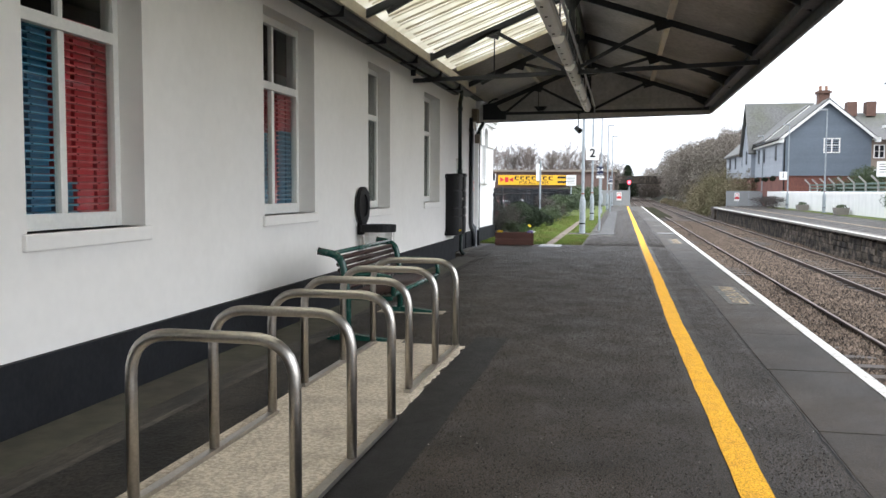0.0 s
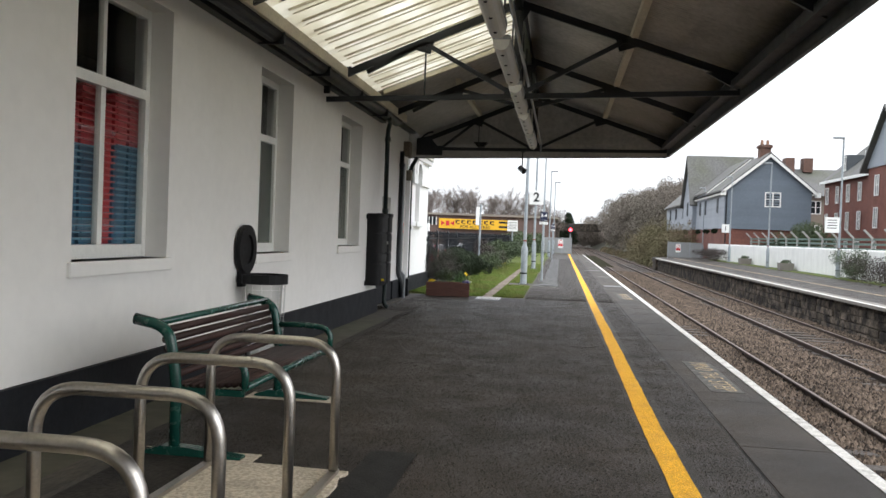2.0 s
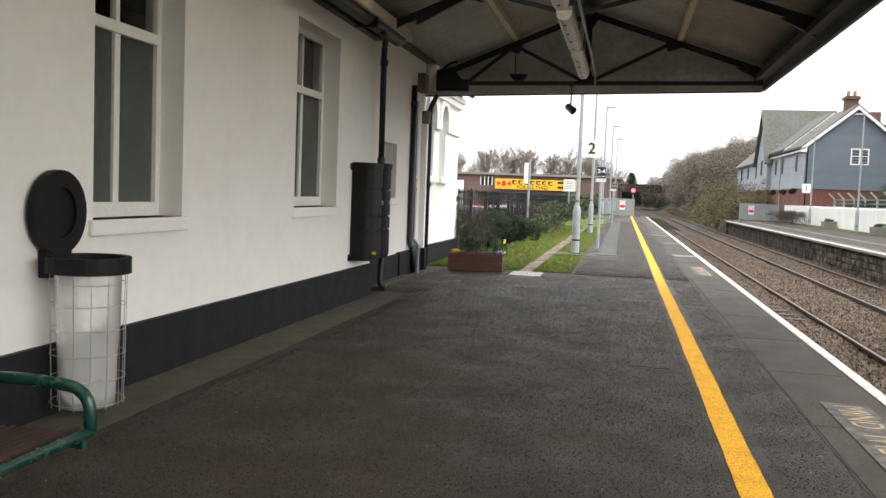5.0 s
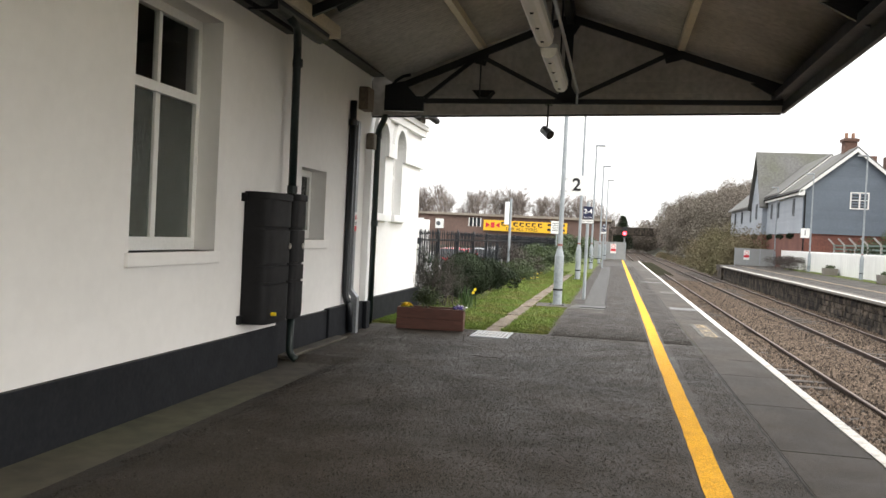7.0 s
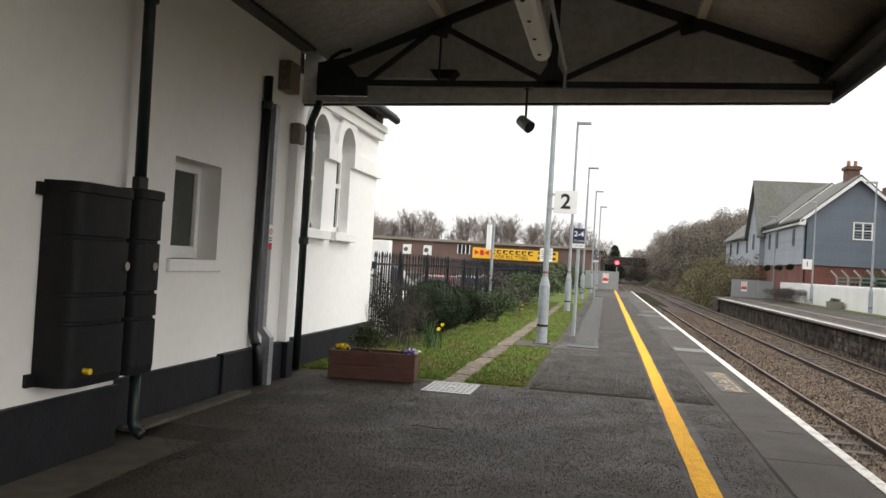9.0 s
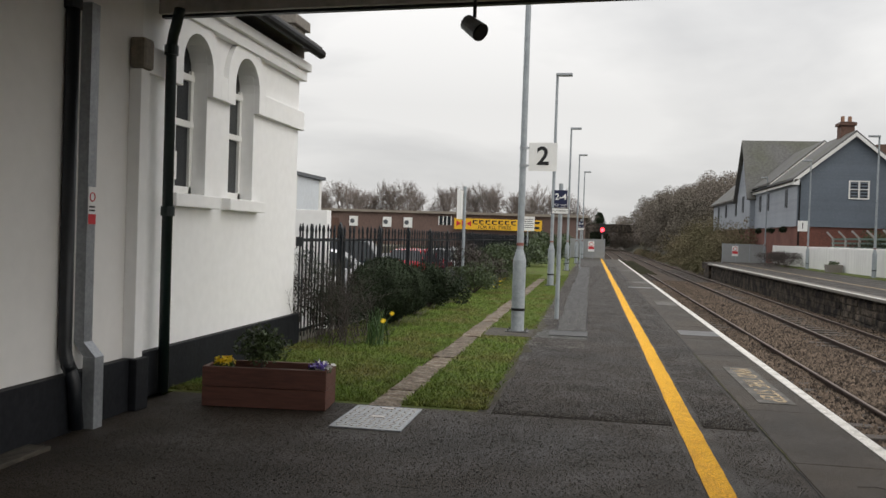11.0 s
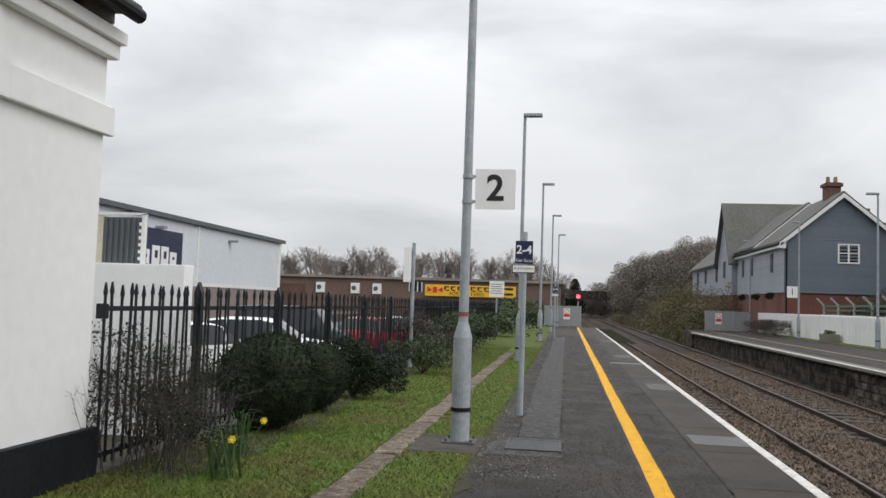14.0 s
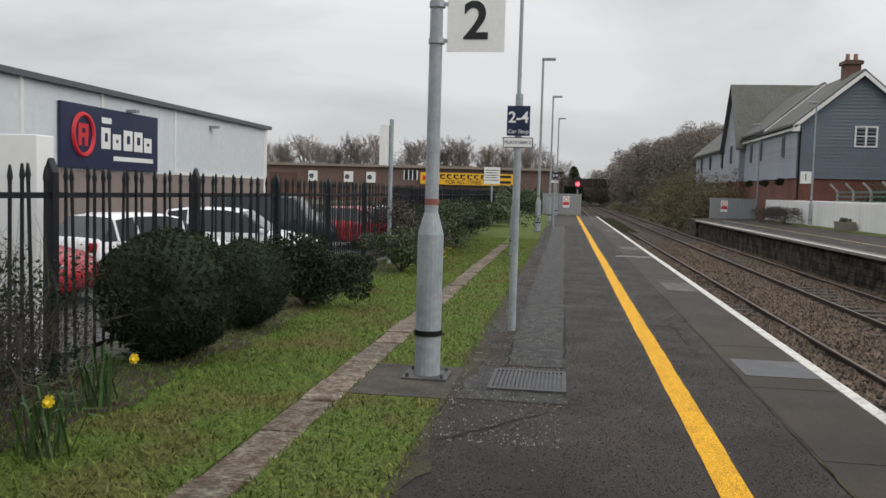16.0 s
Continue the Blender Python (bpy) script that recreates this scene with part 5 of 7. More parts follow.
# --- planter ---
pl = thing("planter", "reddish-brown wooden trough with pansies and a shrub", "planter", (-2.65, 22.38, 0.0), 6)
for x0, x1, y0, y1 in ((-0.50, 0.50, -0.2, -0.165), (-0.50, 0.50, 0.165, 0.2), (-0.50, -0.465, -0.165, 0.165), (0.465, 0.50, -0.165, 0.165)):
    part("side_board", bm_boxes((x0, x1, y0, y1, 0.005, 0.16), bevel=0.006), PLANTER, pl)
    part("side_board", bm_boxes((x0, x1, y0, y1, 0.165, 0.32), bevel=0.006), PLANTER, pl)
part("soil", bm_boxes((-0.46, 0.46, -0.16, 0.16, 0.02, 0.27)), SOIL, pl)
rng = np.random.default_rng(21)


def foliage(name, centres, radii, count, size, material, parent_=None, label="", cat="", flat=0.45):
    ob = new(name, raw(name, *leaves(rng, centres, radii, count, size, flat), material))
    if parent_:
        ob.parent = parent_
        return ob
    return tagged(ob, label, cat)


sh = thing("small_shrub", "small dark green shrub growing in the trough", "shrub", (-2.72, 22.36, 0.27))
foliage("crown", [(0, 0, 0.17), (-0.08, 0.02, 0.2), (0.08, 0, 0.19), (0, 0, 0.26)], [(0.18, 0.14, 0.13)] * 4, 1500, 0.018, LEAF, sh)
part("stem", bm_rod((0, 0, 0), (0, 0, 0.2), 0.012, 0.006, 6), TWIG, sh)
for x, m, lab in ((-0.42, PETAL, "yellow pansies in the trough"), (0.38, PETAL_BLUE, "violet and white pansies in the trough")):
    p_ = thing("pansies", lab, "flowers", (-2.6 + x, 22.32, 0.27))
    foliage("petals", [(0, 0, 0.075)], [(0.09, 0.08, 0.035)], 90, 0.026, m, p_)
    foliage("leaves", [(0, 0, 0.035)], [(0.1, 0.09, 0.035)], 140, 0.022, LEAF_SPEAR, p_)
    if m is PETAL_BLUE:
        foliage("pale_petals", [(0.04, 0, 0.08)], [(0.08, 0.07, 0.03)], 40, 0.024, SIGN_WHITE, p_)


# --- shrubs of the bed ---
def bush(x, y, w, h, count, label, material=LEAF_DARK, size=0.035, name="bush", lumps=16):
    t = thing(name, label, "shrub", (x, y, 0.02), group="shrubs of the bed")
    cs = [(rng.normal() * w * 0.28, rng.normal() * w * 0.28, h * (0.25 + 0.55 * rng.random())) for _ in range(lumps)]
    foliage("crown", cs, [(w * 0.30, w * 0.30, h * 0.24)] * lumps, count, size, material, t, flat=0.35)
    o = ([], [])
    for k in range(6):
        branches(rng, (0, 0, 0), (rng.normal() * 0.5, rng.normal() * 0.5, 1), h * 0.5, 0.02, 2, o, 2)
    ob = new("twigwork", raw("twigwork", *o, TWIG))
    ob.parent = t
    return t


def clipped(x, y, w, h, count, label):
    """A dense clipped evergreen: a rounded dark core thick with small leaves."""
    t = thing("bush", label, "shrub", (x, y, 0.02), group="shrubs of the bed")
    bm = bmesh.new()
    bmesh.ops.create_icosphere(bm, subdivisions=4, radius=1)
    for v_ in bm.verts:
        q = 1 + 0.08 * noise.noise(v_.co * 2.1 + Vector((x, y, 0))) + 0.05 * noise.noise(v_.co * 6)
        v_.co = Vector((v_.co.x * w / 2 * q * 0.93, v_.co.y * w / 2 * q * 0.93, max(0.0, h / 2 + v_.co.z * h / 2 * q * 0.95)))
    pts = np.array([v_.co for v_ in bm.verts])
    part("core", bm, LEAF_DARK, t)
    k = rng.integers(0, len(pts), count)
    c = pts[k] * np.array([1.02, 1.02, 1.0]) + rng.normal(size=(count, 3)) * 0.016
    c[:, 2] = np.abs(c[:, 2])
    foliage("crown", c, np.full((count, 3), 0.012), count, 0.012, LEAF_DARK, t)
    return t


clipped(-3.28, 28.7, 1.12, 1.03, 42000, "clipped dark evergreen bush by the railings")
clipped(-3.25, 30.3, 0.85, 0.86, 22000, "clipped dark evergreen bush by the railings")
bush(-3.15, 31.9, 0.72, 0.86, 9000, "loose dark green bush by the railings", LEAF_DARK, 0.026)
bush(-3.1, 33.6, 0.6, 0.55, 5000, "low dark green bush by the railings", LEAF_DARK, 0.026)
bush(-2.9, 36.5, 0.9, 0.8, 5000, "olive green bush beside the path", LEAF, 0.025)
bush(-3.3, 38.6, 1.1, 1.3, 4200, "reddish brown winter bush", TWIG, 0.03)
bush(-3.1, 41.0, 1.3, 1.2, 7000, "variegated evergreen bush beside the railings", LEAF, 0.03)
bush(-2.9, 44.0, 1.7, 1.25, 10000, "rounded dark green rosemary bush", LEAF_DARK, 0.028)
bush(-2.6, 38.9, 0.5, 0.4, 260, "small bush with yellow flowers", PETAL, 0.018)
bush(-3.2, 50.0, 2.0, 1.2, 2600, "scrubby brown and green bush", LEAF, 0.06)
bush(-3.2, 58.0, 2.2, 1.0, 2000, "scrubby brown and green bush", LEAF, 0.07)


def bare_shrub(x, y, h, seed, label):
    r_ = np.random.default_rng(seed)
    t = thing("bare_shrub", label, "shrub", (x, y, 0.0))
    o = ([], [])
    for k in range(24):
        branches(r_, (0.25 * r_.normal(), 0.3 * r_.normal(), 0), (0.22 * r_.normal(), 0.3 * r_.normal(), 1), h * 0.40, 0.0065, 3, o, 3, 0.05, 0.5)
    tagged(new("twigwork", raw("twigwork", *o, TWIG)), kind="stuff").parent = t
    foliage("leaves", [(0.3 * r_.normal(), 0.35 * r_.normal(), h * (0.2 + 0.7 * r_.random())) for _ in range(26)], [(0.16, 0.16, 0.16)] * 26, 2800, 0.014, LEAF_DARK, t)


bare_shrub(-3.55, 26.6, 1.35, 3, "leafless twiggy shrub against the railings")
bare_shrub(-3.5, 27.1, 0.8, 4, "low twiggy shrub with a few leaves")
bare_shrub(-3.5, 26.3, 1.0, 5, "leafless twiggy shrub against the railings")


def daffodil(x, y, seed, blooms):
    q = random.Random(seed)
    t = thing("daffodil_clump", "clump of daffodils with yellow flowers", "daffodils", (x, y, 0))
    bm = bmesh.new()
    for k in range(34):
        g, l, hh = q.random() * 6.28, 0.1 + 0.16 * q.random(), 0.22 + 0.2 * q.random()
        bx_, by_ = 0.1 * q.gauss(0, 0.6), 0.1 * q.gauss(0, 0.6)
        wx, wy = -0.007 * math.sin(g), 0.007 * math.cos(g)
        p = [bm.verts.new((bx_ + wx, by_ + wy, 0)), bm.verts.new((bx_ - wx, by_ - wy, 0)), bm.verts.new((bx_ + l * 0.5 * math.cos(g) - wx, by_ + l * 0.5 * math.sin(g) - wy, hh)), bm.verts.new((bx_ + l * 0.5 * math.cos(g) + wx, by_ + l * 0.5 * math.sin(g) + wy, hh))]
        tip = bm.verts.new((bx_ + l * math.cos(g), by_ + l * math.sin(g), hh * 1.0))
        bm.faces.new(p), bm.faces.new((p[3], p[2], tip))
    part("leaves", bm, LEAF_SPEAR, t)
    for k in range(blooms):
        fx, fy, fz = 0.12 + 0.1 * q.random(), -0.15 + 0.2 * q.random(), 0.28 + 0.12 * q.random()
        part("stalk", bm_rod((0.02, 0, 0), (fx, fy, fz), 0.004, n=5), LEAF_SPEAR, t)
        fl = bmesh.new()
        for j in range(6):
            g = j * math.pi / 3
            box(fl, 0, 0.032, -0.010, 0.010, -0.002, 0.002, m=pose(fx, fy - 0.01, fz, 70) @ pose(0, 0, 0, 0, 0, math.degrees(g)))
        rod(fl, (fx, fy - 0.01, fz), (fx, fy - 0.045, fz - 0.01), 0.009, 0.013, 8, False)
        part("flower", fl, PETAL, t)


daffodil(-3.0, 27.2, 1, 1), daffodil(-2.75, 26.25, 2, 1)

# --- black railings ---
rail_fence = thing("railing_fence", "black pointed steel railings beside the lawn", "fence", (-3.75, 26.05, 0.0))
pale = bmesh.new()
box(pale, -0.009, 0.009, -0.009, 0.009, 0.06, 1.40)
prism(pale, [(-0.009, 1.40), (0.009, 1.40), (0.017, 1.43), (0.003, 1.51), (-0.003, 1.51), (-0.017, 1.43)], "y", -0.009, 0.009)
pale = mesh_of("pale", pale, IRON)
post = bmesh.new()
box(post, -0.036, 0.036, -0.036, 0.036, 0, 1.46)
prism(post, [(-0.036, 1.46), (0.036, 1.46), (0.0, 1.56)], "y", -0.036, 0.036)
post = mesh_of("post", post, IRON)
LONG = 40.0
for z in (0.14, 1.30):
    part("rail", bm_boxes((-0.012, 0.012, 0, LONG, z - 0.02, z + 0.02)), IRON, rail_fence)
k = 0
while k * 0.128 < LONG:
    piece("pale", pale, rail_fence, pose(0, 0.06 + k * 0.128, 0.012 * math.sin(k * 2.3), 1.3 * math.sin(k * 1.7), 0.8 * math.sin(k * 3.1), 0))
    k += 1
for k in range(1, 17):
    piece("post", post, rail_fence, pose(0, -0.55 + 2.36 * k, 0))
part("latch_box", bm_boxes((-0.03, 0.05, -0.02, 0.04, 1.22, 1.34), bevel=0.006), IRON, rail_fence)
# Added sheet standing for the far railings merging into one dark mass.
whole("black_screen", bm_boxes((-4.0, -3.9, 41, 66, -0.06, 1.42)), IRON, "black sheet added behind the railings where they merge at a slant", "screen", "structure")

# --- lamp columns, signs ---
def lamp_column(x, y, arm=0.45, h=6.3, group="platform lamps"):
    t = thing("platform_lamp", "grey steel lamp column with a swollen base", "lamp post", (x, y, 0.0), group=group)
    part("base_plate", bm_boxes((-0.17, 0.17, -0.17, 0.17, 0, 0.02), bevel=0.004), DRAIN, t)
    for sx in (-0.13, 0.13):
        for sy in (-0.13, 0.13):
            part("bolt", bm_rod((sx, sy, 0.02), (sx, sy, 0.05), 0.014, n=6), DRAIN, t)
    part("base", bm_rod((0, 0, 0.02), (0, 0, 1.08), 0.098, n=20), LAMP_GREY, t, smooth=False)
    part("neck", bm_rod((0, 0, 1.08), (0, 0, 1.24), 0.098, 0.055, 20), LAMP_GREY, t)
    part("band", bm_rod((0, 0, 0.32), (0, 0, 0.36), 0.106, n=20), PLASTIC, t, "black strap")
    part("shaft", bm_rod((0, 0, 1.24), (0, 0, h), 0.052, 0.038, 16), LAMP_GREY, t)
    part("rust_band", bm_rod((0, 0, 1.30), (0, 0, 1.345), 0.0535, n=16), mat("rust_red", (0.28, 0.10, 0.08), 0.8, var=0.3), t, "faded red band")
    part("lantern", bm_boxes((-0.04, arm, -0.09, 0.09, h - 0.02, h + 0.07), bevel=0.02), GALV, t, "flat grey lantern")
    return t


l1 = lamp_column(-1.165, 28.62)
for x, y in ((-1.28, 41.5), (-1.15, 54.0), (-0.95, 66.0), (-0.75, 78.5)):
    copy_thing(l1, pose(x, y, 0))


def board(name, label, at, w, h_, material, rim=None, t=0.006):
    s = thing(name, label, "sign", at)
    part("panel", bm_boxes((-w / 2, w / 2, 0, t, -h_ / 2, h_ / 2), bevel=0.0015), material, s)
    if rim:
        part("border", bm_boxes((-w / 2, w / 2, -0.002, 0, h_ / 2 - 0.012, h_ / 2), (-w / 2, w / 2, -0.002, 0, -h_ / 2, -h_ / 2 + 0.012), (-w / 2, -w / 2 + 0.012, -0.002, 0, -h_ / 2 + 0.012, h_ / 2 - 0.012), (w / 2 - 0.012, w / 2, -0.002, 0, -h_ / 2 + 0.012, h_ / 2 - 0.012)), rim, s)
    return s


s2 = board("platform_sign", "white square platform sign with a black number", (-0.87, 28.60, 2.64), 0.425, 0.425, SIGN_WHITE)
lettering("number", "2", 0.38, BLACK, s2, pose(0, -0.003, 0.0) @ FACE_SOUTH, 0.001, bold=0.008)
part("arm", bm_boxes((-0.29, -0.205, -0.004, 0.012, 0.12, 0.145), (-0.29, -0.205, -0.004, 0.012, -0.145, -0.12)), GALV, s2)
for z in (-0.132, 0.132):
    part("clamp", bm_rod((-0.29, 0.02, z - 0.02), (-0.29, 0.02, z + 0.02), 0.06, n=16), GALV, s2)
cs = thing("car_stop_post", "grey post with a navy stopping-position sign", "sign", (-0.67, 30.95, 0.0))
part("post", bm_rod((0, 0.04, 0), (0, 0.04, 2.40), 0.038, n=16), LAMP_GREY, cs)
p1 = part("panel", bm_boxes((-0.115, 0.115, -0.005, 0.0, 1.98, 2.28), bevel=0.002), NAVY, cs, "navy sign with white lettering")
lettering("numbers", "2-4", 0.155, SIGN_WHITE, p1, pose(0, -0.007, 2.16) @ FACE_SOUTH, 0.001, bold=0.003)
lettering("lettering", "Car Stop", 0.058, SIGN_WHITE, p1, pose(0, -0.007, 2.022) @ FACE_SOUTH, 0.001)
p2 = part("plate", bm_boxes((-0.15, 0.15, -0.006, 0.0, 1.86, 1.965), bevel=0.002), BLACK, cs, "white plate in a black border")
part("plate_face", bm_boxes((-0.142, 0.142, -0.008, -0.006, 1.868, 1.957)), SIGN_WHITE, p2)
lettering("lettering", "PLATFORM 2", 0.046, BLACK, p2, pose(0, -0.0095, 1.912) @ FACE_SOUTH, 0.001)
cs2 = copy_thing(cs, pose(-0.62, 57.0, 0.0))
nb = thing("notice_post", "grey post with a blank white board seen edgewise", "sign", (-3.45, 38.1, 0.0))
part("post", bm_rod((0, 0, 0), (0, 0, 2.72), 0.04, n=14), LAMP_GREY, nb)
part("board", bm_boxes((-0.16, -0.04, -0.3, 0.3, 1.85, 2.6), bevel=0.003), SIGN_WHITE, nb)
wb2 = thing("white_notice", "white notice board on a grey post", "sign", (-3.2, 57.5, 0.0))
part("post", bm_rod((0, 0.05, 0), (0, 0.05, 2.4), 0.04, n=10), LAMP_GREY, wb2)
part("board", bm_boxes((-0.33, 0.33, -0.01, 0.0, 1.75, 2.45), bevel=0.003), SIGN_WHITE, wb2)
for k in range(5):
    part("text_bar", bm_boxes((-0.27, 0.27 - 0.05 * (k % 2), -0.012, -0.01, 2.3 - 0.1 * k, 2.33 - 0.1 * k)), FADED, wb2)

# --- opposite platform: lamps, fence, tubs, end gate ---
for x, y in ((12.35, 43.2), (12.35, 56.4), (12.35, 68.3), (12.6, 82.0)):
    copy_thing(l1, pose(x, y, 0.115, 0, 0, 180))
s1 = board("platform_sign", "white square platform sign with a black number", (12.0, 68.24, 2.62), 0.55, 0.62, SIGN_WHITE)
lettering("number", "1", 0.5, BLACK, s1, pose(0, -0.003, 0.0) @ FACE_SOUTH, 0.001)
part("arm", bm_boxes((0.27, 0.36, 0, 0.02, -0.02, 0.02)), GALV, s1)
s1b = board("white_notice", "white station notice on a lamp column", (12.0, 43.14, 2.5), 0.62, 0.7, SIGN_WHITE)
for k in range(4):
    part("text_bar", bm_boxes((-0.2, 0.2, -0.002, 0.0, 0.2 - 0.12 * k, 0.24 - 0.12 * k)), FADED, s1b)
part("arm", bm_boxes((0.31, 0.36, 0, 0.02, -0.02, 0.02)), GALV, s1b)
picket = thing("picket_fence", "tall white painted close-boarded fence", "fence", (12.85, 30.0, 0.13))
FL = 50.6
slat_me = bmesh.new()
box(slat_me, -0.012, 0.012, -0.062, 0.062, 0.01, 1.26)
prism(slat_me, [(-0.062, 1.26), (0.062, 1.26), (0.0, 1.31)], "x", -0.012, 0.012)
slat_me = mesh_of("picket", slat_me, FENCE_WHITE)
for k in range(300):
    piece("picket", slat_me, picket, pose(0, 0.1687 * k, 0.004 * math.sin(k * 1.7)))
for z in (0.35, 1.05):
    part("rail", bm_boxes((0.014, 0.07, 0, FL, z - 0.05, z + 0.05)), FENCE_WHITE, picket)
for k in range(18):
    part("post", bm_boxes((0.072, 0.17, 2.9 * k, 2.8 * k + 0.1, -0.02, 1.25)), FENCE_WHITE, picket)
part("backing", bm_boxes((0.02, 0.035, 0, FL, 0.02, 1.25)), FENCE_WHITE, picket, "white boards behind the pickets")


def end_gate(x0, x1, y, z0, n_sign):
    t = thing("end_gate", "grey steel mesh panels at the platform end with a red notice", "gate", (x0, y, 0.0), group="platform end gates")
    k, w = 0, (x1 - x0) / 3
    for k in range(4):
        part("post", bm_boxes((k * w - 0.03, k * w + 0.03, -0.03, 0.03, 0, 1.5)), GALV, t)
    for k in range(3):
        part("panel", bm_boxes((k * w + 0.035, (k + 1) * w - 0.035, -0.012, 0.012, 0.1, 1.46)), mat("gate_mesh", (0.30, 0.31, 0.31), 0.6, metal=0.2, var=0.1), t)
    q = part("notice", bm_boxes((n_sign - 0.22, n_sign + 0.22, -0.04, -0.02, 0.55, 1.3)), SIGN_WHITE, t, "white notice with red warning")
    part("red_field", bm_boxes((n_sign - 0.2, n_sign + 0.2, -0.044, -0.04, 0.72, 0.92)), SIGN_RED, q)
    ring_ = bmesh.new()
    tube(ring_, [(n_sign + 0.13 * math.cos(g * 0.5236), -0.046, 1.1 + 0.13 * math.sin(g * 0.5236)) for g in range(13)], 0.02, 5)
    part("red_ring", ring_, SIGN_RED, q)


end_gate(-1.6, 0.85, END - 1.2, 0, 1.5), end_gate(9.5, 12.4, FAR_END + 3.5, 0, 0.9)
for x, y in ((12.3, 52.0), (12.35, 62.8)):
    t = thing("planter_tub", "square grey concrete tub with low plants", "planter", (x, y, 0.13), group="concrete tubs")
    part("tub", bm_prism([(-0.34, 0.0), (0.34, 0.0), (0.38, 0.40), (-0.38, 0.40)], "y", -0.34, 0.34), COPING, t)
    foliage("plant", [(0, 0, 0.47)], [(0.3, 0.3, 0.12)], 160, 0.06, LEAF, t)
for x, y, w, h_, m, lab in ((11.9, 71.5, 2.4, 1.05, TWIG, "brown and green shrub by the white fence"), (12.3, 76.0, 2.0, 1.2, TWIG, "brown winter shrub by the white fence"), (12.5, 41.3, 1.3, 1.5, LEAF, "green shrub before the white fence"), (12.6, 38.2, 2.4, 1.2, TWIG, "brown winter shrub before the white fence"), (12.5, 34.6, 2.2, 1.1, TWIG, "brown winter shrub before the white fence")):
    bush(x, y, w, h_, 6500, lab, m, 0.03)

# wall stones of the opposite platform
q = random.Random(9)
stone_me = []
for L, h_ in ((0.30, 0.18), (0.42, 0.20), (0.55, 0.205), (0.7, 0.19), (0.88, 0.205)):
    bm = bmesh.new()
    box(bm, -0.05, 0.03, 0, L, 0, h_, bevel=0.022)
    for v_ in bm.verts:
        v_.co += Vector((0.012 * q.random(), 0, 0.016 * (q.random() - 0.5)))
    stone_me.append((L, mesh_of("stone", bm, OLD_STONE)))
rest = bmesh.new()
count = 0
for row in range(4):
    y = 22.0 + 0.2 * row
    while y < 46:
        L, me = q.choice(stone_me)
        piece("stone", me, far, pose(8.27 + 0.03 * q.random(), y, -1.08 + 0.225 * row))
        y, count = y + L + 0.018, count + 1
    while y < FAR_END - 0.8:
        L = q.choice((0.42, 0.55, 0.7))
        box(rest, 8.235 + 0.012 * q.random(), 8.30, y, y + L, -1.08 + 0.225 * row, -1.08 + 0.225 * row + 0.205)
        y += L + 0.018
tagged(part("stonework", rest, OLD_STONE, far, "sooty coursed stone"), kind="stuff")

# --- car park fence with cranked posts ---
cf = thing("mesh_fence", "green mesh fence on cranked concrete posts", "fence", (14.6, 30.0, 0.0))
CRANK = mat("concrete_post", (0.36, 0.35, 0.33), 0.85, var=0.15)
post_me = bmesh.new()
box(post_me, -0.05, 0.05, -0.05, 0.05, -0.06, 2.0)
bar = Vector((-0.42, 0, 0.42))
box(post_me, -0.3, 0.3, -0.045, 0.045, -0.045, 0.045, m=Matrix.Translation((-0.2, 0, 2.17)) @ pose(0, 0, 0, 0, 45, 0))
post_me = mesh_of("post", post_me, CRANK)
for k in range(17):
    piece("post", post_me, cf, pose(0, 2.6 * k, 0))
MESH_GREEN = mat("green_mesh", (0.10, 0.15, 0.13), 0.7, var=0.15, bump=0.2)
for z in np.arange(0.2, 1.95, 0.24):
    part("wire_rail", bm_boxes((-0.012, 0.012, 0, 42, z, z + 0.11)), MESH_GREEN, cf)
for x, y, h_ in ((15.6, 67.0, 1.9), (15.8, 64.0, 2.0), (15.6, 61.0, 1.9)):
    bush(x, y, 3.0, h_, 9000, "dark hedge behind the mesh fence", LEAF_DARK, 0.05)
bush(17.6, 68.5, 3.2, 3.4, 12000, "yellow-green bushy shrub before the house", LEAF, 0.055)


# --- houses ---
def boards(parent_, x, y0, y1, z0, z1, material, axis, gable=None, step=0.2):
    """Weatherboards as overlapping strips; gable gives the apex height and its place."""
    z = z0
    while z < (gable[1] if gable else z1):
        a, b = y0, y1
        if gable and z > z1:
            f = (z + step * 0.6 - z1) / (gable[1] - z1)
            a, b = y0 + (gable[0] - y0) * f, y1 + (gable[0] - y1) * f
        if b - a < 0.2:
            break
        bm = bmesh.new()
        prof_ = [(0.0, 0.0), (-0.045, 0.0), (-0.015, step + 0.02), (0.0, step + 0.02)]
        if axis == "y":
            prism(bm, [(x + p, z + q_) for p, q_ in prof_], "y", a, b)
        else:
            prism(bm, [(x + p, z + q_) for p, q_ in prof_], "x", a, b)
        part("weatherboard", bm, material, parent_)
        z += step


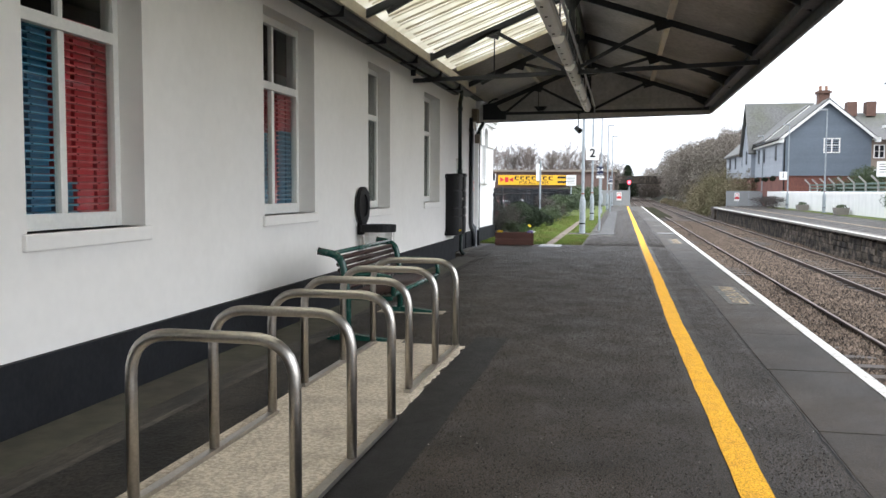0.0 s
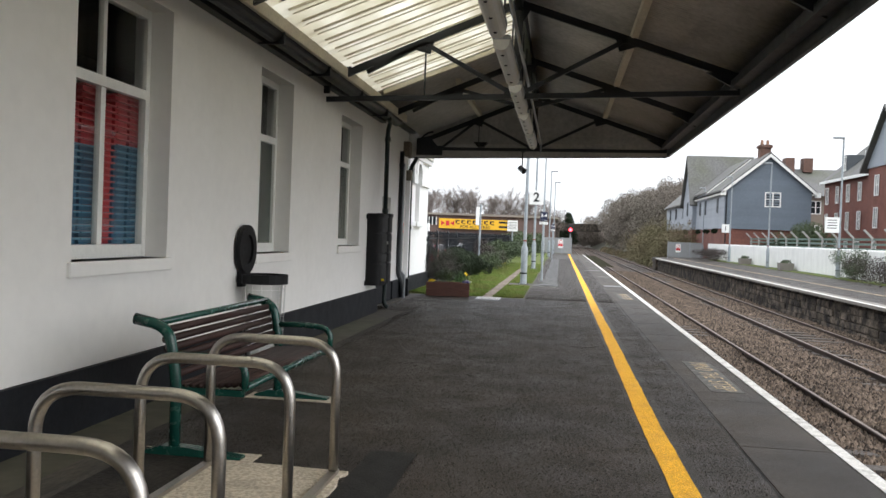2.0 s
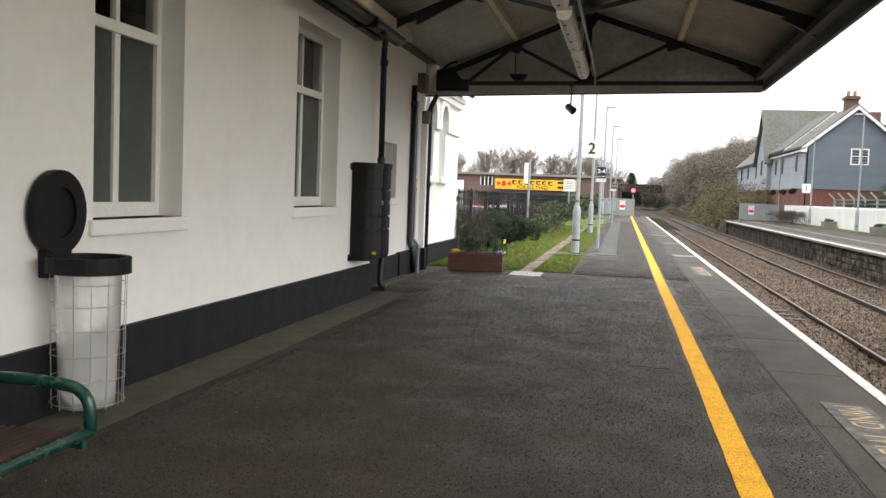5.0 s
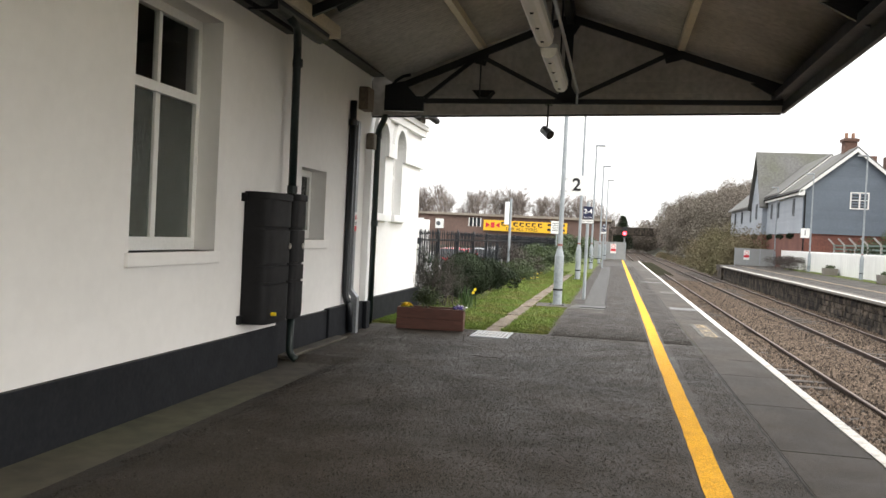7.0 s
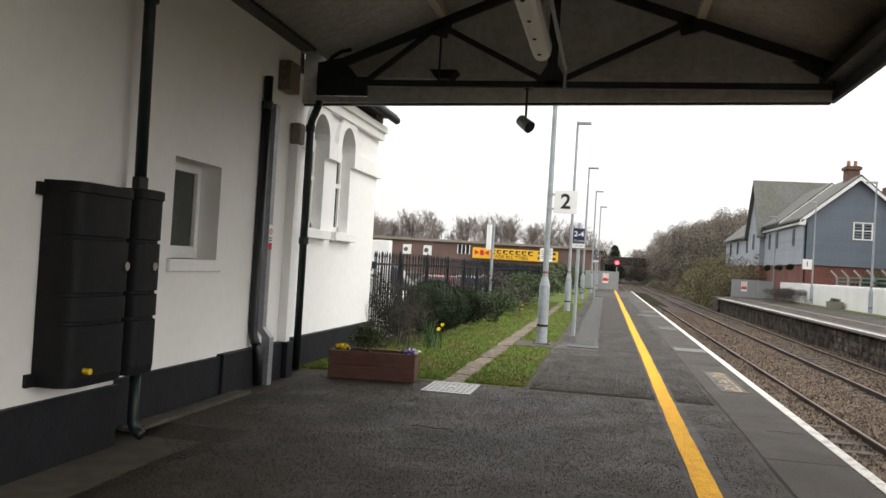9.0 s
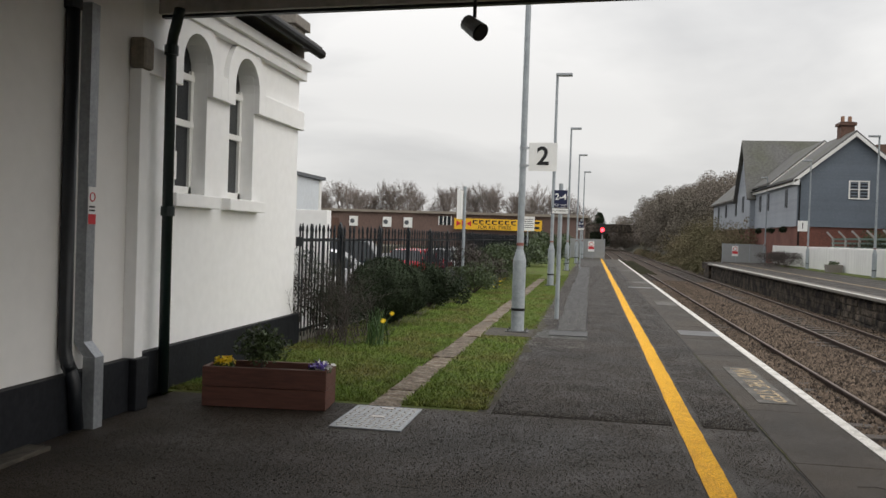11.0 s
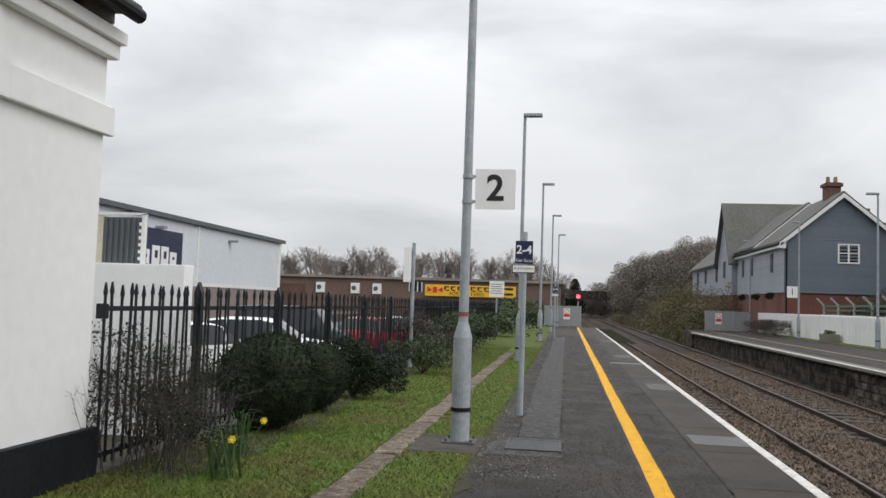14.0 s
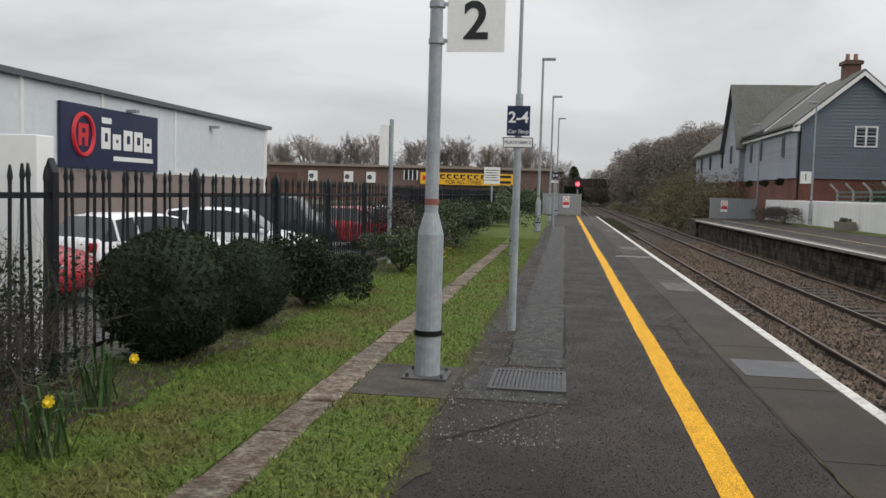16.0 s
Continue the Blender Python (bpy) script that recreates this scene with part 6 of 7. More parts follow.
def sash(parent_, at, w, h_, face, material=None):
    """A white casement: face 's' looks back down the line, 'w' looks at the tracks."""
    t = part("window", bm_boxes((-w / 2, w / 2, 0.0, 0.03, 0, h_)), DARK_GLASS, parent_, "white framed window with dark panes")
    t.matrix_basis = pose(*at, 0, 0, 0 if face == "s" else -90)
    for a in ((-w / 2 - 0.06, w / 2 + 0.06, -0.06, 0.0, -0.09, 0.0), (-w / 2 - 0.06, w / 2 + 0.06, -0.06, 0.0, h_, h_ + 0.08), (-w / 2 - 0.06, -w / 2 + 0.03, -0.06, 0.0, 0, h_), (w / 2 - 0.03, w / 2 + 0.06, -0.06, 0.0, 0, h_), (-0.05, 0.05, -0.05, 0.0, 0, h_), (-w / 2, w / 2, -0.04, 0.0, h_ * 0.5, h_ * 0.5 + 0.05)):
        part("frame", bm_boxes(a), material or FRAME_WHITE, t)


GX0, GX1, GY = 12.85, 19.45, 73.5
AX = (GX0 + GX1) / 2
house = thing("weatherboard_house", "grey weatherboarded house with brick base and slate roof", "house", (0, 0, 0))
part("base_wall", bm_boxes((GX0 + 0.05, GX1 - 0.05, GY + 0.05, 110, -0.06, 2.75)), BRICK, house, "red brick ground storey")
part("upper_wall", bm_prism([(GX0 + 0.02, 2.75), (GX1 - 0.02, 2.75), (GX1 - 0.02, 5.9), (AX, 8.6), (GX0 + 0.02, 5.9)], "y", GY + 0.02, 90), CLAD, house)
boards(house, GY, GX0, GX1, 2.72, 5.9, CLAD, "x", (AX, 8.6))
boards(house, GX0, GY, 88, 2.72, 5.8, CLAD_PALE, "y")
OV = 0.3
slope_z = 0.845
for s, xe in ((-1, GX0 - OV), (1, GX1 + OV)):
    ze = 8.75 - slope_z * abs(xe - AX)
    part("roof", bm_prism([(xe, ze), (AX, 8.75), (AX, 8.9), (xe, ze + 0.15)], "y", GY - 0.3, 81.0), ROOF, house, "slate roof")
    part("roof", bm_prism([(xe, ze + 0.17), (AX, 8.98), (AX, 9.13), (xe, ze + 0.32)], "y", 80.7, 90.2), ROOF, house, "slate roof of the higher second bay")
    part("barge_board", bm_prism([(xe, ze + 0.02), (AX, 8.80), (AX, 9.0), (xe, ze + 0.22)], "y", 80.62, 80.7), FRAME_WHITE, house, "white barge board")
    part("barge_board", bm_prism([(xe, ze - 0.2), (AX, 8.5), (AX, 8.76), (xe, ze + 0.05)], "y", GY - 0.36, GY - 0.3), FRAME_WHITE, house, "white barge board")
    part("eave_box", bm_boxes((xe - 0.05, xe + 0.3, GY - 0.36, GY + 0.1, ze - 0.34, ze + 0.02)), FRAME_WHITE, house)
part("gutter", bm_tube([(GX0 - OV - 0.05, GY - 0.2, 5.66), (GX0 - OV - 0.05, 88, 5.66)], 0.07, 8), PLASTIC, house, "black gutter")
part("fascia", bm_boxes((GX0 - OV + 0.02, GX0 - OV + 0.06, GY - 0.2, 88, 5.44, 5.66)), FRAME_WHITE, house)
ch = part("chimney", bm_boxes((15.85, 16.7, 75.6, 76.5, 7.5, 9.75), (15.74, 16.81, 75.5, 76.6, 9.5, 9.7)), BRICK_DARK, house, "brown brick chimney")
for x in (16.05, 16.5):
    part("pot", bm_rod((x, 76.05, 9.75), (x, 76.05, 10.15), 0.13, 0.11, 10), mat("clay_pot", (0.30, 0.17, 0.11), 0.8), ch)
sash(house, (16.5, GY - 0.03, 4.62), 1.12, 1.02, "s")
part("downpipe", bm_rod((GX0 + 0.1, GY - 0.1, -0.06), (GX0 + 0.1, GY - 0.1, 5.6), 0.05, n=8), PLASTIC, house, "black downpipe at the corner")
for y in (76.5, 82.5, 85.5):
    sash(house, (GX0 - 0.03, y, 4.1), 0.5, 1.1, "w", CLADDING_GREY)
# cross wing with its gable to the tracks
WX, WY0, WY1 = 12.45, 87.8, 93.8
WM = (WY0 + WY1) / 2
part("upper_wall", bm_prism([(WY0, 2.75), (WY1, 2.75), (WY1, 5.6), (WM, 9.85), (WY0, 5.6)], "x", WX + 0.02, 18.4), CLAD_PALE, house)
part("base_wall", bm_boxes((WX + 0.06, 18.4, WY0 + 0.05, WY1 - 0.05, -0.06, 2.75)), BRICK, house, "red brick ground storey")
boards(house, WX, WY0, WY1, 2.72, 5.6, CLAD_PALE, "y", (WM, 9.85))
for s, ye in ((-1, WY0 - 0.4), (1, WY1 + 0.4)):
    k = (10.05 - 5.6) / (WM - WY0)
    ze = 10.05 - k * abs(ye - WM)
    part("roof", bm_prism([(ye, ze), (WM, 10.05), (WM, 10.2), (ye, ze + 0.15)], "x", WX - 0.35, 18.6), ROOF, house, "mossy slate roof")
for y in (90.8,):
    sash(house, (WX - 0.03, y, 4.2), 0.6, 1.2, "w", CLADDING_GREY)
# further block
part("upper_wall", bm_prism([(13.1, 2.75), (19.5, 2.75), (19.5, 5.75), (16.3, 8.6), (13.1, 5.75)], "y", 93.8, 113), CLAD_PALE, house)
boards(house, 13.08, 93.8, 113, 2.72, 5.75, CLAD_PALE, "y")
for s, xe in ((-1, 12.7), (1, 19.9)):
    part("roof", bm_prism([(xe, 5.45), (16.3, 8.75), (16.3, 8.9), (xe, 5.6)], "y", 93.8, 113.3), ROOF, house, "slate roof")
for y in (98.0, 104.0, 109.0):
    sash(house, (13.0, y, 4.1), 0.5, 1.1, "w", CLADDING_GREY)
for y in (75.5, 79.5, 84.0, 89.0):
    bk = thing("hanging_basket", "dark round hanging basket on the house wall", "basket", (GX0 - 0.4 if y < 87 else WX - 0.4, y, 2.35), group="hanging baskets")
    foliage("plant", [(0, 0, 0.15)], [(0.28, 0.28, 0.22)], 260, 0.07, LEAF_DARK, bk)
    part("arm", bm_rod((0.4, 0, 0.35), (0, 0, 0.38), 0.015, n=6), IRON, bk)

# terrace behind
back = thing("terrace_house", "pale rendered house row with slate roof and chimneys", "house", (0, 0, 0))
part("wall", bm_boxes((22.0, 36, 101, 110, -0.06, 7.2)), mat("buff_brick", (0.26, 0.21, 0.17), 0.85, var=0.15, s1=0.4, s2=5), back)
part("roof", bm_prism([(100.4, 7.1), (105.5, 10.4), (110.6, 7.1)], "x", 21.7, 36.2), ROOF, back, "slate roof")
for x in (25.0, 27.0):
    part("chimney", bm_boxes((x, x + 1.0, 104.5, 106, 10, 11.6)), BRICK_DARK, back, "brown brick chimney")
for x in (23.0, 27.5):
    for z in (2.5, 5.2):
        sash(back, (x, 100.97, z), 1.0, 1.3, "s")
dm = part("dormer", bm_prism([(22.2, 7.6), (24.4, 7.6), (24.4, 9.2), (23.3, 10.4), (22.2, 9.2)], "y", 100.2, 104), CLAD, back, "dormer with white window")
sash(dm, (23.3, 100.17, 7.9), 1.2, 1.2, "s")

# red brick flats
flats = thing("brick_flats", "four-storey red brick flats with slate mansard roof", "flats", (0, 0, 0))
FX = 25.2
part("wall", bm_boxes((FX, 38, 40, 90, -0.06, 7.9)), BRICK, flats)
part("roof", bm_prism([(FX - 0.4, 7.8), (FX + 5.5, 13.0), (FX + 11, 13.0), (38.4, 7.8)], "y", 39.8, 90.2), ROOF, flats, "steep slate roof")
part("eave", bm_boxes((FX - 0.45, FX - 0.3, 39.8, 90.2, 7.6, 7.85)), FRAME_WHITE, flats, "white eaves board")
for y in np.arange(56.0, 90, 3.0):
    for z in (0.6, 3.2, 5.7):
        sash(flats, (FX - 0.03, float(y), z), 0.75, 1.45, "w")
    if int(y) % 2 == 0:
        d = part("dormer", bm_boxes((FX + 0.5, FX + 2.2, y - 0.7, y + 0.7, 8.5, 10.1)), CLADDING_GREY, flats, "grey dormer")
        sash(d, (FX + 0.47, float(y), 8.7), 0.9, 1.2, "w")
part("chimney", bm_boxes((29.5, 30.7, 80, 81.4, 12.5, 15.0)), BRICK_DARK, flats, "brown brick chimney")
fb = part("bay", bm_boxes((FX - 1.4, FX, 66, 74, -0.06, 7.9)), BRICK, flats, "projecting brick bay")
part("bay_gable", bm_prism([(65.8, 7.85), (74.2, 7.85), (70, 12.0)], "x", FX - 1.5, FX + 4), CLAD_PALE, flats)
for s, ye in ((-1, 65.4), (1, 74.6)):
    part("roof", bm_prism([(ye, 7.5), (70, 12.1), (70, 12.35), (ye, 7.75)], "x", FX - 1.9, FX + 4.2), ROOF, flats, "slate roof")
for y in (68.0, 72.0):
    for z in (0.6, 3.2, 5.7):
        sash(flats, (FX - 1.43, y, z), 0.75, 1.45, "w")


# --- cars ---
TYRE = mat("tyre_rubber", (0.015, 0.015, 0.016), 0.85, var=0.2)
ALLOY = mat("alloy_wheel", (0.5, 0.5, 0.5), 0.35, metal=0.9, bump=0)
LAMP_RED = mat("tail_lamp", (0.45, 0.01, 0.015), 0.2, bump=0)


def car(colour, label, at, rz, tall=1.5, long=4.3, boxy=False):
    t = thing("parked_car", label, "car", at, rz, "parked cars")
    paint = mat("car_paint", colour, 0.25, var=0.04, bump=0, rvar=0.03)
    h_, belt = long / 2, 0.93
    if boxy:
        line = [(-1.0, 0.75, 0.80), (-0.99, 1.0, 0.85), (-0.97, 1.05, 0.87), (-0.93, tall - 0.05, 0.88), (-0.7, tall, 0.89), (0.0, tall, 0.89), (0.36, tall - 0.06, 0.88), (0.60, 1.05, 0.88), (0.85, 0.95, 0.86), (0.97, 0.78, 0.82), (1.0, 0.55, 0.74)]
    else:
        line = [(-1.0, 0.72, 0.76), (-0.985, 0.93, 0.82), (-0.95, 0.99, 0.85), (-0.76, tall - 0.07, 0.86), (-0.5, tall, 0.87), (-0.05, tall, 0.87), (0.14, tall - 0.07, 0.87), (0.46, 0.98, 0.87), (0.78, 0.88, 0.85), (0.95, 0.72, 0.79), (1.0, 0.52, 0.68)]
    rings = []
    for fx, top, w in line:
        k = min(1, max(0, (top - belt) / (tall - belt)))
        b = min(belt, top - 0.05)
        half = [(w * 0.90, 0.24), (w, 0.40), (w * 1.01, 0.62), (w * 0.985, b), (w * (0.97 - 0.19 * k), top - 0.055), (w * (0.88 - 0.19 * k), top - 0.008)]
        rings.append([(fx * h_, y_, z_) for y_, z_ in half] + [(fx * h_, 0, top + 0.012)] + [(fx * h_, -y_, z_) for y_, z_ in half[::-1]])
    body, glass = bmesh.new(), bmesh.new()

    def skin(bm, quad):
        bm.faces.new([bm.verts.new(p) for p in quad])
    for n_, (a, b) in enumerate(zip(rings, rings[1:])):
        for k in range(12):
            side, screen = k in (3, 8) and 3 <= n_ <= 5, k in (4, 5, 6, 7) and n_ in (2, 6)
            skin(glass if side or screen or (k in (3, 8) and n_ in (2, 6)) else body, (a[k], a[k + 1], b[k + 1], b[k]))
        skin(body, (a[0], b[0], b[12], a[12]))
    for r_ in (rings[0], rings[-1]):
        skin(body, r_)
    for bm in (body, glass):
        bmesh.ops.remove_doubles(bm, verts=bm.verts[:], dist=1e-4)
        bmesh.ops.recalc_face_normals(bm, faces=bm.faces[:])
    part("body", body, paint, t, smooth=True)
    part("glasshouse", glass, DARK_GLASS, t, "dark car windows")
    part("bumper", bm_boxes((-h_ - 0.03, -h_ + 0.12, -0.72, 0.72, 0.30, 0.50), bevel=0.03), paint, t)
    for s in (-1, 1):
        for n_ in (3, 4, 6):
            a, b = rings[n_][3 if s > 0 else 9], rings[n_][4 if s > 0 else 8]
            part("pillar", bm_rod((a[0], a[1] + 0.005 * s, a[2]), (b[0], b[1] + 0.005 * s, b[2]), 0.032, n=6), paint, t)
        part("tail_lamp", bm_boxes((-h_ - 0.01, -h_ + 0.12, s * 0.66 - 0.11, s * 0.66 + 0.11, 0.70, 0.90), bevel=0.02), LAMP_RED, t, "red tail lamp")
        part("headlamp", bm_boxes((h_ - 0.24, h_ - 0.06, s * 0.58 - 0.15, s * 0.58 + 0.15, 0.58, 0.70), bevel=0.02), ALLOY, t)
        part("mirror", bm_boxes((h_ * 0.36, h_ * 0.36 + 0.14, s * 0.95 - 0.08, s * 0.95 + 0.08, 0.93, 1.05), bevel=0.03), paint, t)
        for xw in (-h_ * 0.62, h_ * 0.62):
            wt = part("wheel", bm_rod((xw, s * 0.68, 0.31), (xw, s * 0.89, 0.31), 0.31, n=20), TYRE, t)
            part("rim", bm_rod((xw, s * 0.885, 0.31), (xw, s * 0.90, 0.31), 0.2, n=16), ALLOY, wt)


CP = -0.75
car((0.78, 0.78, 0.78), "white estate car seen from behind its tail lamps", (-9.6, 40.6, CP), 72, 1.48, 4.3)
car((0.70, 0.71, 0.73), "silver people carrier parked behind the railings", (-8.9, 44.2, CP), 8, 1.55, 4.4)
car((0.015, 0.03, 0.03), "dark green off-road car in the car park", (-10.6, 52.2, CP), 4, 1.85, 4.7, True)
car((0.38, 0.015, 0.025), "red car parked in the car park", (-7.9, 54.0, CP), 80, 1.5, 4.0)
car((0.36, 0.02, 0.03), "red hatchback with its bonnet past the yard wall", (-10.45, 36.2, CP), 2, 1.4, 3.7)
car((0.5, 0.52, 0.54), "silver car parked in the car park", (-7.0, 58.0, CP), 80)
car((0.6, 0.62, 0.63), "pale silver car parked by the far fence", (-7.3, 65.0, CP), 85)
car((0.03, 0.05, 0.10), "dark blue car parked in the car park", (-13.5, 60.0, CP), 85)
car((0.55, 0.57, 0.58), "silver car parked before the flats", (20.5, 62.0, -0.06), 100)
car((0.42, 0.5, 0.58), "pale blue car parked before the flats", (21.5, 78.0, -0.06), 95)
car((0.75, 0.75, 0.75), "white car parked before the flats", (20.0, 50.0, -0.06), 85)
whole("car_park", bm_boxes((-21.95, -4.45, 28.55, 121.9, -0.759, -0.75)), ASPHALT_DARK, "dark asphalt car park", "car park", "structure")

# tank box behind the yard wall
tk = thing("store_box", "dark ribbed steel box with a cream side", "store", (-4.66, 28.39, -0.06))
part("body", bm_boxes((-1.3, -0.47, 0.0, 0.12, 0, 2.33), bevel=0.01), CREAM, tk, "cream painted side")
part("dark_face", bm_boxes((-0.47, -0.02, 0.004, 0.12, 0, 2.31)), CLADDING_GREY, tk)
for k in range(6):
    part("rib", bm_boxes((-0.46 + 0.066 * k, -0.425 + 0.066 * k, -0.012, 0.004, 1.5, 2.29), bevel=0.004), CLADDING_GREY, tk)
part("corner_post", bm_boxes((-0.02, 0.012, -0.015, 0.05, 0, 2.35)), FRAME_WHITE, tk, "white corner post")
part("top_rail", bm_boxes((-1.3, 0.012, -0.015, 0.03, 2.335, 2.36)), FRAME_WHITE, tk)
for k in range(9):
    part("hinge", bm_boxes((-0.05, -0.02, -0.014, 0.002, 1.62 + 0.075 * k, 1.655 + 0.075 * k)), FRAME_WHITE, tk)

# --- retail shed ---
shed = thing("retail_shed", "white steel-clad retail shed with a navy sign", "shop building", (0, 0, 0))
SX, ST = -22.0, 5.82
part("wall", bm_boxes((-60, SX, 25, 82.5, -0.8, ST - 0.3)), CLADDING_WHITE, shed)
part("base_wall", bm_boxes((SX, SX + 0.04, 25, 82.5, -0.8, 1.9)), mat("shed_base", (0.27, 0.22, 0.2), 0.7, var=0.15, s1=0.5), shed, "brownish lower wall")
part("eave", bm_boxes((-60.2, SX + 0.3, 24.8, 82.8, ST - 0.3, ST - 0.05)), CLADDING_GREY, shed, "dark grey eaves trim")
for y in (30, 36, 42, 48, 54, 60.0, 67.6):
    part("downpipe", bm_boxes((SX, SX + 0.12, y - 0.08, y + 0.08, 1.9, ST - 0.3)), FRAME_WHITE, shed)
part("corner_trim", bm_boxes((SX, SX + 0.06, 81.9, 82.5, -0.8, ST - 0.3)), FRAME_WHITE, shed)
part("band", bm_boxes((SX + 0.04, SX + 0.1, 67.8, 81.9, 1.9, 2.1)), FRAME_WHITE, shed)
for y in (62.5, 72.5):
    part("floodlight", bm_boxes((SX + 0.02, SX + 0.55, y - 0.18, y + 0.18, ST - 0.95, ST - 0.8)), GALV, shed)
sg = part("sign_board", bm_boxes((SX + 0.05, SX + 0.2, 56.5, 65.3, 2.0, 4.85)), NAVY, shed, "navy shop sign with red ring and white shapes")
SFX = SX + 0.2
ringb = bmesh.new()
tube(ringb, [(SFX + 0.02, 58.2 + 0.82 * math.cos(g * 0.2618), 3.5 + 0.92 * math.sin(g * 0.2618)) for g in range(25)], 0.11, 6)
part("red_ring", ringb, SIGN_RED, sg)
part("red_shape", bm_boxes((SFX, SFX + 0.03, 57.8, 58.05, 3.0, 4.0), (SFX, SFX + 0.03, 58.05, 58.35, 3.8, 4.0), (SFX, SFX + 0.03, 58.05, 58.35, 3.4, 3.58), (SFX, SFX + 0.03, 58.35, 58.6, 3.4, 4.0), (SFX, SFX + 0.03, 58.3, 58.55, 3.0, 3.4)), SIGN_RED, sg)
yy = 59.7
for w, z0, z1 in ((0.8, 2.95, 3.95), (0.75, 2.95, 3.7), (0.85, 2.95, 3.95), (0.85, 2.95, 3.95), (0.8, 2.95, 3.7)):
    b_ = bmesh.new()
    box(b_, SFX, SFX + 0.03, yy, yy + w, z0, z1, bevel=0.012)
    part("white_shape", b_, SIGN_WHITE, sg)
    part("navy_notch", bm_boxes((SFX + 0.031, SFX + 0.035, yy + 0.28, yy + w - 0.26, z0 + 0.34, z1 - 0.26)), NAVY, sg)
    yy += 1.02
part("white_bar", bm_boxes((SFX, SFX + 0.02, 59.75, 60.6, 4.15, 4.42)), SIGN_WHITE, sg)
part("white_bar", bm_boxes((SFX, SFX + 0.02, 60.8, 64.75, 2.42, 2.64)), SIGN_WHITE, sg)

# --- long brown building with the yellow sign ---
tyre = thing("tyre_workshop", "long low brown building with a yellow sign", "workshop", (0, 0, 0))
TY = 124.0
part("wall", bm_boxes((-60, -1.0, TY, TY + 14, -0.06, 4.1)), mat("brown_cladding", (0.165, 0.105, 0.085), 0.7, var=0.15, s1=0.3, s2=4), tyre)
part("roof_edge", bm_boxes((-60, -0.6, TY - 0.4, TY + 14.4, 4.1, 4.4)), mat("roof_trim", (0.30, 0.26, 0.21), 0.7, var=0.2, s1=0.6), tyre)
for x in (-27, -31.5, -24.2):
    a_ = part("fan_unit", bm_boxes((x, x + 1.1, TY - 0.35, TY, 2.2, 3.5)), FRAME_WHITE, tyre, "white cooling unit")
    part("fan", bm_rod((x + 0.4, TY - 0.37, 2.85), (x + 0.4, TY - 0.35, 2.85), 0.3, n=14), CLADDING_GREY, a_)
wn_ = part("window", bm_boxes((-19.6, -18.0, TY - 0.05, TY, 2.7, 3.8)), DARK_GLASS, tyre)
for x in (-19.65, -19.1, -18.6, -18.05):
    part("frame", bm_boxes((x, x + 0.12, TY - 0.1, TY - 0.05, 2.65, 3.85)), FRAME_WHITE, wn_)
part("shutter", bm_boxes((-36.5, -33, TY - 0.05, TY, 0, 3.2)), BRICK_DARK, tyre)
ys_ = part("sign_board", bm_boxes((-17.5, -6.3, TY - 0.6, TY - 0.5, 2.2, 3.6)), SIGN_YELLOW, tyre, "yellow sign with black lettering")
part("sign_arm", bm_boxes((-17.0, -16.8, TY - 0.5, TY, 2.6, 2.8), (-7.0, -6.8, TY - 0.5, TY, 2.6, 2.8)), IRON, tyre)
for k, w in enumerate((0.62, 0.55, 0.6, 0.6, 0.62, 0.55, 0.6)):
    x = -15.1 + 0.82 * k
    part("black_shape", bm_boxes((x, x + w, TY - 0.63, TY - 0.6, 3.28, 3.42), (x, x + 0.2, TY - 0.63, TY - 0.6, 2.98, 3.28), (x + 0.2, x + w, TY - 0.63, TY - 0.6, 2.86, 2.98)), BLACK, ys_)
lettering("line_of_text", "FOR ALL TYRES", 0.62, BLACK, ys_, pose(-12.3, TY - 0.61, 2.5) @ FACE_SOUTH, 0.01)
for z in (3.15, 2.5):
    part("text_bar", bm_boxes((-8.9, -6.6, TY - 0.63, TY - 0.6, z, z + 0.28)), BLACK, ys_)
part("red_arrow", bm_prism([(-17.2, 2.6), (-17.2, 3.3), (-16.6, 2.95)], "y", TY - 0.64, TY - 0.6), SIGN_RED, ys_)
part("red_arrow", bm_prism([(-15.3, 2.6), (-15.3, 3.3), (-15.9, 2.95)], "y", TY - 0.64, TY - 0.6), SIGN_RED, ys_)
part("red_shape", bm_boxes((-16.5, -16.0, TY - 0.64, TY - 0.6, 2.6, 3.3)), SIGN_RED, ys_)

# --- signal and bridge ---
sig = thing("railway_signal", "signal post showing a red light", "signal", (1.05, 110.0, -1.1))
part("post", bm_rod((0, 0, 0), (0, 0, 3.9), 0.08, n=10), GALV, sig)
part("head", bm_boxes((-0.28, 0.28, -0.1, 0.15, 3.1, 4.3), bevel=0.04), BLACK, sig)
part("lamp", bm_rod((0, -0.14, 3.6), (0, -0.1, 3.6), 0.2, n=16), RED_LIGHT, sig, "lit red signal lamp")
br = thing("road_bridge", "dark stone road bridge over the tracks", "bridge", (0, 0, 0), kind="structure")
part("deck", bm_boxes((-14, 24, 210, 218, 3.2, 5.0)), OLD_STONE, br)
part("abutment", bm_boxes((-14, -0.5, 210, 218, -1.2, 3.2)), OLD_STONE, br)
part("abutment", bm_boxes((10.5, 24, 210, 218, -1.2, 3.2)), OLD_STONE, br)

# --- trees, scrub and woods ---
rng = np.random.default_rng(77)


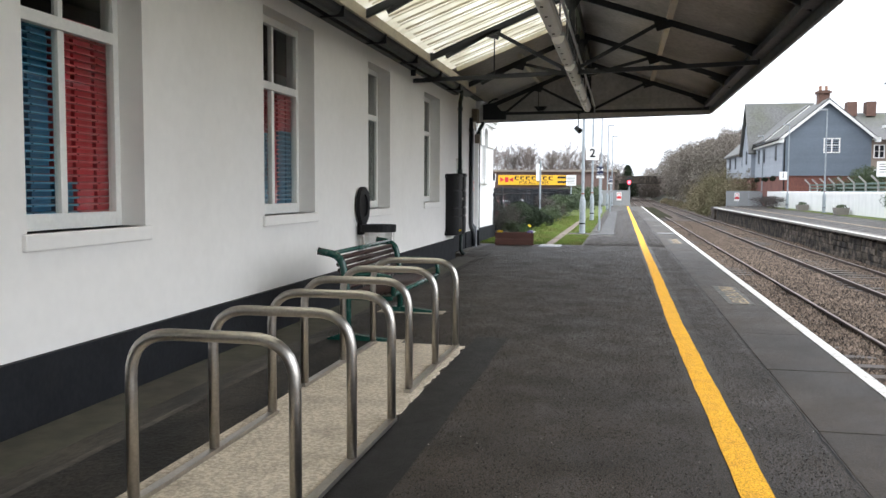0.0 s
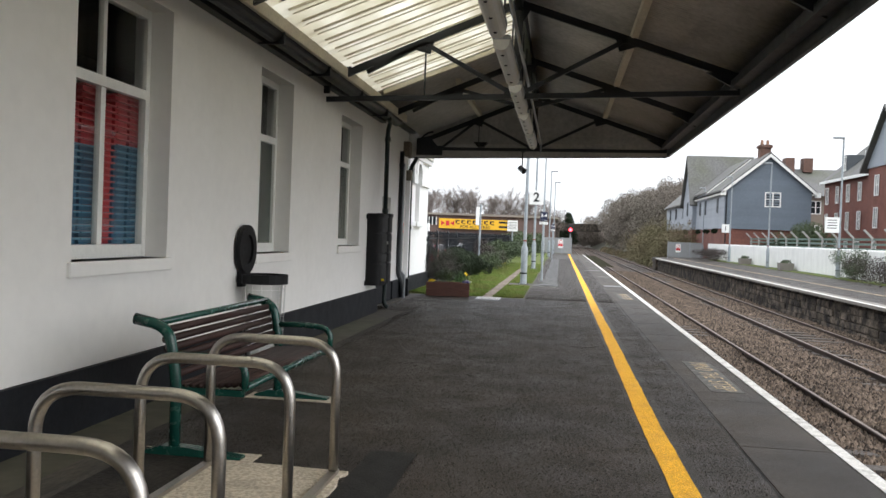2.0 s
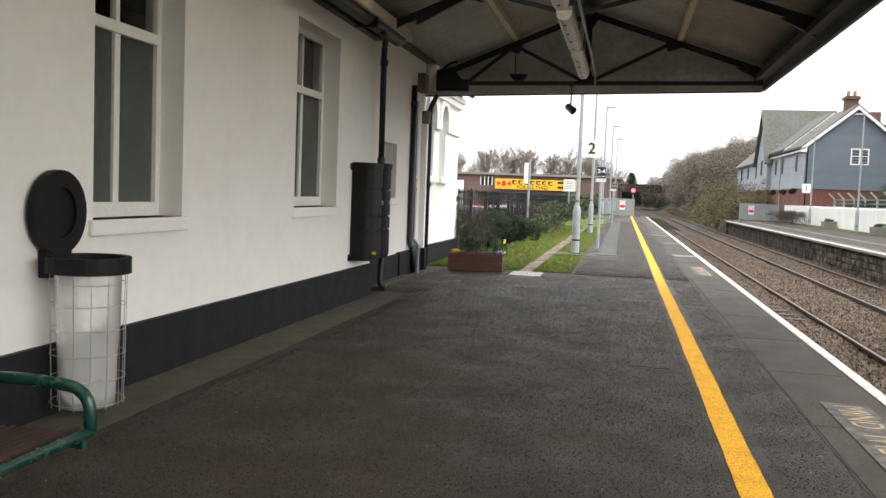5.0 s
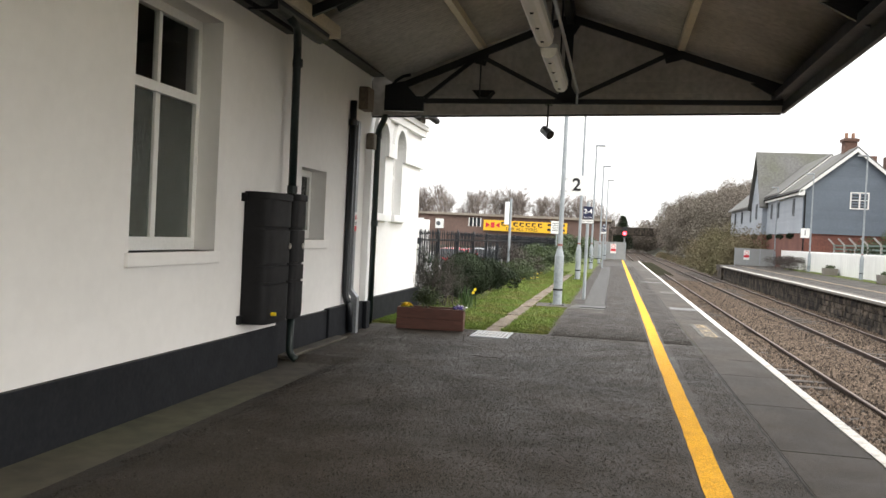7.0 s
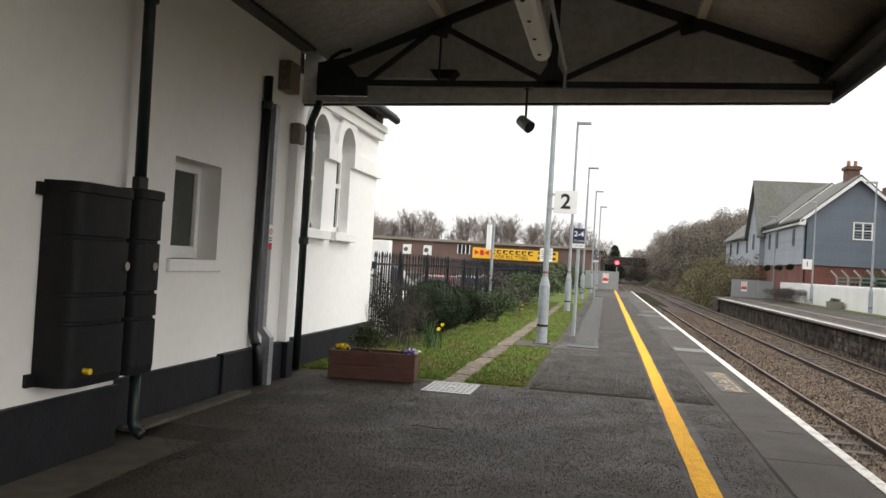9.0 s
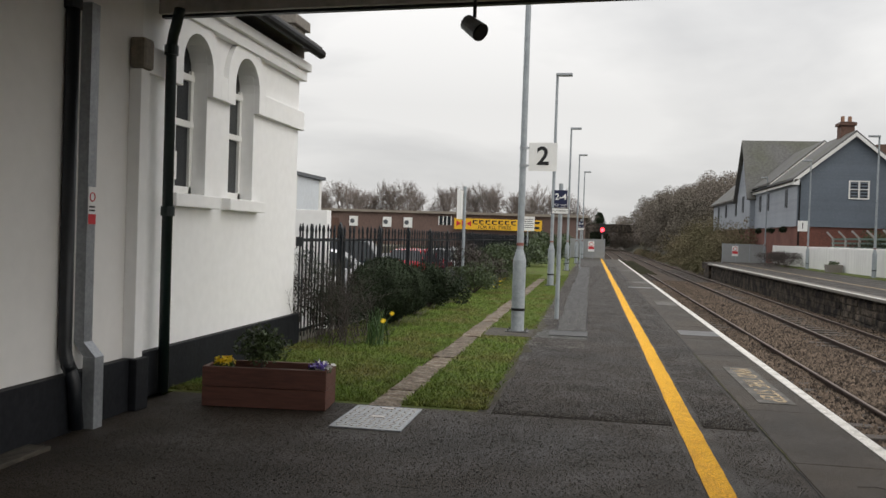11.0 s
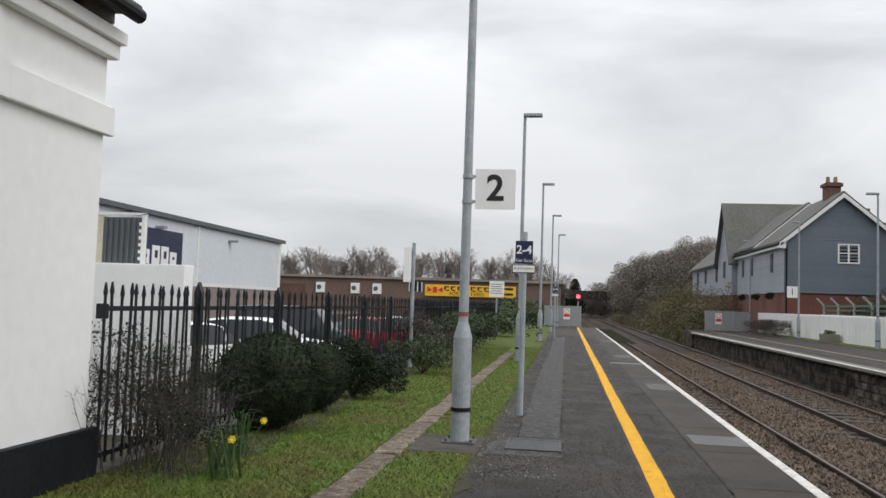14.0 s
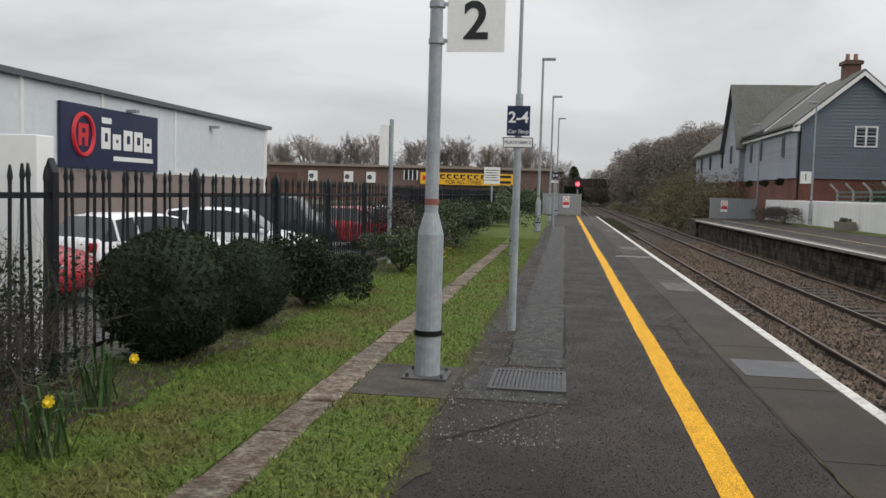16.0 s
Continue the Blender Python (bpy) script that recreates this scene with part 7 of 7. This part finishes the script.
def bare_crown(name, seed, h, depth=5):
    r_ = np.random.default_rng(seed)
    o = ([], [])
    branches(r_, (0, 0, -0.3), (0.03, 0.02, 1), h * 0.30, h * 0.015, depth, o, 4, 0.0, 0.5)
    return raw(name, *o, TWIG_FAR)


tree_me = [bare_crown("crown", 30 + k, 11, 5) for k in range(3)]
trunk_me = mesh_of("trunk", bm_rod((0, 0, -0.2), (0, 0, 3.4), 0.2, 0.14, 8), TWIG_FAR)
for k in range(44):
    x = -66 + 1.45 * k + 0.8 * rng.normal()
    t = thing("bare_tree", "leafless winter tree behind the buildings", "tree", (x, 150 + 10 * rng.random(), -0.06), 360 * rng.random(), "bare trees")
    t.scale = (1.0,) * 3
    piece("crown", tree_me[k % 3], t, Matrix.Scale(1.02 + 0.3 * rng.random(), 4))
    piece("trunk", trunk_me, t, Matrix.Identity(4))


def thicket(name, label, cells, count, size, material, twig=None):
    """Dense scrub: blobs of small leaves; cells are x, y, z, radius, height."""
    cs = [(x, y, z) for x, y, z, r_, h_ in cells]
    rs = [(r_, r_, h_) for x, y, z, r_, h_ in cells]
    tagged(new(name, raw(name, *leaves(rng, cs, rs, count, size, 0.4), material)), label, "scrub", kind="stuff")


cells = []
for k in range(420):
    y = 86 + 116 * rng.random() ** 1.2
    x = 9.4 + 3.2 * rng.random() + (5 * rng.random() if y > 118 else 0)
    hgt = (1.0 + 1.6 * rng.random()) * (1 + 0.35 * max(0, min(1, (x - 9.4) / 3))) + (y > 100) * 1.2 * rng.random()
    cells.append((x, y, hgt * 0.5 - 0.6 + 0.25 * (x - 9.4), 0.7 + 0.4 * rng.random(), hgt * 0.6))
for k in range(240):
    y = 79.5 + 110 * rng.random() ** 1.3
    cells.append((8.5 + 2.2 * rng.random(), y, -0.85 + 0.35 * rng.random(), 0.6 + 0.3 * rng.random(), 0.4 + 0.25 * rng.random()))
thicket("lineside_scrub", "tangled brown and olive scrub beside the line", cells, 230000, 0.085, SCRUB)
cells = []
for k in range(1100):
    y = 122 + 90 * rng.random()
    x = 9 + 26 * rng.random() ** 1.1
    top = min(12.2, 5.9 + 0.46 * (x - 6)) * (y / 150) ** 0.6
    cells.append((x, y, top * (0.12 + 0.80 * rng.random() ** 0.8) + 0.7 * rng.normal(), 1.2, 1.3))
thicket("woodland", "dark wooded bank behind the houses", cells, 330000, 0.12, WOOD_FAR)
cells = [(6 + 8 * rng.random(), 215 + 30 * rng.random(), 2.5 + 3 * rng.random(), 2.2, 2.4) for _ in range(16)] + [(-11 + 8 * rng.random(), 165 + 30 * rng.random(), 2.0 + 3.2 * rng.random(), 1.8, 2.2) for _ in range(30)]
cells += [(-2 + 14 * rng.random(), 226 + 20 * rng.random(), 0.2 + 3.6 * rng.random(), 1.8, 1.8) for _ in range(60)]
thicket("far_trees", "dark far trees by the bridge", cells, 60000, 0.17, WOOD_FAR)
cells = [(-4.5 + 2.4 * rng.random(), 68 + 40 * rng.random(), 0.4 + 0.8 * rng.random(), 0.9, 0.9) for _ in range(26)]
thicket("lineside_bushes", "mixed bushes beyond the railings", cells, 12000, 0.10, LEAF)
for x, y, h_, sd in ((1.6, 223, 8.6, 1), (-1.2, 226, 7.6, 2), (-3.6, 224, 7.0, 3)):
    t = thing("conifer", "dark evergreen tree beyond the bridge", "tree", (x, y, -0.8))
    part("trunk", bm_rod((0, 0, 0), (0, 0, h_ * 0.95), 0.2, 0.03, 7), BARK, t)
    cs = [(0, 0, h_ * (0.15 + 0.8 * f_)) for f_ in np.linspace(0, 1, 14)]
    foliage("crown", cs, [(0.34 * h_ * (1.12 - f_) ** 0.6,) * 2 + (h_ * 0.08,) for f_ in np.linspace(0, 1, 14)], 6000, 0.2, LEAF_DARK, t)
for x, y, sc in ((19, 128, 1.0), (24, 135, 1.1), (30, 140, 1.1), (14, 150, 0.95), (18, 165, 1.1), (12.5, 175, 0.85), (22, 150, 1.2), (16, 190, 1.1), (11, 160, 0.75), (26, 128, 1.1), (33, 130, 1.1), (20, 142, 1.15)):
    t = thing("bare_tree", "leafless winter tree on the wooded bank", "tree", (x, y, 0.2), 360 * rng.random(), "bare trees")
    piece("crown", tree_me[int(x) % 3], t, Matrix.Scale(sc, 4))
    piece("trunk", trunk_me, t, Matrix.Identity(4))
